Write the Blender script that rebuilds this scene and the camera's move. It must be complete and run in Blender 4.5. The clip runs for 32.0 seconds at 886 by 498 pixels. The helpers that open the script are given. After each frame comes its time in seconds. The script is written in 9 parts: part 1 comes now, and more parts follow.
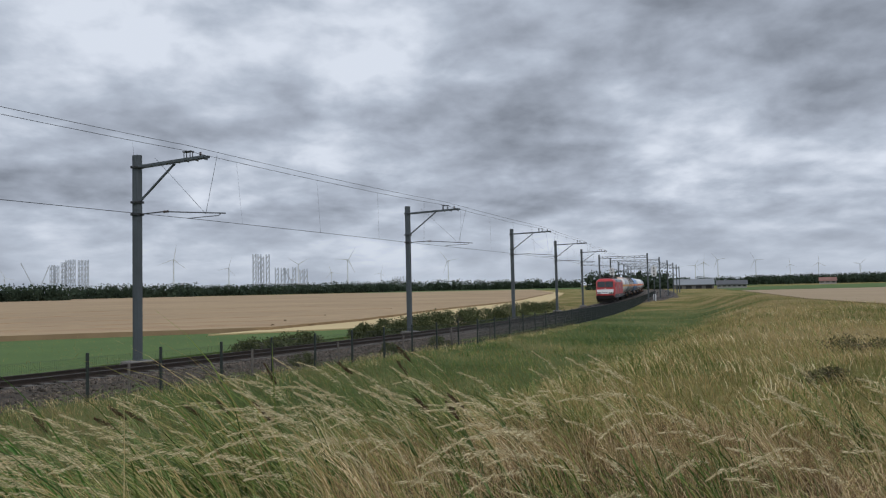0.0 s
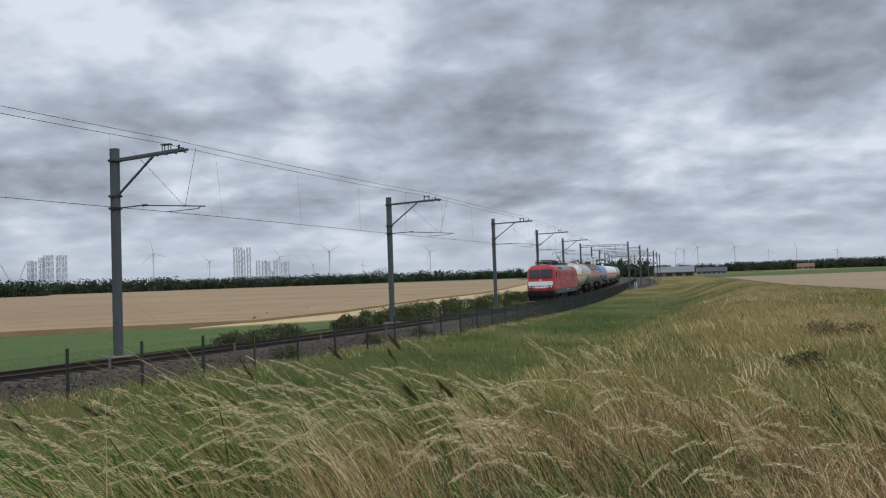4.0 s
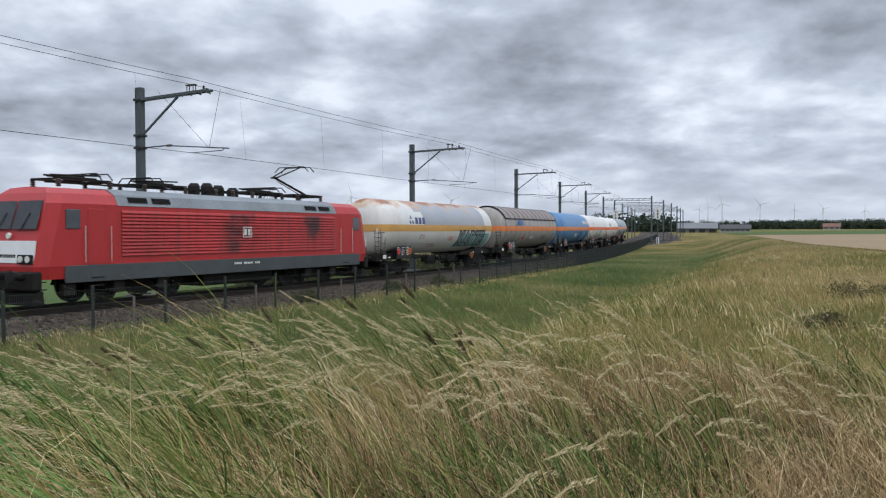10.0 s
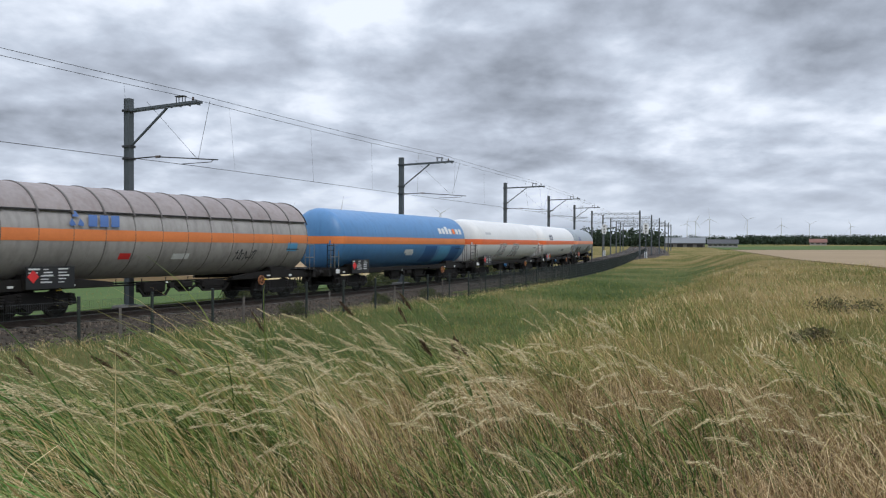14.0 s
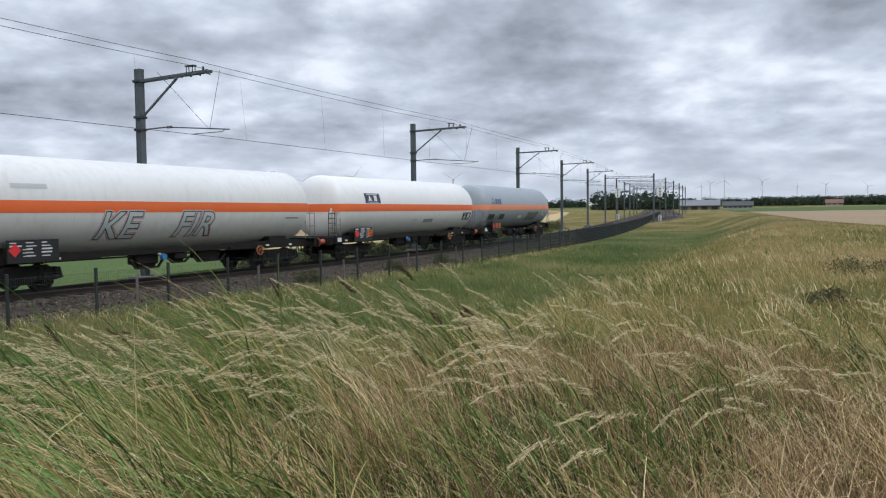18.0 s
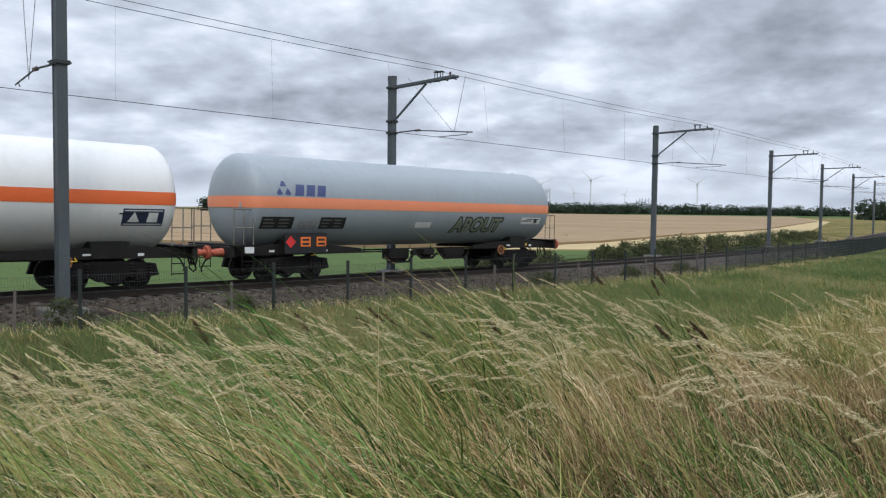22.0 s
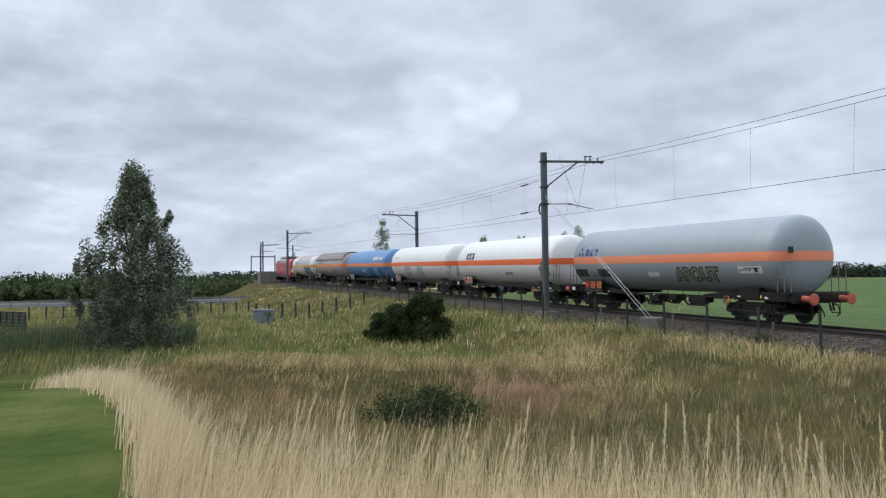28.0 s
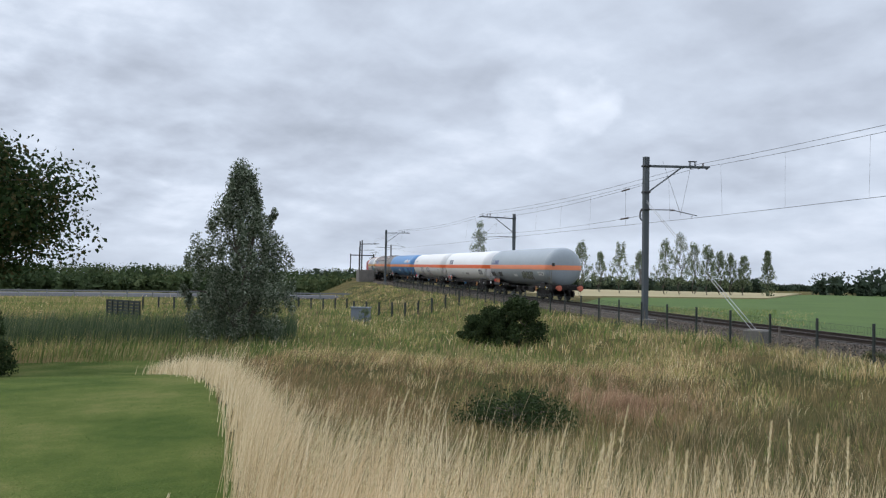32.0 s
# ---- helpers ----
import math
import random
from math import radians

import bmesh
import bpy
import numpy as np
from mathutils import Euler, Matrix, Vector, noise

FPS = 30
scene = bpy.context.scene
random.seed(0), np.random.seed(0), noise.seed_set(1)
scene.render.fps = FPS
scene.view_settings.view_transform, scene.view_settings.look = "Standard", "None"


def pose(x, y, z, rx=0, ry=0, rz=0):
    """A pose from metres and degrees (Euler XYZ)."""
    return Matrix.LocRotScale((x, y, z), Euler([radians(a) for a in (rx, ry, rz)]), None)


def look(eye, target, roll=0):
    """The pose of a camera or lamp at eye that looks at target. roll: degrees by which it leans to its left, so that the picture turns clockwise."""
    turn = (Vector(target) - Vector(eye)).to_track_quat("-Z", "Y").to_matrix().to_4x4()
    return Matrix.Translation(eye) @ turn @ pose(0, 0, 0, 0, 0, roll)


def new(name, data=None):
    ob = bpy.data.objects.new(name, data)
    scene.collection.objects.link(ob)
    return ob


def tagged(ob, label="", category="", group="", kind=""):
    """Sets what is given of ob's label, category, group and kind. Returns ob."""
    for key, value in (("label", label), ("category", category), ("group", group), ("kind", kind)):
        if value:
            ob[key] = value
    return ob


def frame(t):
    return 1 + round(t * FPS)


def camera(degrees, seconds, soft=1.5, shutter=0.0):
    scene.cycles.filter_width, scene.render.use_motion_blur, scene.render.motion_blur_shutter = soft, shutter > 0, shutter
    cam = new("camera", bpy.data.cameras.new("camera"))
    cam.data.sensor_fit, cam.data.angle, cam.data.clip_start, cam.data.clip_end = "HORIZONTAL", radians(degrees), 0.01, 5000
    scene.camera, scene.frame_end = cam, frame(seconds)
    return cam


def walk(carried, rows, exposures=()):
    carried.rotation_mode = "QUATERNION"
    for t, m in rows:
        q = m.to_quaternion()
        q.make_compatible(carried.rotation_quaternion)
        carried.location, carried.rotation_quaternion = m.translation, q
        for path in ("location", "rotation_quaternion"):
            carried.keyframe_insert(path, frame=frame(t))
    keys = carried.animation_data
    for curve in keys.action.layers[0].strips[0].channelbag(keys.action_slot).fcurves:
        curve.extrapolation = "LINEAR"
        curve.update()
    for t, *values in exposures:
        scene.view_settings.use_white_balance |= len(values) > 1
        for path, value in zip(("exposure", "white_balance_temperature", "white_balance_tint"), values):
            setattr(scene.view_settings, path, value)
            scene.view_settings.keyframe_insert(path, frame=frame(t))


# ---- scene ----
EYE = 2.35


def aim(yaw, pitch, roll):
    """The camera's pose from its turn to the left, its tilt up and its lean to the right."""
    return pose(0, 0, EYE, 0, 0, yaw) @ pose(0, 0, 0, 90 + pitch) @ pose(0, 0, 0, 0, 0, -roll)


EXPOSURES = [(0, -0.52), (3, -0.49), (6, -0.45), (9, -0.27), (13, -0.17), (17, -0.17), (20, -0.2), (23, -0.05), (26, -0.1), (29, -0.02), (32, -0.02)]
cam = camera(57.98, 32.0, 1.2, 0.12)
walk(cam, [
    (0, aim(0.13, 2.77, 1.22)),
    (0.5, aim(-0.14, 2.89, 0.96)),
    (1, aim(-0.29, 3.03, 1.21)),
    (1.5, aim(-0.64, 3.20, 1.67)),
    (2, aim(-1.09, 2.93, 1.42)),
    (2.5, aim(-1.12, 2.78, 1.65)),
    (3, aim(-1.38, 2.31, 2.11)),
    (3.5, aim(-1.29, 2.00, 2.14)),
    (5.5, aim(-0.52, 2.35, 1.04)),
    (6, aim(-0.41, 1.63, 0.97)),
    (6.5, aim(-0.28, 1.07, 1.47)),
    (7, aim(0.29, 0.86, 2.02)),
    (7.5, aim(1.08, 0.51, 3.06)),
    (8, aim(1.86, -0.18, 3.50)),
    (8.5, aim(2.57, -0.53, 2.86)),
    (9, aim(2.17, -0.86, 1.37)),
    (9.5, aim(1.17, -1.27, 0.32)),
    (10, aim(0.43, -1.58, 0.20)),
    (10.5, aim(-0.14, -1.49, 0.12)),
    (11, aim(-0.53, -1.32, -0.09)),
    (11.5, aim(-0.52, -1.36, -0.13)),
    (12, aim(-0.29, -1.55, 0.19)),
    (12.5, aim(-0.08, -1.13, 0.39)),
    (13, aim(0.06, -0.82, 0.27)),
    (13.5, aim(-0.15, -0.66, 0.10)),
    (14, aim(-0.37, -0.64, -0.17)),
    (14.5, aim(-0.47, -0.78, -0.54)),
    (16.5, aim(0.20, -1.94, 0.78)),
    (17, aim(0.23, -2.50, 0.68)),
    (17.5, aim(0.29, -2.97, 0.62)),
    (18, aim(0.59, -3.05, 0.71)),
    (18.5, aim(0.86, -2.83, 0.75)),
    (19, aim(0.90, -2.47, 0.43)),
    (19.5, aim(1.10, -2.11, 0.20)),
    (20, aim(3.08, -1.57, -0.08)),
    (20.5, aim(5.72, -1.43, -0.80)),
    (21, aim(7.82, -2.09, -1.16)),
    (21.5, aim(12.03, -2.78, -1.43)),
    (22, aim(17.35, -2.87, -0.65)),
    (22.5, aim(21.25, -2.88, -1.22)),
    (23, aim(27.23, -3.49, -2.73)),
    (23.5, aim(35.86, -3.08, -2.38)),
    (24, aim(44.75, -2.39, -1.63)),
    (24.5, aim(57.80, -1.89, -0.90)),
    (25, aim(74.52, -1.25, -1.29)),
    (25.5, aim(89.40, -0.61, -0.89)),
    (26, aim(101.66, 0.40, -0.32)),
    (26.5, aim(113.92, 1.55, 0.37)),
    (28.5, aim(136.17, 1.87, 1.22)),
    (29, aim(137.28, 1.94, 1.60)),
    (29.5, aim(137.18, 1.87, 0.55)),
    (30, aim(137.24, 1.92, -0.41)),
    (30.5, aim(137.84, 2.06, -0.86)),
    (31, aim(138.78, 2.08, -1.12)),
    (31.5, aim(140.14, 2.12, -1.00)),
    (32, aim(140.73, 2.16, -1.07)),
], exposures=EXPOSURES)

# ---- sky, sun, exposure ----
SUN_AZ, SUN_EL = 205.0, 46.0
CLOUD_SEED = 7.7
# azimuth, elevation, width in degrees and how much thicker or thinner the deck is there
CLOUD_MASSES = ((-24, 20, 15, 0.12), (-2, 12.5, 10, 0.055), (-17, 11, 7, -0.10), (-15, 7.5, 8, 0.03), (18, 11, 9, 0.03), (6, 18, 8, -0.06), (22, 21, 11, -0.055), (0, 4, 30, -0.03), (75, 10, 26, -0.035), (116, 15, 14, 0.10), (134.6, 11.6, 3.4, -0.08), (131.2, 12.6, 2.6, -0.12), (113, 4, 9, -0.15), (150, 10, 14, 0.02))
CLOUD_TONES = [(0.37, (0.98, 1.06, 1.2)), (0.43, (0.80, 0.88, 1.02)), (0.48, (0.655, 0.735, 0.87)), (0.535, (0.545, 0.61, 0.73)), (0.595, (0.44, 0.495, 0.595)), (0.665, (0.33, 0.372, 0.45)), (0.76, (0.21, 0.24, 0.295))]




def link(nt, a, b):
    nt.links.new(a, b)


def make_world():
    world = bpy.data.worlds.new("overcast")
    world.use_nodes = True
    scene.world = world
    nt = world.node_tree
    N = nt.nodes.new
    bg, out = nt.nodes["Background"], nt.nodes["World Output"]
    sky = N("ShaderNodeTexSky")
    sky.sky_type, sky.sun_disc = "NISHITA", False
    sky.sun_elevation, sky.sun_rotation = radians(SUN_EL), radians(-SUN_AZ)
    sky.dust_density = 2.0
    gain = N("ShaderNodeMix")
    gain.data_type, gain.blend_type = "RGBA", "MULTIPLY"
    gain.inputs["Factor"].default_value = 1.0
    gain.inputs[7].default_value = (0.1, 0.1, 0.1, 1)
    link(nt, sky.outputs[0], gain.inputs[6])
    tc = N("ShaderNodeTexCoord")
    sep = N("ShaderNodeSeparateXYZ")
    link(nt, tc.outputs["Generated"], sep.inputs[0])

    def math_node(op, a, b=None, c=None):
        n = N("ShaderNodeMath")
        n.operation = op
        for i, v in enumerate((a, b, c)):
            if v is None:
                continue
            if isinstance(v, (int, float)):
                n.inputs[i].default_value = v
            else:
                link(nt, v, n.inputs[i])
        return n.outputs[0]

    z = math_node("MAXIMUM", sep.outputs[2], 0.0)
    def ramp(fac, stops):
        n = N("ShaderNodeValToRGB")
        el = n.color_ramp.elements
        while len(el) < len(stops):
            el.new(0.5)
        for e, (p, c) in zip(el, stops):
            e.position, e.color = p, (*c, 1)
        link(nt, fac, n.inputs[0])
        return n.outputs[0]

    def mix(fac, a, b, blend="MIX"):
        n = N("ShaderNodeMix")
        n.data_type, n.blend_type = "RGBA", blend
        for s, x in ((n.inputs[0], fac), (n.inputs[6], a), (n.inputs[7], b)):
            if isinstance(x, (int, float)):
                s.default_value = x
            elif isinstance(x, tuple):
                s.default_value = (*x, 1)
            else:
                link(nt, x, s)
        return n.outputs[2]

    # a deck of cloud on a plane overhead: rolls lie flatter and closer towards the horizon
    inv = math_node("DIVIDE", 1.0, math_node("ADD", z, 0.28))
    deck_at = N("ShaderNodeCombineXYZ")
    link(nt, math_node("MULTIPLY", sep.outputs[0], inv), deck_at.inputs[0])
    link(nt, math_node("MULTIPLY", sep.outputs[1], inv), deck_at.inputs[1])

    def moved(dx, dy):
        v = N("ShaderNodeVectorMath")
        v.operation = "ADD"
        link(nt, deck_at.outputs[0], v.inputs[0])
        v.inputs[1].default_value = (dx, dy, 0)
        return v.outputs[0]

    def fbm(vec, scale, detail, rough, w, dist=0.0):
        n = N("ShaderNodeTexNoise")
        n.noise_dimensions = "4D"
        n.inputs["W"].default_value = w
        n.inputs["Scale"].default_value = scale
        n.inputs["Detail"].default_value = detail
        n.inputs["Roughness"].default_value = rough
        n.inputs["Distortion"].default_value = dist
        link(nt, vec, n.inputs["Vector"])
        return n.outputs[0]

    ragged = N("ShaderNodeTexNoise")
    ragged.inputs["Scale"].default_value, ragged.inputs["Detail"].default_value = 9.0, 6
    link(nt, tc.outputs["Generated"], ragged.inputs["Vector"])
    torn = N("ShaderNodeVectorMath")
    torn.operation = "MULTIPLY_ADD"
    link(nt, ragged.outputs["Color"], torn.inputs[0])
    torn.inputs[1].default_value = (0.16, 0.16, 0.16)
    link(nt, tc.outputs["Generated"], torn.inputs[2])
    torn_way = N("ShaderNodeVectorMath")
    torn_way.operation = "ADD"
    link(nt, torn.outputs[0], torn_way.inputs[0])
    torn_way.inputs[1].default_value = (-0.08, -0.08, -0.08)
    turned = N("ShaderNodeVectorMath")
    turned.operation = "NORMALIZE"
    link(nt, torn_way.outputs[0], turned.inputs[0])

    def lobe(az, el, width, amount):
        a, e = radians(az), radians(el)
        d = N("ShaderNodeVectorMath")
        d.operation = "DOT_PRODUCT"
        link(nt, turned.outputs[0], d.inputs[0])
        d.inputs[1].default_value = (-math.sin(a) * math.cos(e), math.cos(a) * math.cos(e), math.sin(e))
        r = N("ShaderNodeMapRange")
        r.interpolation_type = "SMOOTHSTEP"
        r.inputs[1].default_value, r.inputs[2].default_value = math.cos(radians(width)), 1.0
        r.inputs[3].default_value, r.inputs[4].default_value = 0.0, amount
        link(nt, d.outputs["Value"], r.inputs[0])
        return r.outputs[0]

    here, beside = moved(0, 0), moved(-0.045, -0.05)
    big = fbm(here, 1.1, 2, 0.5, 3.1)
    rolls = fbm(here, 2.2, 7, 0.48, CLOUD_SEED, 0.1)
    rolls_sun = fbm(beside, 2.2, 7, 0.48, CLOUD_SEED, 0.1)
    lumps = fbm(here, 6.5, 6, 0.52, 5.5, 0.2)
    lumps_sun = fbm(beside, 6.5, 6, 0.52, 5.5, 0.2)
    thick = math_node("ADD", math_node("MULTIPLY", big, 0.22), math_node("ADD", math_node("MULTIPLY", rolls, 0.62), math_node("MULTIPLY", lumps, 0.16)))
    for az, el, width, amount in CLOUD_MASSES:
        thick = math_node("ADD", thick, lobe(az, el, width, amount))
    # edges turned to the sun are brighter than those turned away
    relief = math_node("ADD", math_node("SUBTRACT", rolls_sun, rolls), math_node("MULTIPLY", math_node("SUBTRACT", lumps_sun, lumps), 0.45))
    thick = math_node("ADD", thick, math_node("MULTIPLY", relief, 0.75))
    # the deck is calmer over the south-west
    calm = math_node("ADD", 1.0, lobe(110, 12, 80, -0.62))
    thick = math_node("MULTIPLY_ADD", math_node("SUBTRACT", thick, 0.485), calm, 0.485)
    deck = ramp(thick, CLOUD_TONES)
    low = ramp(z, [(0.0, (1, 1, 1)), (0.03, (0.55, 0.55, 0.55)), (0.10, (0, 0, 0))])
    pale = ramp(rolls, [(0.32, (0.80, 0.885, 1.02)), (0.5, (0.66, 0.735, 0.86)), (0.68, (0.48, 0.545, 0.66))])
    cloud = mix(low, deck, pale)
    gaps = ramp(math_node("ADD", math_node("MULTIPLY", big, 0.4), math_node("MULTIPLY", fbm(here, 3.2, 5, 0.6, 21.0), 0.6)),
                [(0.25, (1, 1, 1)), (0.31, (0, 0, 0))])
    final = mix(gaps, cloud, gain.outputs[2])
    # an overcast sky grows brighter towards the zenith
    rise = N("ShaderNodeMapRange")
    rise.interpolation_type = "SMOOTHSTEP"
    rise.inputs[1].default_value, rise.inputs[2].default_value = 0.36, 0.85
    rise.inputs[3].default_value, rise.inputs[4].default_value = 1.0, 2.7
    link(nt, z, rise.inputs[0])
    link(nt, final, bg.inputs[0])
    link(nt, rise.outputs[0], bg.inputs[1])
    return world


make_world()
sun = new("sun", bpy.data.lights.new("sun", "SUN"))
sun.data.energy, sun.data.angle, sun.data.color = 1.1, radians(20), (1.0, 0.96, 0.9)
_d = Vector((-math.sin(radians(SUN_AZ)) * math.cos(radians(SUN_EL)), math.cos(radians(SUN_AZ)) * math.cos(radians(SUN_EL)), math.sin(radians(SUN_EL))))
sun.matrix_world = look(_d * 60, (0, 0, 0))

# ---- materials ----
MATS = {}


def mat(name, base, rough=0.7, second=None, scale=2.0, fine=40.0, amount=0.5, bump=0.0, bump_scale=None, metal=0.0, coat=0.0, per_object=0.0,
        per_island=0.0, streak=None, streak_amount=0.0, spec=0.5, translucent=0.0):
    """A procedural surface: base and second colour mixed by two sizes of noise, with relief, optional streaks running down."""
    if name in MATS:
        return MATS[name]
    m = bpy.data.materials.new(name)
    m.use_nodes = True
    nt = m.node_tree
    N = nt.nodes.new
    b = nt.nodes["Principled BSDF"]
    b.inputs["Roughness"].default_value = rough
    b.inputs["Metallic"].default_value = metal
    b.inputs["Coat Weight"].default_value = coat
    b.inputs["Specular IOR Level"].default_value = spec
    tc = N("ShaderNodeTexCoord")
    second = second or tuple(c * 0.72 for c in base)

    def noise_tex(sc, detail, vec=None):
        n = N("ShaderNodeTexNoise")
        n.inputs["Scale"].default_value = sc
        n.inputs["Detail"].default_value = detail
        link(nt, vec or tc.outputs["Object"], n.inputs["Vector"])
        return n.outputs[0]

    def mix(fac, a, c, blend="MIX"):
        n = N("ShaderNodeMix")
        n.data_type, n.blend_type = "RGBA", blend
        for s, x in ((n.inputs[0], fac), (n.inputs[6], a), (n.inputs[7], c)):
            if isinstance(x, (int, float)):
                s.default_value = x
            elif isinstance(x, tuple):
                s.default_value = (*x[:3], 1)
            else:
                link(nt, x, s)
        return n.outputs[2]

    def spread(x, lo, hi):
        n = N("ShaderNodeMapRange")
        n.inputs[1].default_value, n.inputs[2].default_value = lo, hi
        link(nt, x, n.inputs[0])
        return n.outputs[0]

    large = noise_tex(scale, 4)
    small = noise_tex(fine, 3)
    fac = N("ShaderNodeMath")
    fac.operation = "MULTIPLY_ADD"
    link(nt, spread(large, 0.3, 0.7), fac.inputs[0])
    fac.inputs[1].default_value = amount
    f2 = N("ShaderNodeMath")
    f2.operation = "MULTIPLY"
    link(nt, spread(small, 0.3, 0.7), f2.inputs[0])
    f2.inputs[1].default_value = amount * 0.6
    link(nt, f2.outputs[0], fac.inputs[2])
    col = mix(fac.outputs[0], base, second)
    if streak:
        mp = N("ShaderNodeMapping")
        mp.inputs["Scale"].default_value = (3.0, 3.0, 0.25)
        link(nt, tc.outputs["Object"], mp.inputs[0])
        s = noise_tex(1.3, 6, mp.outputs[0])
        k = N("ShaderNodeMath")
        k.operation = "MULTIPLY"
        link(nt, spread(s, 0.46, 0.72), k.inputs[0])
        k.inputs[1].default_value = streak_amount
        col = mix(k.outputs[0], col, streak)
    if per_object or per_island:
        hs = N("ShaderNodeHueSaturation")
        link(nt, col, hs.inputs["Color"])
        if per_object:
            info = N("ShaderNodeObjectInfo")
            rnd = info.outputs["Random"]
        else:
            info = N("ShaderNodeNewGeometry")
            rnd = info.outputs["Random Per Island"]
        rg = N("ShaderNodeMapRange")
        a = per_object or per_island
        rg.inputs[3].default_value, rg.inputs[4].default_value = 1 - a, 1 + a
        link(nt, rnd, rg.inputs[0])
        link(nt, rg.outputs[0], hs.inputs["Value"])
        col = hs.outputs[0]
    link(nt, col, b.inputs["Base Color"])
    if bump:
        bp = N("ShaderNodeBump")
        bp.inputs["Strength"].default_value = bump
        bp.inputs["Distance"].default_value = 0.02
        link(nt, noise_tex(bump_scale or fine, 4), bp.inputs["Height"])
        link(nt, bp.outputs[0], b.inputs["Normal"])
    if translucent:
        tr = N("ShaderNodeBsdfTranslucent")
        link(nt, col, tr.inputs[0])
        ms = N("ShaderNodeMixShader")
        ms.inputs[0].default_value = translucent
        link(nt, b.outputs[0], ms.inputs[1])
        link(nt, tr.outputs[0], ms.inputs[2])
        link(nt, ms.outputs[0], nt.nodes["Material Output"].inputs[0])
    MATS[name] = m
    return m


# ---- mesh helpers ----
def finish(name, bm, material, smooth=False):
    me = bpy.data.meshes.new(name)
    bmesh.ops.recalc_face_normals(bm, faces=bm.faces[:])
    bm.to_mesh(me)
    bm.free()
    me.materials.append(material)
    if smooth:
        me.shade_smooth()
    return me


def part(name, bm, material, parent, label="", smooth=False):
    ob = new(name, finish(name, bm, material, smooth))
    ob.parent = parent
    if label:
        tagged(ob, label)
    return ob


def thing(name, label, category, m=None, group="", kind="", data=None):
    ob = new(name, data)
    if m is not None:
        ob.matrix_basis = m
    return tagged(ob, label, category, group, kind)


def solid(name, bm, material, label, category, kind="", group="", smooth=False):
    return thing(name, label, category, None, group, kind, finish(name, bm, material, smooth))


def box(bm, x0, x1, y0, y1, z0, z1, bevel=0.0):
    vs = [bm.verts.new(p) for p in ((x0, y0, z0), (x1, y0, z0), (x1, y1, z0), (x0, y1, z0), (x0, y0, z1), (x1, y0, z1), (x1, y1, z1), (x0, y1, z1))]
    fs = [bm.faces.new([vs[i] for i in f]) for f in ((3, 2, 1, 0), (4, 5, 6, 7), (0, 1, 5, 4), (1, 2, 6, 5), (2, 3, 7, 6), (3, 0, 4, 7))]
    if bevel:
        es = list({e for f in fs for e in f.edges})
        bmesh.ops.bevel(bm, geom=es, offset=bevel, segments=1, affect="EDGES")
    return bm


def rod(bm, a, b, r0, r1=None, seg=8, caps=True):
    """A tapered round bar from a to b."""
    a, b = Vector(a), Vector(b)
    r1 = r0 if r1 is None else r1
    d = (b - a).normalized()
    side = d.orthogonal().normalized()
    up = d.cross(side)
    rings = []
    for p, r in ((a, r0), (b, r1)):
        rings.append([bm.verts.new(p + r * (math.cos(2 * math.pi * i / seg) * side + math.sin(2 * math.pi * i / seg) * up)) for i in range(seg)])
    for i in range(seg):
        bm.faces.new((rings[0][i], rings[0][(i + 1) % seg], rings[1][(i + 1) % seg], rings[1][i]))
    if caps:
        bm.faces.new(rings[0][::-1])
        bm.faces.new(rings[1])
    return bm


def bar(bm, a, b, w, h):
    """A square bar from a to b, w wide and h high."""
    a, b = Vector(a), Vector(b)
    d = (b - a).normalized()
    side = d.cross(Vector((0, 0, 1)))
    side = side.normalized() if side.length > 1e-4 else Vector((1, 0, 0))
    up = side.cross(d)
    rings = [[bm.verts.new(p + sx * w / 2 * side + sy * h / 2 * up) for sx, sy in ((-1, -1), (1, -1), (1, 1), (-1, 1))] for p in (a, b)]
    for i in range(4):
        bm.faces.new((rings[0][i], rings[0][(i + 1) % 4], rings[1][(i + 1) % 4], rings[1][i]))
    bm.faces.new(rings[0][::-1])
    bm.faces.new(rings[1])
    return bm


def prism(bm, outline, y0, y1):
    """An outline of (x, z) pairs drawn out from y0 to y1."""
    a = [bm.verts.new((x, y0, z)) for x, z in outline]
    b = [bm.verts.new((x, y1, z)) for x, z in outline]
    n = len(a)
    for i in range(n):
        bm.faces.new((a[i], a[(i + 1) % n], b[(i + 1) % n], b[i]))
    bm.faces.new(a[::-1])
    bm.faces.new(b)
    return bm


def lathe(bm, profile, seg=32, axis="x", a0=0.0, a1=2 * math.pi, centre=(0, 0, 0)):
    """Turn (along, radius) pairs about an axis."""
    full = abs(a1 - a0 - 2 * math.pi) < 1e-6
    n = seg if full else seg + 1
    rows = []
    c = Vector(centre)
    for u, r in profile:
        ring = []
        for i in range(n):
            a = a0 + (a1 - a0) * i / seg
            p, q = r * math.cos(a), r * math.sin(a)
            ring.append(bm.verts.new(c + Vector((u, p, q) if axis == "x" else (p, u, q) if axis == "y" else (p, q, u))))
        rows.append(ring)
    for k in range(len(rows) - 1):
        for i in range(n if full else n - 1):
            j = (i + 1) % n
            bm.faces.new((rows[k][i], rows[k][j], rows[k + 1][j], rows[k + 1][i]))
    return bm


def raw_mesh(name, verts, faces, material):
    me = bpy.data.meshes.new(name)
    me.from_pydata([tuple(v) for v in verts], [], [tuple(f) for f in faces])
    me.materials.append(material)
    me.update()
    return me


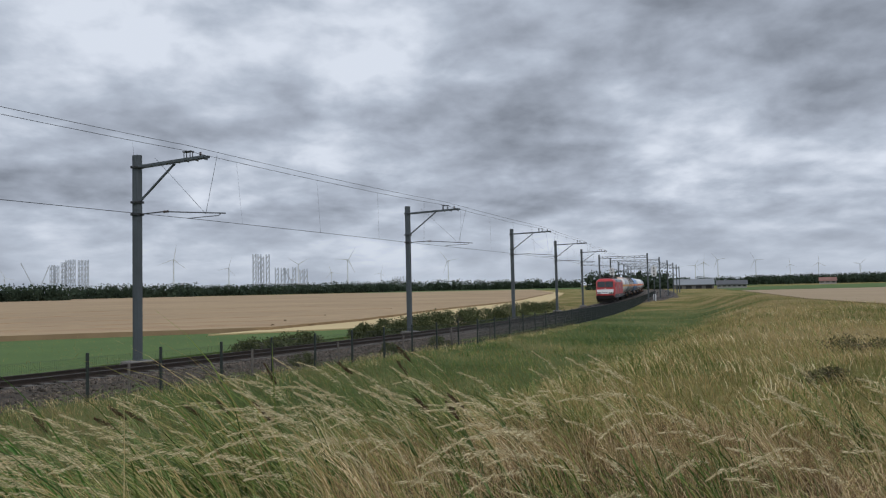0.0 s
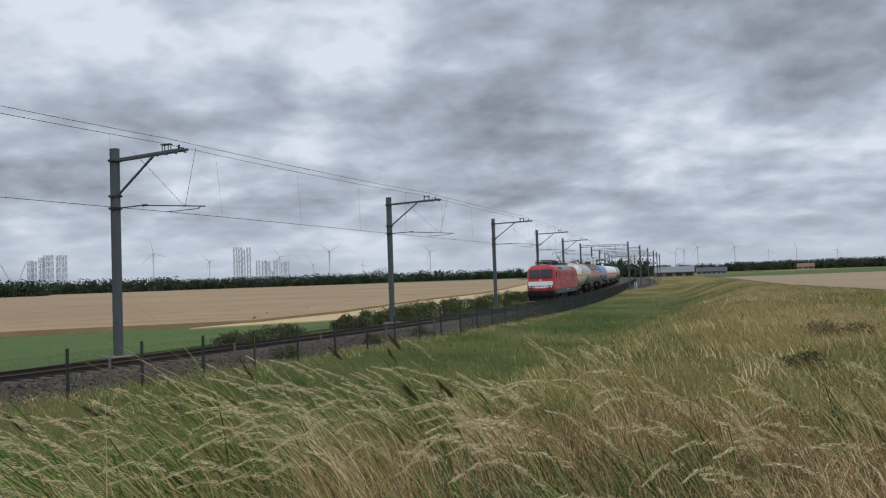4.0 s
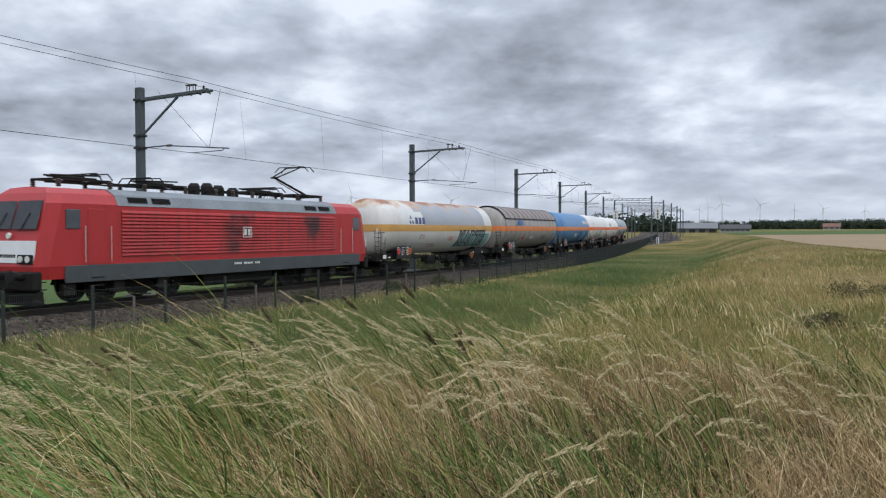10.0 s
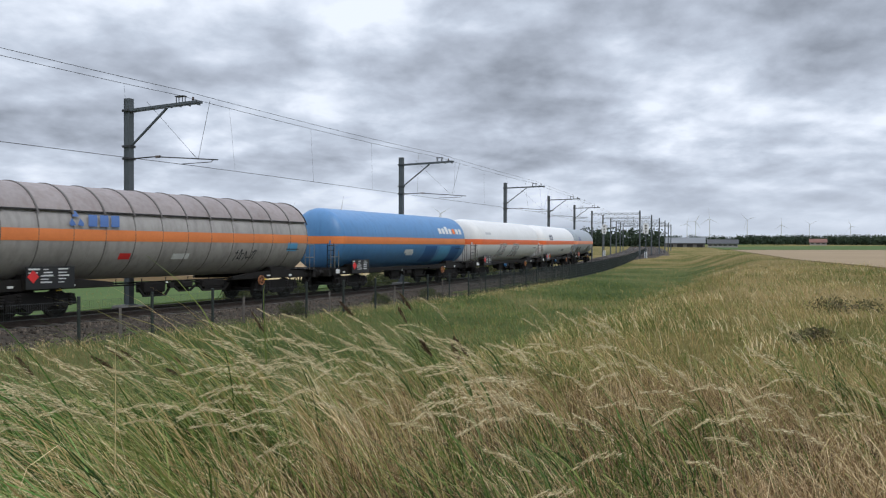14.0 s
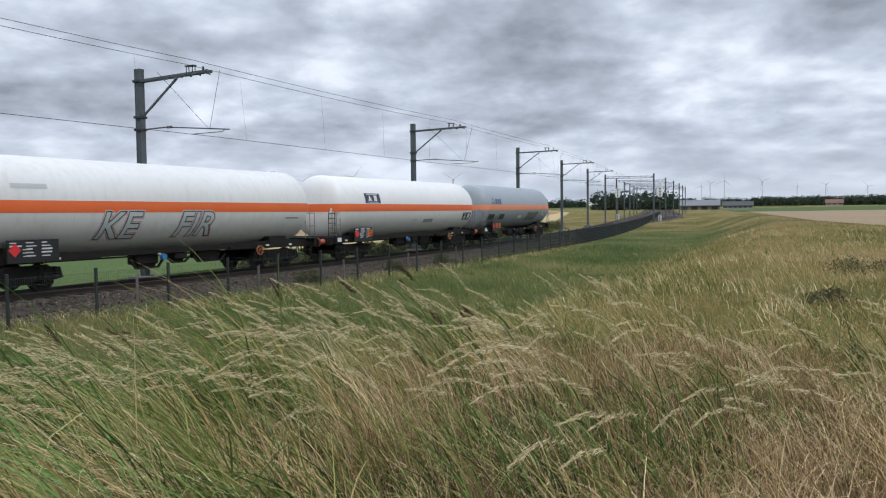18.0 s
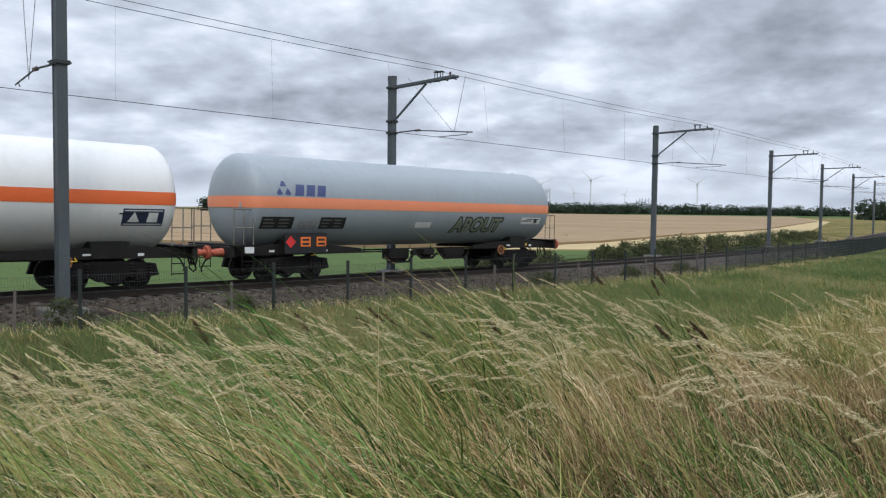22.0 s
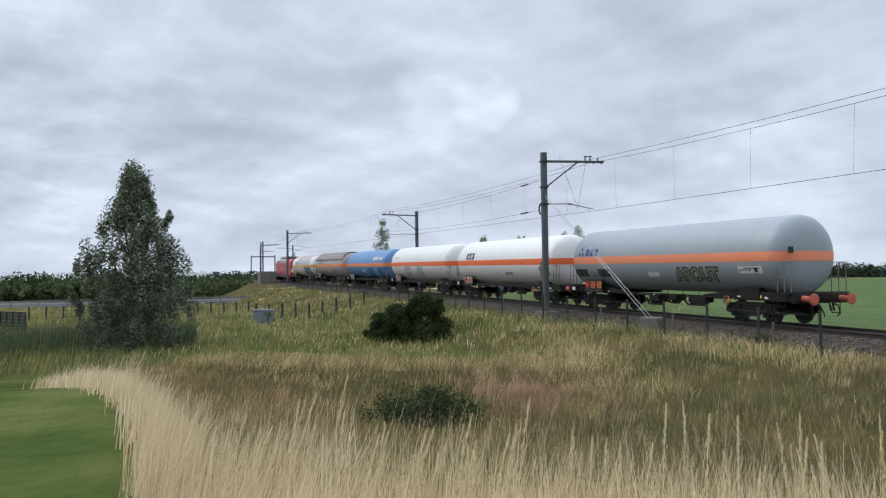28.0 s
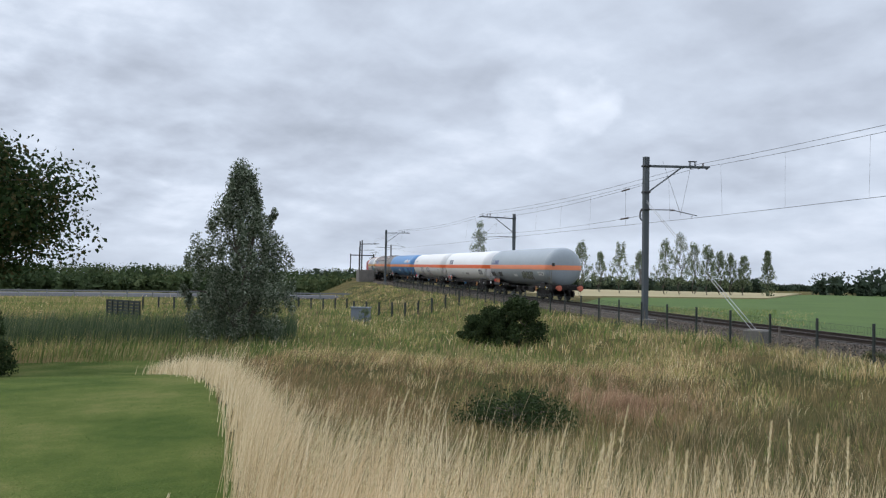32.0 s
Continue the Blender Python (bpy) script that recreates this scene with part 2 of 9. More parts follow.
def text_mesh(word, size, depth=0.0, shear=0.0, bold=0.0):
    """Letters as a mesh in the x-y plane, centred."""
    cu = bpy.data.curves.new("word", "FONT")
    cu.body, cu.size, cu.extrude, cu.shear, cu.offset = word, size, depth, shear, bold
    cu.align_x, cu.align_y = "CENTER", "CENTER"
    ob = bpy.data.objects.new("word", cu)
    scene.collection.objects.link(ob)
    me = bpy.data.meshes.new_from_object(ob.evaluated_get(bpy.context.evaluated_depsgraph_get()))
    bpy.data.objects.remove(ob)
    bpy.data.curves.remove(cu)
    return me


# ---- the line of the track ----
def track_line():
    s = np.arange(-420.0, 460.0, 1.0)
    k = np.clip((s - 16.7) / 30, 0, 1) * 2.819e-3 - np.clip((s - 76.2) / 30, 0, 1) * 2.608e-3
    k = k - np.clip((-40 - s) / 20, 0, 1) * 0.5e-3 + np.clip((-110 - s) / 30, 0, 1) * 3.5e-3
    th = np.cumsum(k)
    th = th - np.interp(0, s, th) + math.atan2(0.8938, 0.4484)
    x, y = np.cumsum(np.cos(th)), np.cumsum(np.sin(th))
    return s, x - np.interp(0, s, x) - 20.68, y - np.interp(0, s, y) + 10.38, th


LS, LX, LY, LT = track_line()


def rail_z(s):
    """Height of the rail head: nearly level, then climbing to the bridge."""
    return np.interp(s, [-420, -260, -160, -100, -37, -12, 0, 20, 40, 70, 110, 460], [4.0, 3.6, 2.25, 1.35, 0.47, 0.18, 0.03, -0.2, -0.36, -0.5, -0.6, -0.6])


def heading(s):
    return float(np.interp(s, LS, LT))


def on_line(s, o=0.0, up=0.0):
    """The place s metres along the track, o metres to its near side, up metres over the rails."""
    t = heading(s)
    return Vector((float(np.interp(s, LS, LX)) + o * math.sin(t), float(np.interp(s, LS, LY)) - o * math.cos(t), float(rail_z(s)) + up))


def line_pose(s, o=0.0, up=0.0, turn=0.0):
    """A pose beside the track: x along it (away to the yard), y to its far side."""
    return Matrix.Translation(on_line(s, o, up)) @ Matrix.Rotation(heading(s) + radians(turn), 4, "Z")


def line_coords(x, y):
    """Nearest s and offset o (arrays) for places x, y."""
    x, y = np.asarray(x, float), np.asarray(y, float)
    best, si = np.full(x.shape, 1e18), np.zeros(x.shape, int)
    for i in range(0, len(LS), 3):
        d = (x - LX[i]) ** 2 + (y - LY[i]) ** 2
        m = d < best
        best[m], si[m] = d[m], i
    dx, dy = x - LX[si], y - LY[si]
    c, sn = np.cos(LT[si]), np.sin(LT[si])
    return LS[si] + np.clip(dx * c + dy * sn, -3, 3), dx * sn - dy * c


FIELD = -1.0


def smooth(a, b, x):
    t = np.clip((x - a) / (b - a), 0, 1)
    return t * t * (3 - 2 * t)


def ground_z(x, y):
    """Height of the land: track bed, ditch, the bank on which the camera stands, flat fields."""
    x, y = np.asarray(x, float), np.asarray(y, float)
    s, o = line_coords(x, y)
    h = rail_z(s)
    r = np.hypot(x, y)
    # bank on the near side, with its far edge to the right
    edge = (x - 25) - (y - 45) * 0.2
    bank_top = 0.72 + 0.55 * smooth(30, 150, y) + 0.05 * np.sin(x * 0.21 + 1.0) * np.sin(y * 0.17) + 0.03 * np.sin(x * 0.47 + y * 0.31)
    bank = FIELD + (bank_top - FIELD) * (1 - smooth(0, 7, edge))
    az = np.degrees(np.arctan2(-x, y))
    az = np.where(az < -90, az + 360, az)
    back = smooth(4.6, 13, r) * smooth(94, 120, az) * (1 - smooth(147, 157, az)) + smooth(11, 30, r) * smooth(147, 157, az)
    bank = bank + (FIELD + 0.15 - bank) * back
    valley = -1.15 + 0.12 * np.sin(s * 0.23) + 0.25 * smooth(20, 70, s)
    near = np.where(o < 5.2, h - 0.38, (h - 0.38) + (valley - h + 0.38) * smooth(5.2, 10.5, o))
    near = near + (bank - near) * smooth(12.5, 20.5, o)
    slope_out = 2.2 + np.maximum(h - FIELD, 0) * 1.6
    near_far = np.where(o < 5.2, h - 0.38, (h - 0.38) + (FIELD - h + 0.38) * smooth(5.2, 5.2 + slope_out * 1.3, o))
    lift = smooth(40, 70, -s)
    near = near * (1 - lift) + np.where(lift > 0, near_far + (np.maximum(bank, near_far) - near_far) * smooth(14, 22, o), 0) * lift
    far = np.where(o > -3.6, h - 0.5, (h - 0.5) + (FIELD - h + 0.5) * smooth(3.6, 3.6 + slope_out, -o))
    z = np.where(o > 0, near, far)
    z = np.where(np.abs(o) < 2.6, h - 0.62, z)
    # a ditch behind the straw and the low dam beyond it
    over = smooth(120, 127, az) * (1 - smooth(150, 158, az)) * smooth(5.5, 9.0, o)
    z = z + over * (-0.6 * smooth(12, 18.5, r) * (1 - smooth(21, 27, r)) + 0.32 * smooth(23, 28, r) * (1 - smooth(29.5, 33, r)))
    gone = smooth(330, 420, np.abs(s)) + smooth(300, 420, r)
    z = z + (FIELD - z) * np.clip(gone, 0, 1)
    return z


def ground_at(x, y):
    return float(ground_z(np.array([x]), np.array([y]))[0])

# ---- land ----
def meadow_mat(name, stops, scale, fine, others=()):
    """Land under grass: patches of tone at two sizes, thatch and relief."""
    m = bpy.data.materials.new(name)
    m.use_nodes = True
    nt = m.node_tree
    N = nt.nodes.new
    b = nt.nodes["Principled BSDF"]
    b.inputs["Roughness"].default_value = 1.0
    b.inputs["Specular IOR Level"].default_value = 0.05
    g = N("ShaderNodeNewGeometry")
    vals = []
    for sc, dt in ((scale, 4), (fine, 5), (fine * 8, 3)):
        nz = N("ShaderNodeTexNoise")
        nz.inputs["Scale"].default_value, nz.inputs["Detail"].default_value = sc, dt
        link(nt, g.outputs["Position"], nz.inputs["Vector"])
        mr = N("ShaderNodeMapRange")
        mr.inputs[1].default_value, mr.inputs[2].default_value = 0.36, 0.64
        link(nt, nz.outputs[0], mr.inputs[0])
        vals.append(mr.outputs[0])
    acc = None
    for v, w in zip(vals, (0.64, 0.2, 0.16)):
        k = N("ShaderNodeMath")
        k.operation = "MULTIPLY_ADD"
        link(nt, v, k.inputs[0])
        k.inputs[1].default_value = w
        k.inputs[2].default_value = 0.0
        if acc is not None:
            link(nt, acc, k.inputs[2])
        acc = k.outputs[0]
    def tones(rows):
        rp = N("ShaderNodeValToRGB")
        el = rp.color_ramp.elements
        while len(el) < len(rows):
            el.new(0.5)
        for e, (p, c) in zip(el, rows):
            e.position, e.color = p, (*c, 1)
        link(nt, acc, rp.inputs[0])
        return rp.outputs[0]

    col = tones(stops)
    # other growth and shade-darkened soil take over by mesh attribute, with a ragged edge
    for field_name, rows in others:
        at = N("ShaderNodeAttribute")
        at.attribute_name = field_name
        k = N("ShaderNodeMath")
        k.operation = "MULTIPLY_ADD"
        link(nt, vals[1], k.inputs[0])
        k.inputs[1].default_value = 0.5
        link(nt, at.outputs["Fac"], k.inputs[2])
        mr = N("ShaderNodeMapRange")
        mr.interpolation_type = "SMOOTHSTEP"
        mr.inputs[1].default_value, mr.inputs[2].default_value = 0.45, 1.05
        link(nt, k.outputs[0], mr.inputs[0])
        mx = N("ShaderNodeMix")
        mx.data_type = "RGBA"
        link(nt, mr.outputs[0], mx.inputs[0])
        link(nt, col, mx.inputs[6])
        link(nt, tones(rows), mx.inputs[7])
        col = mx.outputs[2]
    link(nt, col, b.inputs["Base Color"])
    bp = N("ShaderNodeBump")
    bp.inputs["Strength"].default_value, bp.inputs["Distance"].default_value = 0.8, 0.05
    link(nt, vals[2], bp.inputs["Height"])
    link(nt, bp.outputs[0], b.inputs["Normal"])
    return m


BANK_TONES = [(0.0, (0.085, 0.125, 0.03)), (0.25, (0.165, 0.17, 0.052)), (0.5, (0.28, 0.225, 0.088)), (0.8, (0.37, 0.28, 0.125)), (1.0, (0.47, 0.36, 0.18))]
SLOPE_TONES = [(0.0, (0.062, 0.088, 0.024)), (0.35, (0.135, 0.132, 0.048)), (0.7, (0.225, 0.175, 0.075)), (1.0, (0.36, 0.26, 0.125))]
# near-black soil: the shade between close blades put into the colour
SHADED_EARTH_TONES = [(0.0, (0.018, 0.017, 0.009)), (0.5, (0.035, 0.029, 0.015)), (1.0, (0.075, 0.055, 0.028))]
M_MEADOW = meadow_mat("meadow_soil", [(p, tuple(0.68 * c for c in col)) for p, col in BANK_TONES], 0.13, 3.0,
                      [("ditch", [(0.0, (0.045, 0.070, 0.020)), (0.5, (0.085, 0.110, 0.036)), (1.0, (0.165, 0.150, 0.062))]), ("gap_shade", SHADED_EARTH_TONES)])
M_DITCH = meadow_mat("ditch_soil", [(p, tuple(0.55 * c for c in col)) for p, col in SLOPE_TONES], 0.2, 3.0)
M_CHAFF = meadow_mat("pale_thatch", [(0.0, (0.10, 0.07, 0.035)), (0.5, (0.22, 0.165, 0.09)), (1.0, (0.36, 0.28, 0.16))], 1.5, 12.0)
M_LAWN = meadow_mat("mown_lawn", [(0.0, (0.060, 0.100, 0.022)), (0.5, (0.115, 0.150, 0.038)), (1.0, (0.20, 0.205, 0.070))], 0.6, 5.0)
M_WHEAT = mat("ripe_wheat", (0.33, 0.235, 0.135), 0.9, (0.21, 0.145, 0.085), 0.025, 0.6, 0.6, 0.6, 3, spec=0.1)
M_STUBBLE = mat("cut_stubble", (0.46, 0.355, 0.19), 0.9, (0.36, 0.27, 0.14), 0.05, 2.0, 0.4, 0.5, 6, spec=0.1)
M_CROP = mat("green_crop", (0.082, 0.122, 0.034), 0.9, (0.046, 0.078, 0.024), 0.12, 2.2, 0.5, 0.6, 5, spec=0.1)
M_PLOUGH = mat("brown_field", (0.30, 0.225, 0.14), 0.95, (0.22, 0.16, 0.10), 0.03, 1.0, 0.5, 0.5, 4, spec=0.1)
M_PALE = mat("pale_stubble", (0.32, 0.26, 0.135), 0.9, (0.22, 0.19, 0.095), 0.05, 1.0, 0.5)
M_ROAD = mat("asphalt_grey", (0.075, 0.075, 0.078), 0.95, (0.05, 0.05, 0.053), 0.3, 8.0, 0.5)


def land_sheet():
    fine = np.radians(np.concatenate([np.arange(-50, 180, 0.75), np.arange(180, 310, 3.0)]))
    rings = np.concatenate([[0.0], np.geomspace(1.0, 220.0, 190), np.geomspace(235, 4800, 28)])
    A, R = np.meshgrid(fine, rings)
    X, Y = -np.sin(A) * R, np.cos(A) * R
    Z = ground_z(X, Y)
    n = len(fine)
    V = np.stack([X, Y, Z], -1).reshape(-1, 3)
    F, lawn = [], []
    off = line_coords(X, Y)[1]
    jag = np.random.default_rng(3).normal(size=X.shape) * 1.3
    for i in range(len(rings) - 1):
        for j in range(n):
            k = (j + 1) % n
            F.append((i * n + j, (i + 1) * n + j, (i + 1) * n + k, i * n + k))
            a = math.degrees(fine[j])
            edge = 154.4 + 5.5 * smooth(6, 22, rings[i])
            straw = float(np.interp(a, [95, 110, 122, 130, 142, 151, 160], [3.1, 3.4, 3.5, 4.0, 4.5, 5.4, 7.6]))
            lawn.append(1 if a > edge and a < 311 + 2 * jag[i, j] and rings[i] < 31.5 or rings[i] < 1.45 + 0.08 * jag[i, j] else 3 if 94 < a < edge and rings[i] < straw else 2 if 96 < a < edge or (a > 78 + 0.3 * jag[i, j] and a < edge and rings[i] > 8.5) else 0)
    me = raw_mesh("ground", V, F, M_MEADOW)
    me.materials.append(M_LAWN)
    me.materials.append(M_DITCH)
    me.materials.append(M_CHAFF)
    me.polygons.foreach_set("material_index", lawn)
    damp = me.attributes.new("ditch", "FLOAT", "POINT")
    damp.data.foreach_set("value", ((1 - smooth(12.0, 19.0, off + jag)) * (1 - smooth(60, 140, R))).reshape(-1).astype(np.float32))
    # painted shade under the near grass, fading out with distance from the camera
    bare = me.attributes.new("gap_shade", "FLOAT", "POINT")
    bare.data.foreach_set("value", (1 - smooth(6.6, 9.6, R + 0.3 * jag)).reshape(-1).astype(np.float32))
    me.shade_smooth()
    return thing("ground", "rough grassland with a mown lawn beside it", "ground", None, "", "structure", me)


land_sheet()


def field(name, corners, z, material, label):
    """A flat field of a few corners, cut into strips so that its edge wavers a little."""
    bm = bmesh.new()
    pts = []
    rng = random.Random(len(corners) * 7 + int(abs(corners[0][0])))
    n = len(corners)
    for i in range(n):
        a, b = Vector(corners[i]), Vector(corners[(i + 1) % n])
        steps = max(1, min(24, int((b - a).length / 6)))
        for k in range(steps):
            p = a.lerp(b, k / steps)
            w = 0 if k == 0 else 0.25
            pts.append((p.x + rng.uniform(-w, w), p.y + rng.uniform(-w, w)))
    top = [bm.verts.new((x, y, z)) for x, y in pts]
    low = [bm.verts.new((x, y, z - 0.9)) for x, y in pts]
    bm.faces.new(top)
    for i in range(len(top)):
        j = (i + 1) % len(top)
        bm.faces.new((top[i], low[i], low[j], top[j]))
    bmesh.ops.triangulate(bm, faces=[f for f in bm.faces if len(f.verts) > 4])
    return solid(name, bm, material, label, "field", "structure")


def offs(s, o):
    p = on_line(s, o)
    return (p.x, p.y)


field("crop_field", [offs(s, -7.5) for s in (80, 50, 20, 0, -25)] + [offs(s, -12.0) for s in (-55, -90)]
      + [(-190, -150), (-420, -120), (-640, -30), (-640, 30), (-219, 21), (-63, 52), (-33, 58.5), (-14.5, 65), (-4, 70)], FIELD + 0.10, M_CROP, "low green root crop beside the railway")
field("wheat_field", [(-14.5, 66), (-33, 60.5), (-63.6, 53), (-219, 22), (-640, 40), (-700, 560), (-260, 640), (70, 640), (44, 325), (12, 154), (-0.8, 112.3), (-8.5, 80)],
      FIELD + 0.42, M_WHEAT, "ripe tan wheat field with darker beaten-down bands")
field("stubble_strip", [(-18, 60.5), (-4.3, 67.4), (1.5, 71.9), (16.7, 136), (48, 325), (70, 640), (44, 325), (12, 154), (-0.8, 112.3), (-8.5, 80), (-14.5, 66), (-33, 60.5)][:6]
      + [(68, 640), (43, 325), (11.5, 154), (-1.3, 112.3), (-9, 80), (-15.5, 65.6)], FIELD + 0.2, M_STUBBLE, "pale cut stubble along the wheat")
field("far_green_field", [(-60, 642), (260, 600), (330, 1100), (-120, 1100)], FIELD + 0.12, M_CROP, "distant green field")
field("brown_field", [(54, 92), (63, 140), (106, 288), (190, 300), (420, 160), (200, 40)], FIELD + 0.15, M_PLOUGH, "bare brown field beyond the bank")
field("grass_field", [(108, 300), (150, 452), (420, 640), (900, 420), (424, 164), (192, 304)], FIELD + 0.12, M_CROP, "green field beyond the bare one")
field("mown_headland", [(-129, -112), (-176, -96), (-300, -150), (-260, -220), (-150, -150)], FIELD + 0.4, M_PALE, "pale mown grass before a row of young trees")


def dark_bands():
    """Beaten-down rows in the wheat, low ridges of darker straw."""
    bm = bmesh.new()
    rng = random.Random(5)
    for y0, x0, x1 in ((69.5, -110, -15), (72, -120, -12), (80, -160, -16), (93, -200, -14), (118, -220, -8), (150, -150, 4)):
        n = 60
        prev = None
        for i in range(n + 1):
            x = x0 + (x1 - x0) * i / n
            y = y0 - (x - x1) * -0.16 + rng.uniform(-0.7, 0.7)
            w = rng.uniform(0.3, 1.6)
            ring = [bm.verts.new((x, y - w, FIELD + 0.4)), bm.verts.new((x, y, FIELD + 0.42 + rng.uniform(0.03, 0.12))), bm.verts.new((x, y + w, FIELD + 0.4))]
            if prev:
                bm.faces.new((prev[0], ring[0], ring[1], prev[1]))
                bm.faces.new((prev[1], ring[1], ring[2], prev[2]))
            prev = ring
    solid("beaten_wheat", bm, mat("beaten_straw", (0.22, 0.135, 0.07), 0.95, (0.30, 0.2, 0.1), 0.3, 4, 0.6), "dark beaten-down rows of wheat", "wheat", "stuff")


dark_bands()

# ---- railway ----
M_RAIL = mat("rusty_rail", (0.055, 0.036, 0.027), 0.6, (0.03, 0.022, 0.018), 3, 60, 0.6, 0.2, metal=0.5)
M_SLEEPER = mat("dark_sleeper", (0.10, 0.085, 0.072), 0.9, (0.05, 0.043, 0.037), 2, 30, 0.6, 0.3, per_object=0.2)
M_BALLAST = mat("ballast_stone", (0.115, 0.092, 0.072), 0.95, (0.03, 0.025, 0.02), 4.0, 17.0, 0.75, 1.0, 18, spec=0.15)
M_OLDPOST = mat("weathered_grey_post", (0.17, 0.145, 0.125), 0.9, (0.10, 0.085, 0.075), 3, 30, 0.6)
M_STONE = mat("broken_stone", (0.135, 0.108, 0.085), 0.95, (0.05, 0.041, 0.034), 0.6, 9.0, 0.5, per_island=0.7, spec=0.15)
M_STEEL = mat("grey_green_steel", (0.10, 0.115, 0.122), 0.6, (0.065, 0.074, 0.08), 1.0, 25, 0.6, 0.15, metal=0.2, spec=0.35)
M_DARKSTEEL = mat("weathered_steel", (0.055, 0.058, 0.06), 0.6, (0.03, 0.03, 0.032), 2, 30, 0.6, 0.1, metal=0.3)
M_CONCRETE = mat("old_concrete", (0.19, 0.175, 0.155), 0.9, (0.11, 0.10, 0.09), 1.5, 20, 0.7, 0.4, streak=(0.12, 0.11, 0.1), streak_amount=0.6)
M_WIRE = mat("dark_copper_wire", (0.035, 0.035, 0.035), 0.6)
M_FENCE = mat("dark_green_fence", (0.022, 0.030, 0.026), 0.6, (0.012, 0.016, 0.014), 3, 30, 0.5)
M_MESH = mat("fence_wire", (0.03, 0.036, 0.032), 0.6)
M_INSUL = mat("brown_insulator", (0.07, 0.045, 0.035), 0.3)
M_SIGNAL = mat("signal_black", (0.015, 0.015, 0.016), 0.6)
M_WHITE = mat("plain_white", (0.75, 0.76, 0.76), 0.6, (0.6, 0.6, 0.6), 3, 30, 0.4)


def sweep(bm, profile, s_list, o_of, up=0.0):
    """Draw a closed (o, z) profile along the track."""
    prev = None
    for s in s_list:
        ring = [bm.verts.new(on_line(s, o_of(s) + o, up + z)) for o, z in profile]
        if prev:
            for i in range(len(ring)):
                j = (i + 1) % len(ring)
                bm.faces.new((prev[i], prev[j], ring[j], ring[i]))
        else:
            bm.faces.new(ring[::-1])
        prev = ring
    bm.faces.new(prev)
    return bm


RAIL = [(-0.07, -0.172), (0.07, -0.172), (0.07, -0.16), (0.012, -0.13), (0.012, -0.045), (0.036, -0.035), (0.036, -0.004), (0.028, 0.0), (-0.028, 0.0), (-0.036, -0.004), (-0.036, -0.035), (-0.012, -0.045), (-0.012, -0.13), (-0.07, -0.16)]
BED = [(-3.3, -0.75), (3.3, -0.75), (2.05, -0.21), (1.3, -0.20), (0.0, -0.235), (-1.3, -0.20), (-2.05, -0.21)]
RUNS = [("railway_track", (lambda s: 0.0), -330, 420, "single track on dark sleepers and brown stone ballast"),
        ("yard_track", (lambda s: 4.4 * float(smooth(104, 165, s))), 108, 420, "rusty yard track that branches off by the signals"),
        ("siding_track", (lambda s: 4.4 * float(smooth(104, 165, s)) + 4.3 * float(smooth(135, 195, s))), 140, 420, "rusty siding on brown ballast")]


def tracks():
    sleeper = bmesh.new()
    box(sleeper, -0.13, 0.13, -1.26, 1.26, -0.36, -0.165, 0.02)
    sleeper_mesh = finish("sleeper", sleeper, M_SLEEPER)
    for name, o_of, s0, s1, label in RUNS:
        root = thing(name, label, "railway track", None, "", "structure")
        stops = list(np.arange(s0, s1 + 1, 3.0))
        bed = bmesh.new()
        sweep(bed, BED, stops, o_of)
        part("ballast", bed, M_BALLAST, root)
        for side in (-1, 1):
            bm = bmesh.new()
            sweep(bm, [(side * 0.7535 + o, z) for o, z in RAIL], stops, o_of)
            part("rail", bm, M_RAIL, root, "rusty brown steel rail")
        rest_v, rest_f = [], []
        corners = [(x, y, z) for x in (-0.13, 0.13) for y in (-1.26, 1.26) for z in (-0.36, -0.165)]
        for s in np.arange(max(s0, -95), min(s1, 330), 0.6):
            m = line_pose(s, o_of(s))
            if name == "railway_track" and -60 < s < 118:
                ob = new("sleeper", sleeper_mesh)
                ob.parent, ob.matrix_basis = root, m
            else:
                b = len(rest_v)
                rest_v += [m @ Vector(c) for c in corners]
                rest_f += [(b + i, b + j, b + k, b + q) for i, j, k, q in ((1, 3, 7, 5), (0, 1, 5, 4), (2, 6, 7, 3), (0, 2, 3, 1), (4, 5, 7, 6))]
        ob = new("far_sleepers", raw_mesh("far_sleepers", rest_v, rest_f, M_SLEEPER))
        ob.parent = root
        tagged(ob, kind="stuff")


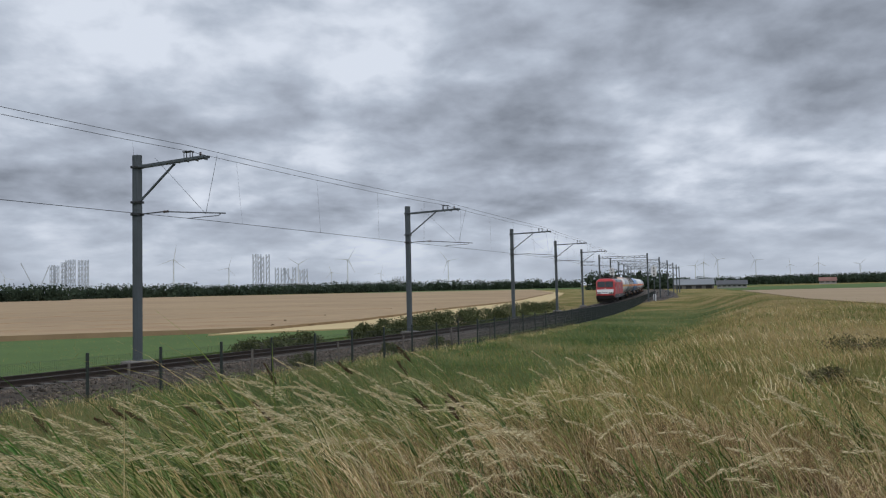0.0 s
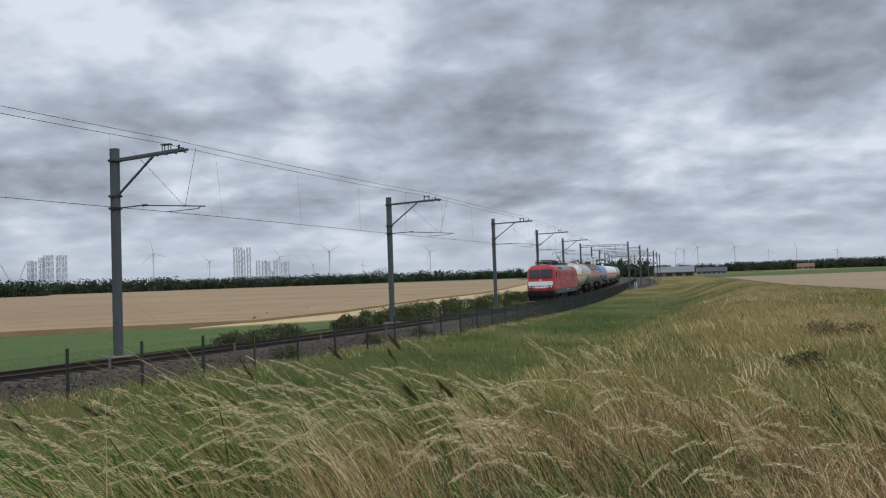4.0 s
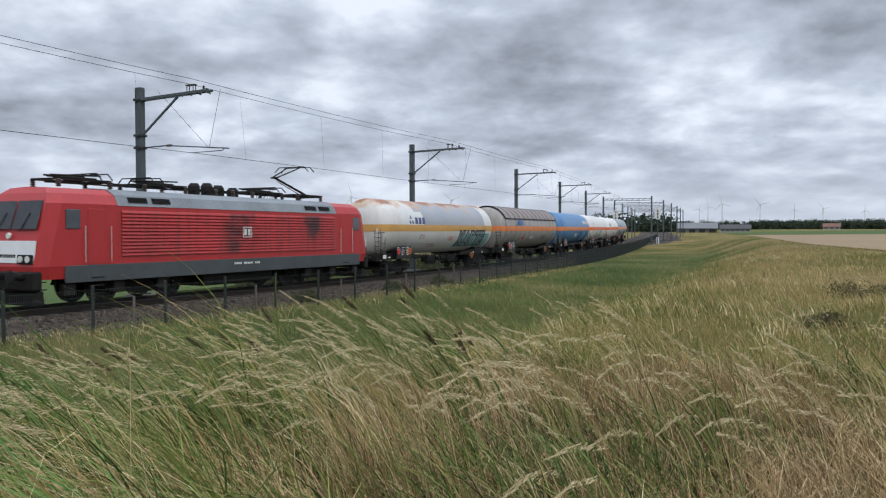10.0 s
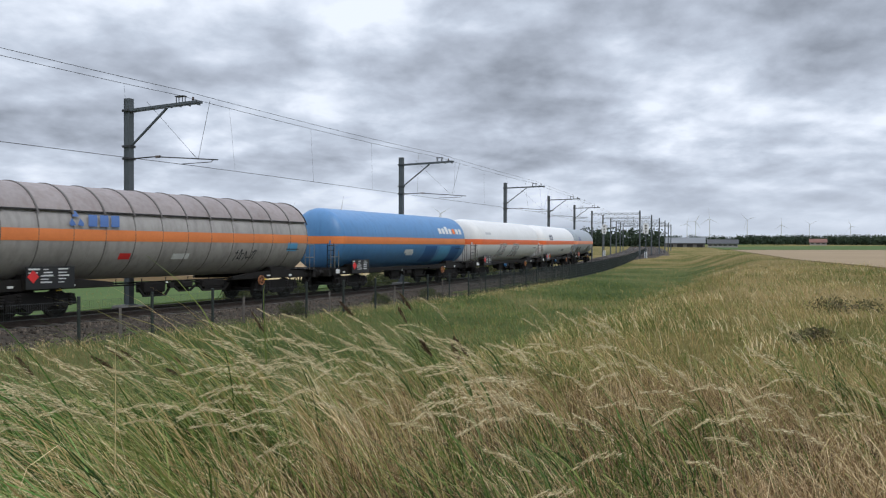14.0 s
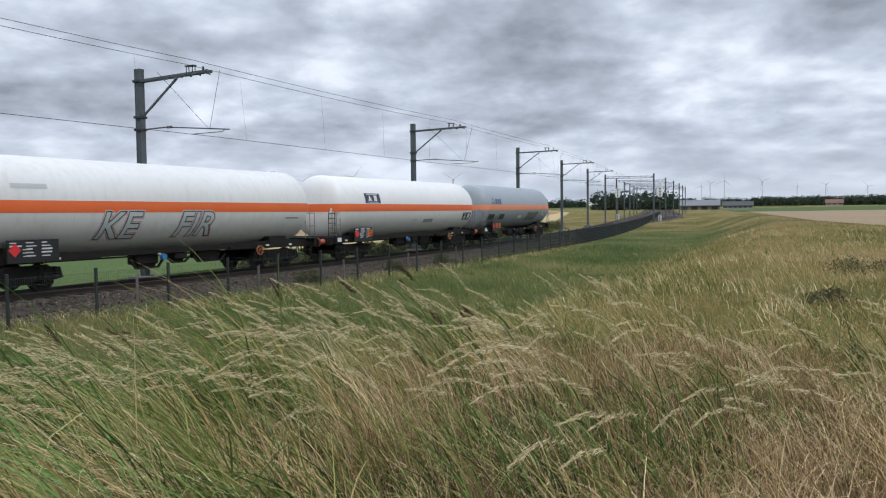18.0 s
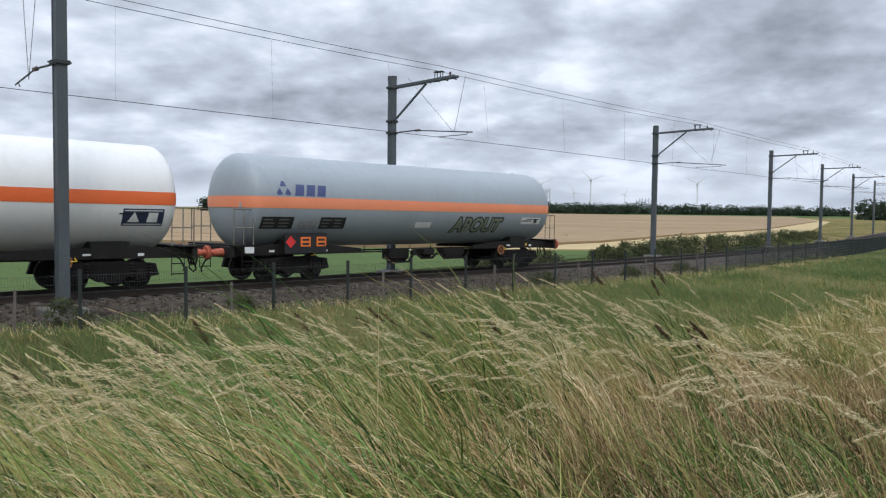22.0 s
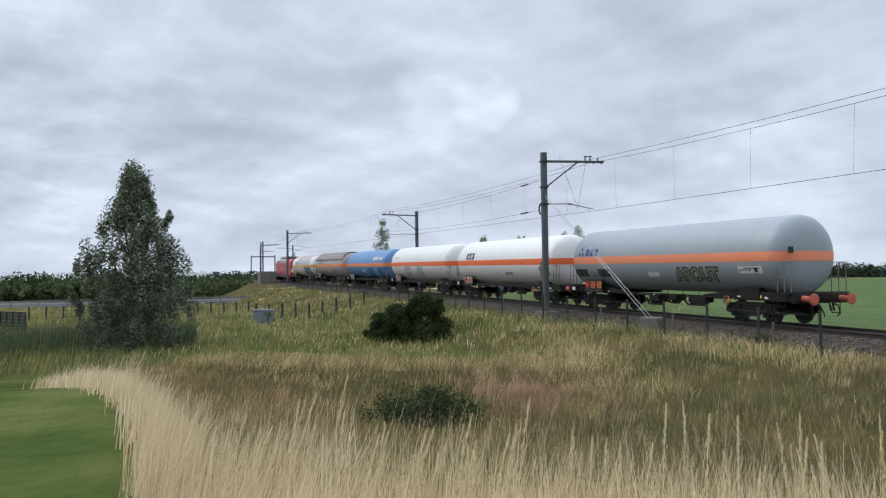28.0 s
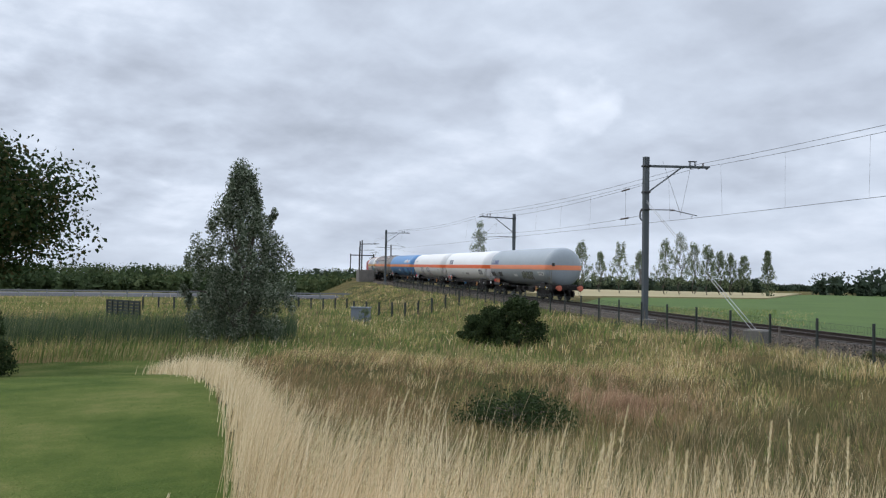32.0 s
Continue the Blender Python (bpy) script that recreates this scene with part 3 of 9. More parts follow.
def loose_stones():
    """Broken stone lying on the near shoulder of the track."""
    rng = np.random.default_rng(19)
    n = 15000
    s = rng.uniform(-42, 42, n)
    o = 1.35 + 3.1 * rng.uniform(size=n) ** 1.15
    t, h = np.interp(s, LS, LT), rail_z(s)
    x, y = np.interp(s, LS, LX) + o * np.sin(t), np.interp(s, LS, LY) - o * np.cos(t)
    z = h + np.maximum(np.interp(o, [1.3, 2.05, 3.3], [-0.2, -0.21, -0.75]), -0.39)
    c = np.stack([x, y, z + 0.01], 1)
    r = rng.uniform(0.022, 0.055, (n, 1, 1)) * rng.uniform(0.7, 1.3, (n, 6, 1))
    axes = rng.normal(size=(n, 3, 3))
    q = np.linalg.qr(axes)[0]
    d = np.concatenate([q, -q], 1)
    V = (c[:, None, :] + d * r).reshape(-1, 3)
    tri = np.array([(0, 1, 2), (1, 3, 2), (3, 4, 2), (4, 0, 2), (1, 0, 5), (3, 1, 5), (4, 3, 5), (0, 4, 5)])
    F = (np.arange(n)[:, None, None] * 6 + tri[None]).reshape(-1, 3)
    me = bpy.data.meshes.new("loose_ballast")
    me.vertices.add(len(V))
    me.vertices.foreach_set("co", V.reshape(-1).astype(np.float32))
    me.loops.add(F.size)
    me.loops.foreach_set("vertex_index", F.reshape(-1).astype(np.int32))
    me.polygons.add(len(F))
    me.polygons.foreach_set("loop_start", np.arange(0, F.size, 3, dtype=np.int32))
    me.update(calc_edges=True)
    me.materials.append(M_STONE)
    thing("loose_ballast", "broken brown-grey stones on the track's shoulder", "ballast", None, "", "stuff", me)


def footing(bm, w, top, depth):
    box(bm, -w / 2, w / 2, -w / 2, w / 2, top - depth, top, 0.04)


def mast_parts(root, height=8.3, arm=3.8, reg=4.7, low=-0.12, brace=True, wheel=False):
    """A steel mast with bracket arm, strut and registration arm; the arm reaches along +y."""
    bm = bmesh.new()
    footing(bm, 0.95, low, 0.75)
    part("footing", bm, M_CONCRETE, root, "grey concrete footing")
    bm = bmesh.new()
    outline = [(-0.13, -0.142), (0.13, -0.142), (0.13, -0.118), (0.112, -0.118), (0.112, 0.118), (0.13, 0.118), (0.13, 0.142), (-0.13, 0.142), (-0.13, 0.118), (-0.112, 0.118), (-0.112, -0.118), (-0.13, -0.118)]
    foot = [bm.verts.new((x, y, low + 0.03)) for x, y in outline]
    head = [bm.verts.new((x, y, height)) for x, y in outline]
    for i in range(len(outline)):
        j = (i + 1) % len(outline)
        bm.faces.new((foot[i], foot[j], head[j], head[i]))
    bm.faces.new(foot[::-1])
    bm.faces.new(head)
    part("post", bm, M_STEEL, root)
    bm = bmesh.new()
    box(bm, -0.24, 0.24, -0.24, 0.24, low, low + 0.035, 0.006)
    part("base_plate", bm, M_STEEL, root)
    for z in (height - 0.5, height - 1.95, 5.85):
        bm = bmesh.new()
        box(bm, -0.19, 0.19, -0.19, 0.19, z - 0.05, z + 0.05, 0.01)
        for y in (-0.2, 0.2):
            rod(bm, (-0.24, y * 0.6, z), (0.24, y * 0.6, z), 0.02, seg=6)
        part("clamp", bm, M_DARKSTEEL, root)
    bm = bmesh.new()
    za = height - 0.5
    for x in (-0.12, 0.12):
        bar(bm, (x, 0.1, za), (x, arm, za + 0.1), 0.05, 0.1)
    for k in range(8):
        y = 0.3 + (arm - 0.4) * k / 7
        bar(bm, (-0.12, y, za), (0.12, y, za + 0.02), 0.035, 0.05)
    part("bracket_arm", bm, M_STEEL, root)
    if brace:
        bm = bmesh.new()
        bar(bm, (0, 0.12, height - 1.95), (0, arm * 0.55, za - 0.02), 0.07, 0.07)
        part("strut", bm, M_STEEL, root)
    bm = bmesh.new()
    yc = 2.85
    for x in (-0.07, 0.07):
        rod(bm, (x, yc - 0.2, za + 0.1), (x, yc - 0.2, za + 0.36), 0.02, seg=6)
        rod(bm, (x, yc + 0.12, za + 0.1), (x, yc + 0.12, za + 0.36), 0.02, seg=6)
    box(bm, -0.1, 0.1, yc - 0.26, yc + 0.18, za + 0.36, za + 0.40)
    part("wire_saddle", bm, M_DARKSTEEL, root)
    bm = bmesh.new()
    lathe(bm, [(-0.14, 0.03), (-0.12, 0.055), (-0.09, 0.03), (-0.06, 0.055), (-0.03, 0.03), (0.0, 0.055), (0.03, 0.03), (0.06, 0.055), (0.09, 0.03)], 8, "z", centre=(0, arm - 0.35, za + 0.22))
    part("insulator", bm, M_INSUL, root)
    bm = bmesh.new()
    rod(bm, (0, 0.12, 5.85), (0, 1.5, 5.88), 0.028, seg=6)
    rod(bm, (0, 1.7, 5.86), (0, reg, 5.62), 0.024, seg=6)
    part("registration_arm", bm, M_DARKSTEEL, root)
    bm = bmesh.new()
    lathe(bm, [(1.48, 0.02), (1.5, 0.06), (1.55, 0.03), (1.6, 0.06), (1.65, 0.03), (1.7, 0.06), (1.72, 0.02)], 8, "y", centre=(0, 0, 5.875))
    part("insulator", bm, M_INSUL, root)
    bm = bmesh.new()
    rod(bm, (0, reg - 0.25, 5.62), (0, reg - 0.35, 5.55), 0.016, seg=5)
    rod(bm, (0, reg - 0.35, 5.55), (0, 2.75, 5.53), 0.016, seg=5)
    part("steady_arm", bm, M_DARKSTEEL, root)
    bm = bmesh.new()
    rod(bm, (0, 1.0, za + 0.3), (0, reg - 1.0, 5.66), 0.008, seg=4)
    rod(bm, (0, reg - 1.0, 5.66), (0, reg - 0.4, za + 0.1), 0.008, seg=4)
    part("stay_wire", bm, M_WIRE, root)
    if wheel:
        bm = bmesh.new()
        lathe(bm, [(-0.03, 0.30), (-0.03, 0.36), (0.03, 0.36), (0.03, 0.30), (-0.03, 0.30)], 20, "y", centre=(-0.35, 0, 5.6))
        for a in range(6):
            c, s_ = math.cos(a * math.pi / 3), math.sin(a * math.pi / 3)
            rod(bm, (-0.35, 0, 5.6), (-0.35 + 0.3 * c, 0, 5.6 + 0.3 * s_), 0.015, seg=4)
        part("tension_wheel", bm, M_DARKSTEEL, root)
        bm = bmesh.new()
        rod(bm, (-0.35, 0, 5.3), (-0.35, 0, 2.6), 0.01, seg=4)
        for k in range(9):
            lathe(bm, [(0, 0.02), (0, 0.15), (0.085, 0.15), (0.085, 0.02)], 12, "z", centre=(-0.35, 0, 1.75 + 0.095 * k))
        part("tension_weight", bm, M_CONCRETE, root)


MASTS = [(7.6, 1), (-8.4, 1), (-40.2, 1), (-80.6, -1), (-126.5, 1), (23.6, -1), (47.3, -1), (71.1, -1), (93.4, -1), (118.0, -1)]


def masts():
    for s, side in MASTS:
        root = thing("overhead_line_mast", "grey-green steel mast with a bracket arm over the track", "mast", line_pose(s, side * 2.8, 0, 0 if side > 0 else 180), "masts along the track")
        mast_parts(root, height={7.6: 9.9, -8.4: 8.8, -40.2: 8.75}.get(s, 8.3), wheel=(abs(s + 40.2) < 1), reg=4.7 if side < 0 else 3.1)
    # two anchor stays at the tensioning mast
    a = on_line(-40.2, 2.8, 6.4)
    stay = thing("mast_stay", "pair of slanting steel stays to a concrete anchor", "stay")
    for k, (ds, up) in enumerate(((0.0, 0.0), (0.35, -0.1))):
        bm = bmesh.new()
        rod(bm, a + Vector((0, 0, up)), on_line(-29.3 - ds, 3.3, 0.1), 0.015, seg=5)
        part("stay_rod", bm, mat("galvanised", (0.42, 0.43, 0.43), 0.45, metal=0.7), stay)
    bm = bmesh.new()
    p = on_line(-29.3, 3.3, -0.45)
    box(bm, p.x - 0.35, p.x + 0.35, p.y - 0.45, p.y + 0.45, p.z - 0.6, p.z + 0.6, 0.06)
    part("anchor_block", bm, M_CONCRETE, stay)


def gantries():
    for k, right in enumerate((5.7, 7.2, 8.6, 10.0, 11.2, 12.5)):
        s = 144.4 + 24.9 * k
        root = thing("catenary_gantry", "dark steel portal with a cross beam over the yard tracks", "gantry", line_pose(s), "portals over the yard")
        top = 7.6
        for y in (2.8, -right):
            bm = bmesh.new()
            box(bm, -0.14, 0.14, y - 0.14, y + 0.14, -0.9, top + 0.75)
            part("leg", bm, M_STEEL, root)
        bm = bmesh.new()
        for z in (top, top + 0.32):
            bar(bm, (0, 2.8, z), (0, -right, z), 0.12, 0.08)
        n = 9
        for i in range(n):
            y0 = 2.8 - (2.8 + right) * i / n
            y1 = 2.8 - (2.8 + right) * (i + 1) / n
            bar(bm, (0, y0, top), (0, y1, top + 0.32), 0.05, 0.05)
        part("cross_beam", bm, M_STEEL, root)
        for y in (0.0, -4.4):
            bm = bmesh.new()
            rod(bm, (0, y + 0.9, top), (0, y + 0.9, 5.7), 0.03, seg=5)
            rod(bm, (0, y + 0.9, 5.75), (0, y - 0.5, 5.6), 0.025, seg=5)
            part("drop_arm", bm, M_DARKSTEEL, root)


def signal(s, o, h):
    root = thing("railway_signal", "black light signal with white rim on a post", "signal", line_pose(s, o), "signals at the yard")
    bm = bmesh.new()
    rod(bm, (0, 0, -0.8), (0, 0, h), 0.09, 0.07, 10)
    part("post", bm, M_STEEL, root)
    bm = bmesh.new()
    prism(bm, [(0.42 * math.cos(a) , h + 0.3 + (0.55 if math.sin(a) > 0 else -0.55) + 0.42 * math.sin(a)) for a in np.linspace(0, 2 * math.pi, 17)[:-1]], -0.04, 0.04)
    ob = part("head", bm, M_SIGNAL, root)
    ob.matrix_basis = Matrix.Rotation(radians(90), 4, "Z")
    bm = bmesh.new()
    prism(bm, [(0.5 * math.cos(a), h + 0.3 + (0.55 if math.sin(a) > 0 else -0.55) + 0.5 * math.sin(a)) for a in np.linspace(0, 2 * math.pi, 17)[:-1]], -0.03, -0.01)
    ob = part("rim", bm, M_WHITE, root, "white rim")
    ob.matrix_basis = Matrix.Rotation(radians(90), 4, "Z") @ Matrix.Translation((0, 0.055, 0))
    for z in (-0.3, 0.3, 0.85):
        bm = bmesh.new()
        rod(bm, (-0.05, 0, h + z), (-0.22, 0, h + z), 0.13, 0.14, 10)
        part("lamp_hood", bm, M_SIGNAL, root)
    bm = bmesh.new()
    box(bm, 0.1, 0.45, -0.25, 0.25, -0.5, 0.9, 0.03)
    part("relay_box", bm, M_WHITE, root, "pale relay box")


def wire_curve(name, points, r, root):
    bm = bmesh.new()
    prev = None
    for p in points:
        ring = [bm.verts.new(Vector(p) + Vector((0, 0, 1)) * r * math.sin(a) + Vector((0.894, -0.448, 0)) * r * math.cos(a)) for a in (0.5, 2.6, 4.7)]
        if prev:
            for i in range(3):
                bm.faces.new((prev[i], prev[(i + 1) % 3], ring[(i + 1) % 3], ring[i]))
        prev = ring
    return part(name, bm, M_WIRE, root)


def wires():
    stops = [-330, -290, -240, -190, -126.5, -80.6, -40.2, -8.4, 7.6, 23.6, 47.3, 71.1, 93.4, 118, 144.4, 169.3, 194.2, 219.1, 244, 268.9, 330]
    root = thing("overhead_line", "thin dark contact wire hung from twin carrier wires", "overhead wire")
    con, up1, up2 = [], [], []
    drops = []
    for i in range(len(stops) - 1):
        a, b = stops[i], stops[i + 1]
        za, zb = (0.25 if i % 2 else -0.25), (0.25 if (i + 1) % 2 else -0.25)
        n = 12
        for k in range(n + (i == len(stops) - 2)):
            f = k / n
            s = a + (b - a) * f
            sag = 4 * f * (1 - f) * min(0.9, (b - a) ** 2 / 2600)
            con.append(on_line(s, za + (zb - za) * f, 5.5))
            up1.append(on_line(s, 0.05, 8.42 - sag * 0.5))
            up2.append(on_line(s, -0.12, 8.24 - sag * 0.6))
        m = max(2, int((b - a) / 5.2))
        for k in range(m):
            f = (k + 0.5) / m
            s = a + (b - a) * f
            sag = 4 * f * (1 - f) * min(0.9, (b - a) ** 2 / 2600)
            if -90 < s < 130:
                drops.append((on_line(s, -0.12, 8.24 - sag * 0.6), on_line(s, za + (zb - za) * f, 5.5)))
    wire_curve("contact_wire", con, 0.012, root)
    wire_curve("carrier_wire", up1, 0.0105, root)
    wire_curve("carrier_wire", up2, 0.0105, root)
    for p, q in drops:
        wire_curve("dropper", [p, q], 0.005, root)
    a = on_line(-40.2, 2.6, 7.5)
    for o, z0, z1 in ((-0.3, 7.3, 7.8), (0.4, 5.6, 6.2)):
        pts = [on_line(-40.2 - 42.2 * f, 2.6 + (o - 2.6) * f, z0 + (z1 - z0) * f - 1.2 * f * (1 - f)) for f in np.linspace(0, 1, 9)]
        wire_curve("anchored_wire", pts, 0.011, root)
        bm = bmesh.new()
        p, q = pts[0].lerp(pts[1], 0.55), pts[0].lerp(pts[1], 0.75)
        rod(bm, p, q, 0.05, seg=8)
        part("insulator", bm, M_INSUL, root)


def fence():
    root = thing("track_fence", "dark green mesh fence on steel posts beside the ballast", "fence")
    bm = bmesh.new()
    box(bm, -0.035, 0.035, -0.035, 0.035, -0.35, 1.34, 0.006)
    post_mesh = finish("post", bm, M_FENCE)
    w = 2.55
    V, F = [], []

    def ribbon(a, b, r):
        k = len(V)
        d = Vector(b) - Vector(a)
        n = Vector((0, 0, 1)) if abs(d.x) > abs(d.z) else Vector((1, 0, 0))
        m = Vector((0, 1, 0))
        for p in (Vector(a), Vector(b)):
            V.extend([p + n * r, p - n * r * 0.5 + m * r * 0.87, p - n * r * 0.5 - m * r * 0.87])
        F.extend([(k + i, k + (i + 1) % 3, k + 3 + (i + 1) % 3, k + 3 + i) for i in range(3)])

    for i in range(42):
        x = (i + 0.5) * w / 42
        ribbon((x, 0, 0.05), (x, 0, 1.22), 0.0027)
    for z in (0.06, 0.25, 0.44, 0.64, 0.83, 1.02, 1.21):
        ribbon((0, 0, z), (w, 0, z), 0.0036)
    mesh_panel = raw_mesh("panel", V, F, M_MESH)
    V, F = [], []
    for i in range(42):
        x = (i + 0.5) * w / 42
        ribbon((x, 0, 0.05), (x, 0, 1.22), 0.007)
    for z in (0.06, 0.25, 0.44, 0.64, 0.83, 1.02, 1.21):
        ribbon((0, 0, z), (w, 0, z), 0.009)
    screen_panel = raw_mesh("panel", V, F, M_FENCE)
    stops = [-0.5 + w * i for i in range(-42, 88)]
    for i, s in enumerate(stops):
        p = on_line(s, 5.0)
        base = ground_at(p.x, p.y)
        ob = new("post", post_mesh)
        ob.parent = root
        ob.matrix_basis = Matrix.Translation((p.x, p.y, base)) @ Matrix.Rotation(heading(s), 4, "Z")
        if i + 1 < len(stops):
            q = on_line(s + w, 5.0)
            d = Vector((q.x - p.x, q.y - p.y, 0))
            ob = new("mesh_panel", screen_panel if s > 38 else mesh_panel)
            ob.parent = root
            rise = ground_at(q.x, q.y) - base
            ob.matrix_basis = Matrix.Translation((p.x, p.y, base)) @ Matrix.Rotation(math.atan2(d.y, d.x), 4, "Z") @ Matrix.Rotation(-math.atan2(rise, d.length), 4, "Y") @ Matrix.Diagonal((d.length / w, 1, 1, 1))


def old_posts():
    root = thing("old_fence", "row of short weathered posts of an older fence", "fence")
    for k in range(-11, 9):
        s = 16.7 + 5.37 * k
        p = on_line(s, 4.42)
        z = ground_at(p.x, p.y)
        lean = 0.03 * math.sin(k * 2.7)
        bm = bmesh.new()
        bar(bm, (p.x, p.y, z - 0.2), (p.x + lean, p.y + lean, z + 0.88 + 0.05 * math.sin(k * 1.9)), 0.06, 0.06)
        part("post", bm, M_OLDPOST, root)


tracks()
old_posts()
loose_stones()
masts()
gantries()
signal(165.0, -2.2, 5.0)
signal(150.0, 6.6, 4.9)
wires()
fence()

# ---- train ----
M_BLACK = mat("grimy_black", (0.010, 0.0095, 0.009), 0.7, (0.022, 0.019, 0.017), 2, 25, 0.6, 0.2, spec=0.2)
M_BOGIE = mat("brake_dust_brown", (0.014, 0.012, 0.011), 0.85, (0.007, 0.0065, 0.006), 3, 30, 0.7, 0.3, spec=0.2)
M_WHEEL = mat("wheel_steel", (0.022, 0.019, 0.017), 0.65, (0.012, 0.011, 0.010), 4, 30, 0.6, metal=0.2, spec=0.25)
M_RED = mat("faded_red_paint", (0.46, 0.028, 0.030), 0.45, (0.34, 0.022, 0.023), 0.8, 20, 0.35, 0.03, streak=(0.12, 0.03, 0.025), streak_amount=0.25)
M_SOOT = mat("sooty_red_louvre", (0.50, 0.032, 0.030), 0.5, (0.28, 0.022, 0.02), 0.42, 9, 0.45, streak=(0.05, 0.025, 0.024), streak_amount=0.5)
M_SKIRT = mat("dark_grey_skirt", (0.075, 0.085, 0.09), 0.6, (0.045, 0.05, 0.052), 1, 15, 0.6)
M_ROOF = mat("grey_roof", (0.26, 0.29, 0.31), 0.6, (0.15, 0.165, 0.175), 0.7, 12, 0.7)
M_GLASS = mat("dark_cab_glass", (0.06, 0.068, 0.075), 0.05, (0.11, 0.12, 0.13), 1, 5, 0.4)
M_LIGHT = mat("lamp_lens", (0.75, 0.74, 0.68), 0.15)
M_ORANGE = mat("hazard_orange", (0.85, 0.20, 0.03), 0.55, (0.65, 0.14, 0.025), 3, 30, 0.5)
M_BUFFER = mat("rusty_orange_buffer", (0.55, 0.13, 0.07), 0.65, (0.30, 0.08, 0.05), 4, 30, 0.6)
M_DIAMOND = mat("hazard_red", (0.72, 0.03, 0.03), 0.5)
M_PLATE = mat("black_plate", (0.013, 0.013, 0.014), 0.5)
M_MARK = mat("white_marking", (0.72, 0.72, 0.70), 0.6, (0.5, 0.5, 0.48), 6, 40, 0.5)
M_NAVY = mat("navy_marking", (0.05, 0.065, 0.17), 0.5, (0.06, 0.08, 0.19), 3, 30, 0.4)
M_MIDBLUE = mat("mid_blue_marking", (0.06, 0.13, 0.33), 0.5, (0.08, 0.16, 0.36), 3, 30, 0.4)
M_YELLOW = mat("marking_yellow", (0.75, 0.50, 0.04), 0.55)
M_RAILING = mat("worn_grey_railing", (0.20, 0.19, 0.15), 0.6, (0.10, 0.09, 0.07), 3, 30, 0.6)
M_COPPER = mat("valve_blue", (0.05, 0.20, 0.45), 0.5)


def empty_bm():
    return bmesh.new()


def bogie(root, x, wheelbase, r, loco=False):
    """Side frames, springs and axle boxes at x; gives the two wheelsets."""
    made = []
    half = wheelbase / 2
    for side in (-1, 1):
        y = side * 1.02
        bm = empty_bm()
        top, low = (0.98, 0.34) if loco else (0.86, 0.30)
        prism(bm, [(-half - 0.55, r - 0.02), (-half - 0.45, top - 0.08), (-half * 0.55, top), (half * 0.55, top), (half + 0.45, top - 0.08), (half + 0.55, r - 0.02),
                   (half + 0.28, r - 0.05), (half * 0.6, low + 0.14), (half * 0.35, low), (-half * 0.35, low), (-half * 0.6, low + 0.14), (-half - 0.28, r - 0.05)], y - 0.07, y + 0.07)
        ob = part("side_frame", bm, M_BOGIE, root)
        ob.location.x = x
        for k in (-1, 1):
            bm = empty_bm()
            box(bm, k * half - 0.17, k * half + 0.17, y + side * 0.05 - 0.09, y + side * 0.05 + 0.09, r - 0.17, r + 0.17, 0.03)
            rod(bm, (k * half, y + side * 0.12, r), (k * half, y + side * 0.19, r), 0.11, 0.1, 10)
            ob = part("axle_box", bm, M_BOGIE, root)
            ob.location.x = x
            for dx in (-0.27, 0.27):
                bm = empty_bm()
                pr = []
                for q in range(5):
                    z0 = r - 0.06 + q * 0.085
                    pr += [(z0, 0.05), (z0 + 0.02, 0.085), (z0 + 0.045, 0.085), (z0 + 0.065, 0.05)]
                lathe(bm, pr, 8, "z", centre=(k * half + dx, y + side * 0.06, 0))
                ob = part("coil_spring", bm, M_BLACK, root)
                ob.location.x = x
    bm = empty_bm()
    box(bm, x - 0.22, x + 0.22, -1.0, 1.0, 0.5, 0.82, 0.04)
    part("bolster", bm, M_BOGIE, root)
    for k in (-1, 1):
        bm = empty_bm()
        for side in (-1, 1):
            y0 = side * 0.68
            lathe(bm, [(y0, 0.09), (y0, r * 0.72), (y0 + side * 0.02, r * 0.8), (y0, r), (y0 + side * 0.13, r - 0.012), (y0 + side * 0.135, r * 0.82), (y0 + side * 0.09, r * 0.75), (y0 + side * 0.11, 0.12), (y0 + side * 0.16, 0.10), (y0 + side * 0.16, 0.02)], 24, "y")
            for q in range(4):
                a = q * math.pi / 2 + 0.4
                rod(bm, (0.55 * r * math.cos(a), y0 + side * 0.085, 0.55 * r * math.sin(a)), (0.55 * r * math.cos(a), y0 + side * 0.115, 0.55 * r * math.sin(a)), 0.045, seg=8)
        rod(bm, (0, -0.95, 0), (0, 0.95, 0), 0.085, seg=10)
        ob = part("wheelset", bm, M_WHEEL, root)
        ob.location = (x + k * half, 0, r)
        made.append((ob, x + k * half, r))
    return made


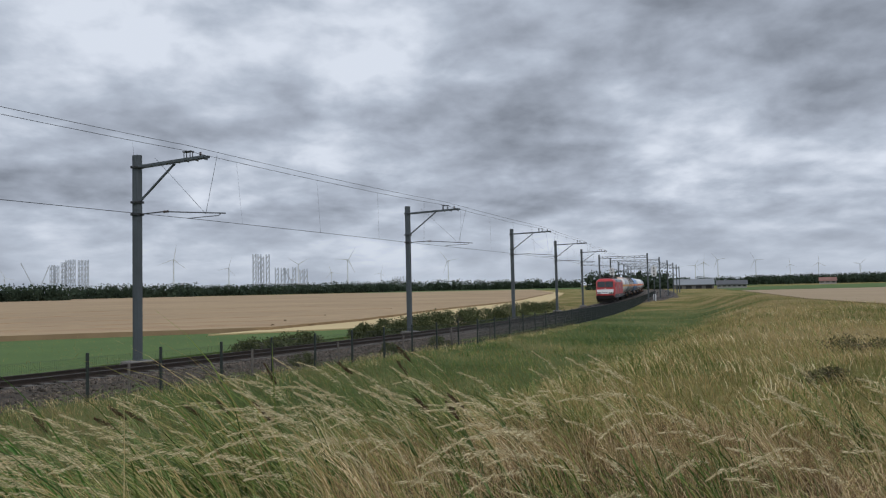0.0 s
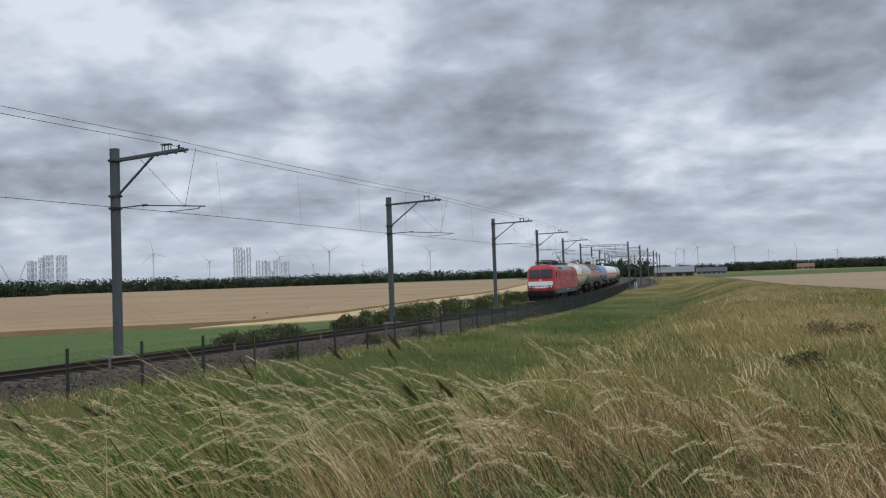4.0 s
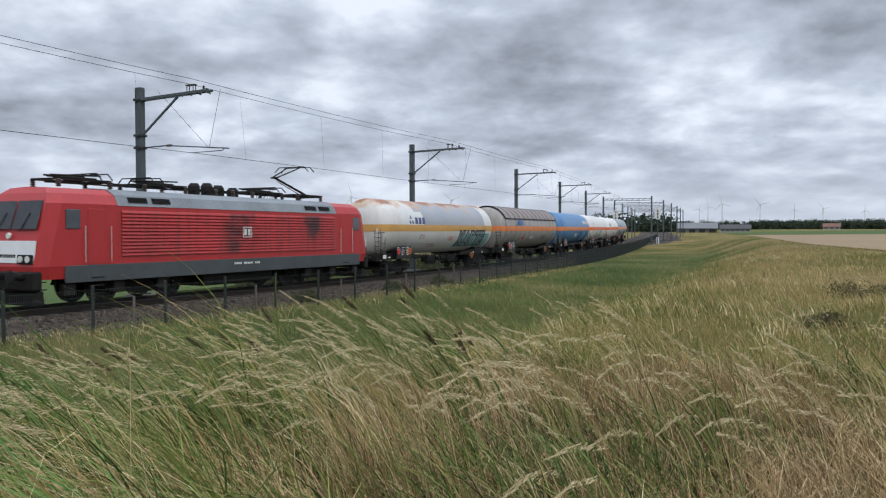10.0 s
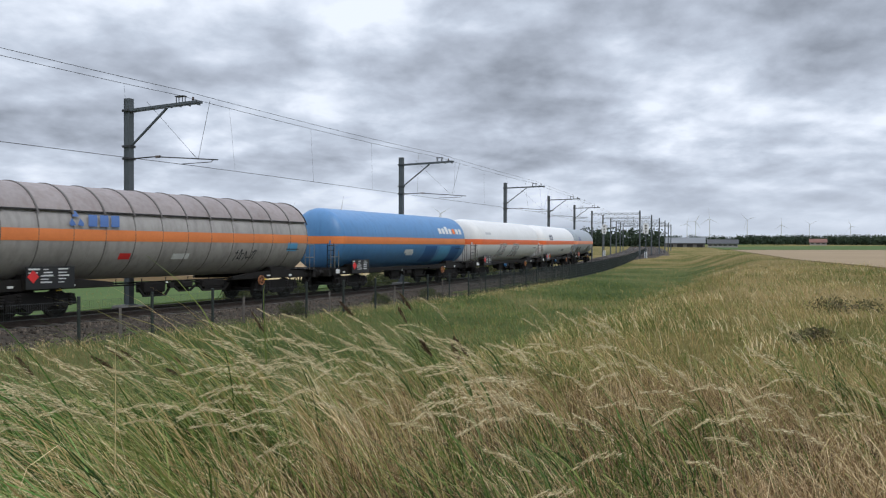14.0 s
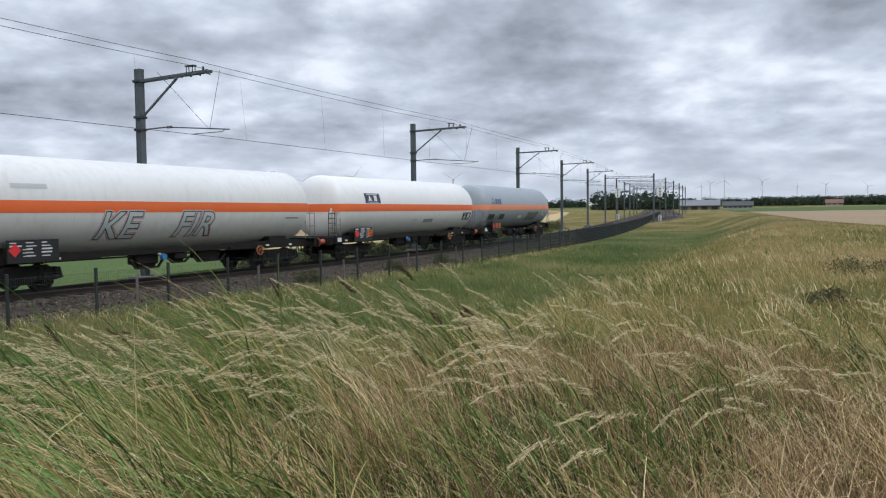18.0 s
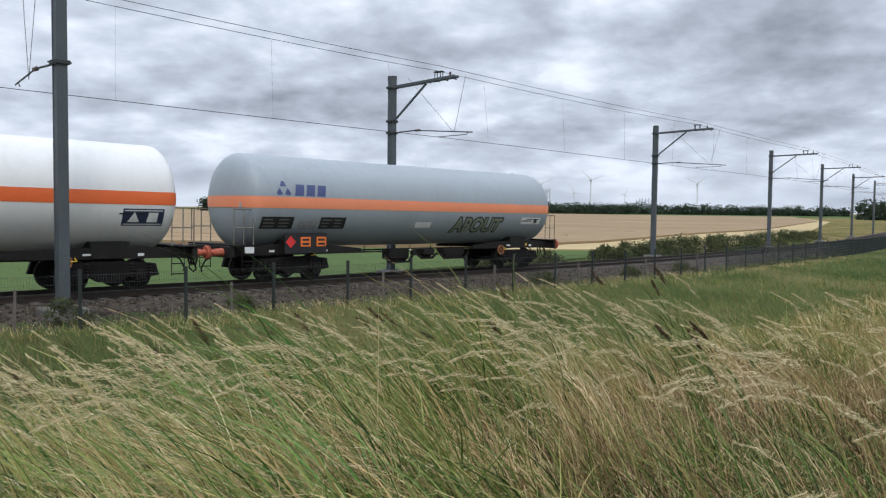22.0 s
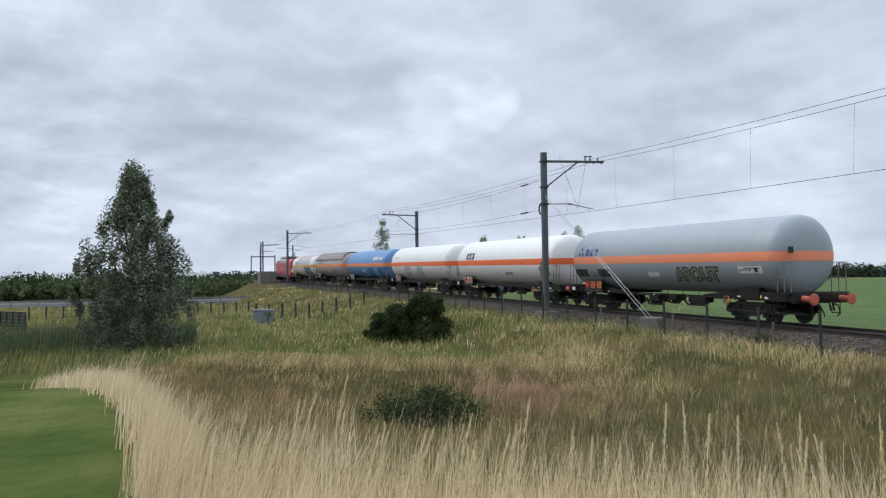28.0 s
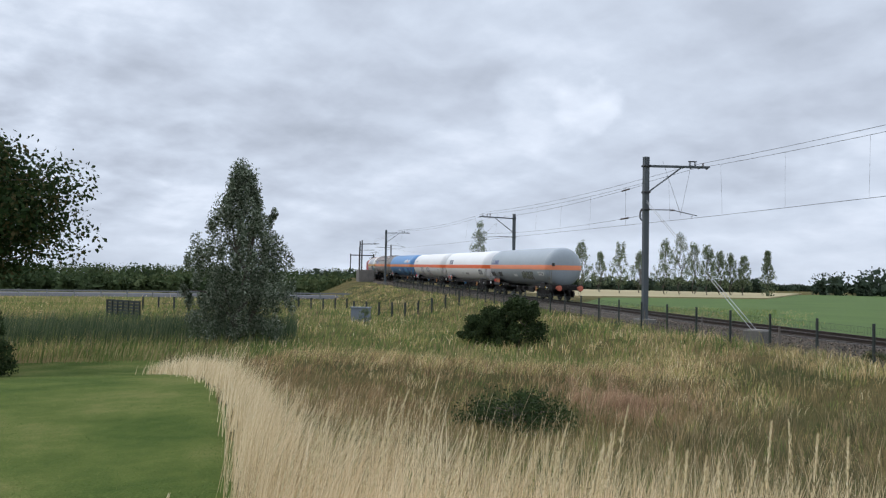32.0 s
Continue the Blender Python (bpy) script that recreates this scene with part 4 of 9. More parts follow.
def buffers(root, x, way, material, y=0.875):
    for side in (-1, 1):
        bm = empty_bm()
        rod(bm, (x - way * 0.62, side * y, 1.05), (x - way * 0.22, side * y, 1.05), 0.13, 0.11, 14)
        rod(bm, (x - way * 0.25, side * y, 1.05), (x - way * 0.05, side * y, 1.05), 0.085, seg=12)
        part("buffer_stock", bm, material, root)
        bm = empty_bm()
        lathe(bm, [(0.0, 0.0), (0.0, 0.19), (0.035, 0.225), (0.055, 0.16), (0.06, 0.0)] if way > 0 else [(0.0, 0.0), (0.0, 0.19), (-0.035, 0.225), (-0.055, 0.16), (-0.06, 0.0)], 18, "x", centre=(x - way * 0.06, side * y, 1.05))
        part("buffer_head", bm, M_BLACK if material is M_BLACK else material, root)
    bm = empty_bm()
    bar(bm, (x - way * 0.5, 0, 1.02), (x - way * 0.12, 0, 1.0), 0.09, 0.14)
    rod(bm, (x - way * 0.15, -0.08, 0.95), (x - way * 0.05, -0.08, 0.62), 0.03, seg=6)
    rod(bm, (x - way * 0.15, 0.08, 0.95), (x - way * 0.05, 0.08, 0.62), 0.03, seg=6)
    part("coupling_hook", bm, M_BOGIE, root)
    for y0 in (-0.42, 0.42):
        bm = empty_bm()
        pts = [(x - way * 0.45, y0, 0.92), (x - way * 0.2, y0, 0.78), (x - way * 0.08, y0 * 0.9, 0.52), (x - way * 0.15, y0 * 0.7, 0.42)]
        for a, b in zip(pts, pts[1:]):
            rod(bm, a, b, 0.026, seg=6)
        part("brake_hose", bm, M_BLACK, root)


RIMS = [(-1.42, 0.95), (-1.49, 1.35), (-1.49, 3.3), (-1.3, 3.62), (-0.95, 3.80), (0, 3.84), (0.95, 3.80), (1.3, 3.62), (1.49, 3.3), (1.49, 1.35), (1.42, 0.95)]


def nose_x(z):
    return float(np.interp(z, [0.9, 1.25, 2.15, 3.5, 3.84], [9.22, 9.32, 9.22, 8.78, 8.52]))


def locomotive():
    root = thing("electric_locomotive", "faded red electric locomotive with white front band and sooty sides", "locomotive")
    bm = empty_bm()
    rings = []
    for way in (1, -1):
        for inset, narrow in ((0.0, 0.90), (0.55, 0.985), (1.0, 1.0)):
            rings.append((way, inset, narrow))
    order = [(1, 0.0, 0.86), (1, 0.42, 0.975), (1, 1.3, 1.0), (-1, 1.3, 1.0), (-1, 0.42, 0.975), (-1, 0.0, 0.86)]
    loops = [[bm.verts.new((way * (nose_x(z) - inset), y * narrow, z)) for y, z in RIMS] for way, inset, narrow in order]
    for a, b in zip(loops, loops[1:]):
        for i in range(len(RIMS)):
            j = (i + 1) % len(RIMS)
            bm.faces.new((a[i], a[j], b[j], b[i]))
    n = len(RIMS)
    for loop in (loops[0], loops[-1]):
        bm.faces.new((loop[1], loop[0], loop[10], loop[9]))
        bm.faces.new((loop[2], loop[1], loop[9], loop[8]))
        bm.faces.new((loop[3], loop[2], loop[8], loop[7]))
        bm.faces.new((loop[4], loop[3], loop[7], loop[6]))
        bm.faces.new((loop[5], loop[4], loop[6]))
    part("body", bm, M_RED, root)
    # side skirt, roof, ribbed panels
    for side in (-1, 1):
        bm = empty_bm()
        box(bm, -8.35, 8.35, side * 1.47 - 0.03, side * 1.47 + 0.03, 0.82, 1.36, 0.01)
        part("skirt_panel", bm, M_SKIRT, root, "dark grey lower side panel")
        for k in range(13):
            z = 1.62 + k * 0.118
            bm = empty_bm()
            q = [(1.487, z), (1.545, z), (1.535, z + 0.03), (1.492, z + 0.1), (1.487, z + 0.1)]
            ends = [[bm.verts.new((x, side * y, zz)) for y, zz in q] for x in (-6.2, 6.2)]
            for i in range(5):
                bm.faces.new((ends[0][i], ends[0][(i + 1) % 5], ends[1][(i + 1) % 5], ends[1][i]))
            bm.faces.new(ends[0][::-1])
            bm.faces.new(ends[1])
            part("side_rib", bm, M_SOOT, root)
        for x in (7.15, -7.15):
            bm = empty_bm()
            box(bm, x - 0.36, x + 0.36, side * 1.49 - 0.012, side * 1.49 + 0.014, 1.38, 3.15, 0.008)
            door = part("cab_door", bm, M_RED, root)
            for dx in (-0.5, 0.5):
                bm = empty_bm()
                rod(bm, (x + dx, side * 1.55, 1.45), (x + dx, side * 1.55, 2.6), 0.016, seg=6)
                part("handrail", bm, mat("pale_handrail", (0.5, 0.45, 0.42), 0.5), root)
            bm = empty_bm()
            w = 0.62 if x > 0 else -0.62
            box(bm, x + w * 1.45 - 0.27, x + w * 1.45 + 0.27, side * 1.485 - 0.02, side * 1.485 + 0.012, 2.5, 3.12, 0.02)
            part("cab_side_window", bm, M_GLASS, root, "dark cab side window")
            bm = empty_bm()
            for q in range(3):
                box(bm, x - 0.25, x + 0.25, side * 1.3, side * 1.52, 0.42 + q * 0.26, 0.45 + q * 0.26)
            part("step", bm, M_BLACK, root)
        # illegible running number
        bm = empty_bm()
        for q in range(14):
            if q not in (3, 9):
                box(bm, -0.8 + q * 0.11, -0.72 + q * 0.11, side * 1.503, side * 1.508, 1.14, 1.22)
        part("running_mark", bm, M_MARK, root)
        bm = empty_bm()
        for dx in (-0.11, 0.11):
            box(bm, dx - 0.075, dx + 0.075, side * 1.546, side * 1.552, 2.28, 2.54)
        bm2 = empty_bm()
        for a, b in (((-0.26, 2.2), (0.26, 2.23)), ((-0.26, 2.59), (0.26, 2.62))):
            box(bm2, a[0], b[0], side * 1.546, side * 1.553, a[1], b[1])
        for x0 in (-0.26, 0.23):
            box(bm2, x0, x0 + 0.03, side * 1.546, side * 1.553, 2.2, 2.62)
        part("emblem", bm, M_MARK, root, "small white emblem")
        part("emblem_frame", bm2, M_MARK, root)
    for way in (1, -1):
        bm = empty_bm()

        def slope(y, z, lift):
            return bm.verts.new((way * (nose_x(z) + lift), y, z))
        for y0, y1 in ((-1.2, -0.03), (0.03, 1.2)):
            q = [slope(y0, 2.5, 0.012), slope(y1, 2.5, 0.012), slope(y1 * 0.97, 3.38, 0.012), slope(y0 * 0.97, 3.38, 0.012)]
            bm.faces.new(q)
            e = bmesh.ops.extrude_face_region(bm, geom=bm.faces[-1:])
        part("windscreen", bm, M_GLASS, root, "dark glass windscreen")
        for y in (-0.6, 0.5):
            bm = empty_bm()
            rod(bm, (way * (nose_x(2.42) + 0.05), y, 2.42), (way * (nose_x(3.0) + 0.04), y + 0.25, 3.0), 0.016, seg=5)
            part("wiper", bm, M_BLACK, root)
        bm = empty_bm()
        z0, z1 = 1.46, 2.14
        prof = [(-1.27, z0), (1.27, z0), (1.27, z1), (-1.27, z1)]
        a = [bm.verts.new((way * (nose_x(z) + 0.018), y, z)) for y, z in prof]
        b = [bm.verts.new((way * (nose_x(z) - 0.05), y, z)) for y, z in prof]
        bm.faces.new(a)
        bm.faces.new(b[::-1])
        for i in range(4):
            bm.faces.new((a[i], b[i], b[(i + 1) % 4], a[(i + 1) % 4]))
        part("front_band", bm, M_WHITE, root, "white band across the front")
        bm = empty_bm()
        rod(bm, (way * (nose_x(2.3) - 0.02), 0, 2.29), (way * (nose_x(2.3) + 0.05), 0, 2.29), 0.1, 0.09, 14)
        part("upper_headlight", bm, M_LIGHT, root, "small upper headlight")
        xx = nose_x(1.5) + 0.02
        for y in (-0.95, 0.95):
            bm = empty_bm()
            box(bm, way * xx - 0.04, way * xx + 0.05, y - 0.33, y + 0.33, 1.44, 1.72, 0.02)
            part("lamp_panel", bm, M_BLACK, root)
        for y in (-0.95, 0.95):
            for dy in (-0.16, 0.16):
                bm = empty_bm()
                rod(bm, (way * (xx + 0.03), y + dy, 1.58), (way * (xx + 0.075), y + dy, 1.58), 0.105, 0.1, 14)
                part("headlight", bm, M_LIGHT, root, "round clear headlight")
        bm = empty_bm()
        for q in range(9):
            box(bm, way * (nose_x(1.7) + 0.012), way * (nose_x(1.7) + 0.03), -0.5 + q * 0.11, -0.42 + q * 0.11, 1.62, 1.72)
        part("number_mark", bm, M_BLACK, root)
        bm = empty_bm()
        box(bm, way * 9.05, way * 9.36, -1.38, 1.38, 0.62, 1.2, 0.05)
        part("buffer_beam", bm, M_BLACK, root)
        bm = empty_bm()
        prism(bm, [(way * 8.9, 0.2), (way * 9.2, 0.16), (way * 9.25, 0.55), (way * 8.95, 0.6)], -1.25, 1.25)
        part("snow_plough", bm, M_BLACK, root)
        buffers(root, way * 9.79, way, M_BLACK)
        # air intakes on the roof edge
        for k in range(2):
            x = way * (4.4 + k * 1.05)
            for side in (-1, 1):
                bm = empty_bm()
                p = [(x - 0.42, 3.40), (x + 0.42, 3.40), (x + 0.42, 3.58), (x - 0.42, 3.58)]
                v = [bm.verts.new((px, side * float(np.interp(pz, [3.3, 3.62], [1.50, 1.31])) + side * 0.035, pz)) for px, pz in p]
                bm.faces.new(v if side > 0 else v[::-1])
                bmesh.ops.solidify(bm, geom=bm.faces[:], thickness=0.01)
                part("air_intake", bm, M_BLACK, root)
    bm = empty_bm()
    outline = [(-1.505, 3.28), (-1.32, 3.64), (-0.96, 3.83), (0, 3.90), (0.96, 3.83), (1.32, 3.64), (1.505, 3.28)]
    for x0, x1 in ((-6.35, 6.35),):
        a = [bm.verts.new((x0, y, z)) for y, z in outline]
        b = [bm.verts.new((x1, y, z)) for y, z in outline]
        for i in range(len(a) - 1):
            bm.faces.new((a[i], b[i], b[i + 1], a[i + 1]))
        bm.faces.new(a[::-1])
        bm.faces.new(b)
    part("roof", bm, M_ROOF, root, "grey sooty roof")
    # roof gear
    bm = empty_bm()
    for y in (-0.45, 0.45):
        bar(bm, (-6.4, y, 4.06), (7.6, y, 4.06), 0.05, 0.05)
    for x in np.arange(-6.3, 7.6, 0.95):
        bar(bm, (x, -0.62, 4.06), (x, 0.62, 4.06), 0.05, 0.05)
    part("roof_busbar", bm, M_BLACK, root)
    for x in (-6.3, -4.5, -3.4, -1.4, -0.2, 0.8, 2.4, 4.4, 5.9, 7.9):
        for y in (-0.62, 0.62):
            bm = empty_bm()
            for q in range(4):
                lathe(bm, [(0, 0.04), (0.02, 0.085), (0.05, 0.085), (0.065, 0.04)], 8, "z", centre=(x, y, 3.86 + q * 0.062))
            part("roof_insulator", bm, M_INSUL, root)
    for x0, dz in ((1.6, 0.42), (0.9, 0.46), (0.25, 0.4), (-0.6, 0.34)):
        bm = empty_bm()
        lathe(bm, [(3.86, 0.05), (3.86, 0.24), (3.9 + dz * 0.7, 0.24), (3.9 + dz, 0.15), (3.9 + dz, 0.01)], 12, "z", centre=(x0, 0.25, 0))
        part("roof_switch", bm, M_BLACK, root)
    for x0, way, up in ((6.9, 1, False), (-5.4, -1, True), (3.4, -1, False), (-2.4, 1, False)):
        bm = empty_bm()
        for y in (-0.55, 0.55):
            bar(bm, (x0 - 1.1, y, 4.12), (x0 + 1.1, y, 4.12), 0.07, 0.07)
        for dx in (-1.05, 0.0, 1.05):
            bar(bm, (x0 + dx, -0.55, 4.12), (x0 + dx, 0.55, 4.12), 0.06, 0.06)
        if up:
            k, e = (x0 + 1.75, 4.86), (x0 + 0.3, 5.42)
            rod(bm, (x0 - 0.55, 0, 4.17), (k[0], 0, k[1]), 0.06, 0.05, 8)
            for y in (-0.4, 0.4):
                rod(bm, (k[0], y * 0.35, k[1]), (e[0], y, e[1]), 0.032, 0.026, 6)
            rod(bm, (k[0], -0.2, k[1]), (k[0], 0.2, k[1]), 0.04, seg=6)
            rod(bm, (x0 - 0.2, 0, 4.14), (k[0] - 0.2, 0, k[1] - 0.16), 0.02, seg=5)
            hx, hz = e
        else:
            rod(bm, (x0 - 0.95, 0, 4.2), (x0 + 0.95, 0, 4.24), 0.05, 0.045, 6)
            for y in (-0.4, 0.4):
                rod(bm, (x0 + 0.95, y * 0.35, 4.26), (x0 - 0.8, y, 4.3), 0.032, 0.028, 6)
            hx, hz = x0 - way * 0.6, 4.36
        part("pantograph", bm, M_BLACK, root, "raised pantograph" if up else "folded pantograph")
        bm = empty_bm()
        for dx in (-0.22, 0.22):
            pts = [(hx + dx, -0.95, hz - 0.22), (hx + dx, -0.72, hz), (hx + dx, 0.72, hz), (hx + dx, 0.95, hz - 0.22)]
            for a, b in zip(pts, pts[1:]):
                rod(bm, a, b, 0.022, seg=6)
        bar(bm, (hx - 0.22, 0.3, hz), (hx + 0.22, 0.3, hz), 0.03, 0.03)
        bar(bm, (hx - 0.22, -0.3, hz), (hx + 0.22, -0.3, hz), 0.03, 0.03)
        part("contact_strip", bm, M_BLACK, root)
    # under the floor
    bm = empty_bm()
    box(bm, -2.1, 2.1, -1.15, 1.15, 0.35, 0.92, 0.08)
    part("transformer", bm, M_BLACK, root)
    for x in (-8.1, -4.3, 4.3, 8.1, -6.2, 6.2):
        for y in (1.25, -1.25):
            bm = empty_bm()
            box(bm, x - 0.22, x + 0.22, y - 0.15, y + 0.15, 0.4, 0.8, 0.03)
            part("sand_box", bm, M_BLACK, root)
    wheels = bogie(root, 4.95, 2.9, 0.625, True) + bogie(root, -4.95, 2.9, 0.625, True)
    return root, wheels


M_RIB = mat("grimy_strap", (0.13, 0.115, 0.105), 0.7, (0.08, 0.07, 0.065), 2, 12, 0.6)
TANK_Z, TANK_R = 2.69, 1.55


def wrap(bm_or_mesh, x0, z0, lift, sy=1):
    """Lay a flat drawing (u to the right as seen from the side, v up) on the tank's wall."""
    bm = bmesh.new()
    bm.from_mesh(bm_or_mesh)
    bpy.data.meshes.remove(bm_or_mesh)
    vs = [v.co.y for v in bm.verts]
    for k in np.arange(math.floor(min(vs) / 0.1) * 0.1, max(vs), 0.1):
        bmesh.ops.bisect_plane(bm, geom=bm.verts[:] + bm.edges[:] + bm.faces[:], plane_co=(0, float(k), 0), plane_no=(0, 1, 0))
    a0 = math.asin(max(-1, min(1, (z0 - TANK_Z) / TANK_R)))
    for v in bm.verts:
        a = a0 + v.co.y / TANK_R
        r = TANK_R + lift
        v.co = Vector((x0 - sy * v.co.x, sy * r * math.cos(a), TANK_Z + r * math.sin(a)))
    return bm


def shape_mesh(polys):
    """Flat polygons as one mesh."""
    bm = bmesh.new()
    for p in polys:
        bm.faces.new([bm.verts.new((u, v, 0)) for u, v in p])
    bmesh.ops.triangulate(bm, faces=bm.faces[:])
    me = bpy.data.meshes.new("flat")
    bm.to_mesh(me)
    bm.free()
    return me


def rect(u0, v0, u1, v1, lean=0.0):
    return [(u0, v0), (u1, v0), (u1 + lean, v1), (u0 + lean, v1)]


def emblem_polys(k=1.0):
    """Three blades round a middle and three leaning blocks: a plain stand-in for a mark."""
    out = []
    for i in range(3):
        a = radians(90 + 120 * i)
        c = Vector((math.cos(a), math.sin(a))) * 0.17 * k
        t = Vector((-math.sin(a), math.cos(a)))
        n = Vector((math.cos(a), math.sin(a)))
        out.append([tuple(c + t * 0.13 * k - n * 0.06 * k), tuple(c - t * 0.13 * k - n * 0.06 * k), tuple(c - t * 0.05 * k + n * 0.14 * k), tuple(c + t * 0.05 * k + n * 0.14 * k)])
    for j in range(3):
        u = 0.45 * k + j * 0.47 * k
        out.append(rect(u, -0.2 * k, u + 0.36 * k, 0.2 * k, 0.08 * k))
    return out


def tag_bars(rng, width, height, n):
    """Slanted strokes of a sprayed tag that cannot be read."""
    out = []
    for i in range(n):
        u = -width / 2 + width * i / n
        lean = rng.uniform(-0.12, 0.22)
        out.append(rect(u, -height / 2 + rng.uniform(0, 0.1), u + 0.05, height / 2 - rng.uniform(0, 0.15), lean))
        if rng.random() < 0.7:
            v = rng.uniform(-height / 3, height / 3)
            out.append(rect(u, v, u + width / n * 0.9, v + 0.05, 0.0))
    return out


def tank_wagon(label, length, tank_len, paint, stripe, dome=0.62, shield=None, seed=1, name_marks=None, buffer_mat=None):
    """A gas tank wagon on two bogies, front towards +x, middle at the origin."""
    rng = random.Random(seed)
    root = thing("tank_wagon", label, "tank wagon", None, "wagons of the train")
    h = tank_len / 2
    bm = empty_bm()
    prof = [(-h, 0.0)]
    for i in range(1, 9):
        a = math.pi / 2 * i / 8
        prof.append((-h + dome * (1 - math.cos(a)), TANK_R * math.sin(a) ** 0.85))
    n = 10
    for i in range(1, n):
        prof.append((-h + dome + (tank_len - 2 * dome) * i / n, TANK_R))
    for i in range(8, 0, -1):
        a = math.pi / 2 * i / 8
        prof.append((h - dome * (1 - math.cos(a)), TANK_R * math.sin(a) ** 0.85))
    prof.append((h, 0.0))
    prof[0], prof[-1] = (-h, 0.002), (h, 0.002)
    lathe(bm, prof, 56, "x", centre=(0, 0, TANK_Z))
    part("tank", bm, paint, root, smooth=True)
    # weld seams
    for k in (-0.27, 0.0, 0.27):
        bm = empty_bm()
        lathe(bm, [(k * tank_len - 0.015, TANK_R + 0.001), (k * tank_len, TANK_R + 0.006), (k * tank_len + 0.015, TANK_R + 0.001)], 56, "x", centre=(0, 0, TANK_Z))
        part("weld_seam", bm, paint, root, smooth=True)
    # coloured band round the middle
    for side in (1, -1):
        bm = empty_bm()
        rows = []
        for x, r in prof:
            if r < 0.5:
                continue
            r += 0.006
            x += math.copysign(0.014 * (1 - ((r - 0.006) / TANK_R) ** 4), x)
            rows.append([bm.verts.new((x, side * math.sqrt(r * r - dz * dz), TANK_Z + dz)) for dz in np.linspace(-0.23, 0.14, 6)])
        # the band goes on across the middle of both domed ends
        cap = sorted((r, x) for x, r in prof if x > 0 and (r < TANK_R or x > h - dome - 0.01))
        cr, cx = [r for r, x in cap], [x for r, x in cap]
        for way in (1, -1):
            extra = [[bm.verts.new((way * (float(np.interp(math.hypot(y, dz), cr, cx)) + 0.014), side * y, TANK_Z + dz)) for dz in np.linspace(-0.23, 0.14, 6)] for y in (0.56, 0.4, 0.25, 0.1, 0.0)]
            rows = rows + extra if way > 0 else extra[::-1] + rows
        for p, q in zip(rows, rows[1:]):
            for m in range(5):
                bm.faces.new((p[m], p[m + 1], q[m + 1], q[m]))
        part("stripe", bm, stripe, root, "coloured band along the tank", smooth=True)
    if shield:
        bm = empty_bm()
        pr = [(x, TANK_R + 0.07) for x in np.linspace(-h + dome * 0.9, h - dome * 0.9, 13)]
        lathe(bm, pr, 20, "x", radians(26), radians(154), centre=(0, 0, TANK_Z))
        part("sun_shield", bm, shield, root, "curved brown-grey sun shield over the tank", smooth=True)
        for i, x in enumerate(np.linspace(-h + dome * 0.9, h - dome * 0.9, 13)):
            bm = empty_bm()
            lathe(bm, [(x - 0.03, TANK_R + 0.07), (x - 0.03, TANK_R + 0.10), (x + 0.03, TANK_R + 0.10), (x + 0.03, TANK_R + 0.07)], 20, "x", radians(22), radians(158), centre=(0, 0, TANK_Z))
            part("shield_rib", bm, M_BLACK if i in (0, 12) else M_RIB, root, smooth=True)
            for a0, a1 in ((radians(-62), radians(24)), (radians(156), radians(242))):
                bm = empty_bm()
                lathe(bm, [(x - 0.02, TANK_R + 0.003), (x, TANK_R + 0.012), (x + 0.02, TANK_R + 0.003)], 14, "x", a0, a1, centre=(0, 0, TANK_Z))
                part("tank_strap", bm, M_RIB, root, smooth=True)
        for a in (26, 154):
            bm = empty_bm()
            lathe(bm, [(-h + dome * 0.9, TANK_R + 0.08), (h - dome * 0.9, TANK_R + 0.08)], 1, "x", radians(a - 1.0), radians(a + 1.0), centre=(0, 0, TANK_Z))
            part("shield_edge", bm, M_BLACK, root)
    # frame, saddles, sills
    e = length / 2 - 0.62
    piv = h - 2.1
    for way in (1, -1):
        for side in (-1, 1):
            bm = empty_bm()
            prism(bm, [(way * e, 0.92), (way * e, 1.18), (way * (h - 1.2), 1.28), (way * (piv - 1.6), 1.22), (way * (piv - 2.9), 1.08), (way * (piv - 2.9), 0.98), (way * (piv - 1.2), 0.94)], side * 1.02 - 0.06, side * 1.02 + 0.06)
            part("side_sill", bm, M_BLACK, root)
        bm = empty_bm()
        box(bm, way * e - 0.09, way * e + 0.09, -1.3, 1.3, 0.88, 1.24, 0.02)
        part("head_stock", bm, M_BLACK, root)
        bm = empty_bm()
        prism(bm, [(way * (piv - 0.5), 0.95), (way * (piv + 0.5), 0.95), (way * (piv + 0.55), 1.42), (way * (piv - 0.55), 1.42)], -1.12, 1.12)
        part("saddle", bm, M_BLACK, root)
        buffers(root, way * length / 2, way, buffer_mat or M_BLACK)
        # end platform and railing
        bm = empty_bm()
        box(bm, way * (h - 0.15) if way > 0 else way * (e + 0.05), way * (e + 0.05) if way > 0 else way * (h - 0.15), -1.35, 1.35, 1.25, 1.29)
        part("platform", bm, M_BLACK, root)
        for side in (-1, 1):
            bm = empty_bm()
            x0, x1 = way * (e - 0.05), way * (e - 0.75)
            y = side * 1.3
            for a, b in (((x0, y, 1.28), (x0, y, 2.4)), ((x0, y, 2.4), (x1, y, 2.4)), ((x1, y, 2.4), (x1, y, 1.28)), ((x0, y, 1.82), (x1, y, 1.82)), (((x0 + x1) / 2, y, 2.4), ((x0 + x1) / 2, y, 1.28))):
                rod(bm, a, b, 0.018, seg=6)
            part("railing", bm, M_RAILING, root)
            bm = empty_bm()
            for q in range(3):
                box(bm, way * (e - 0.55) - 0.2, way * (e - 0.55) + 0.2, y - 0.02, y + 0.02 * side + 0.02, 0.45 + q * 0.3, 0.48 + q * 0.3)
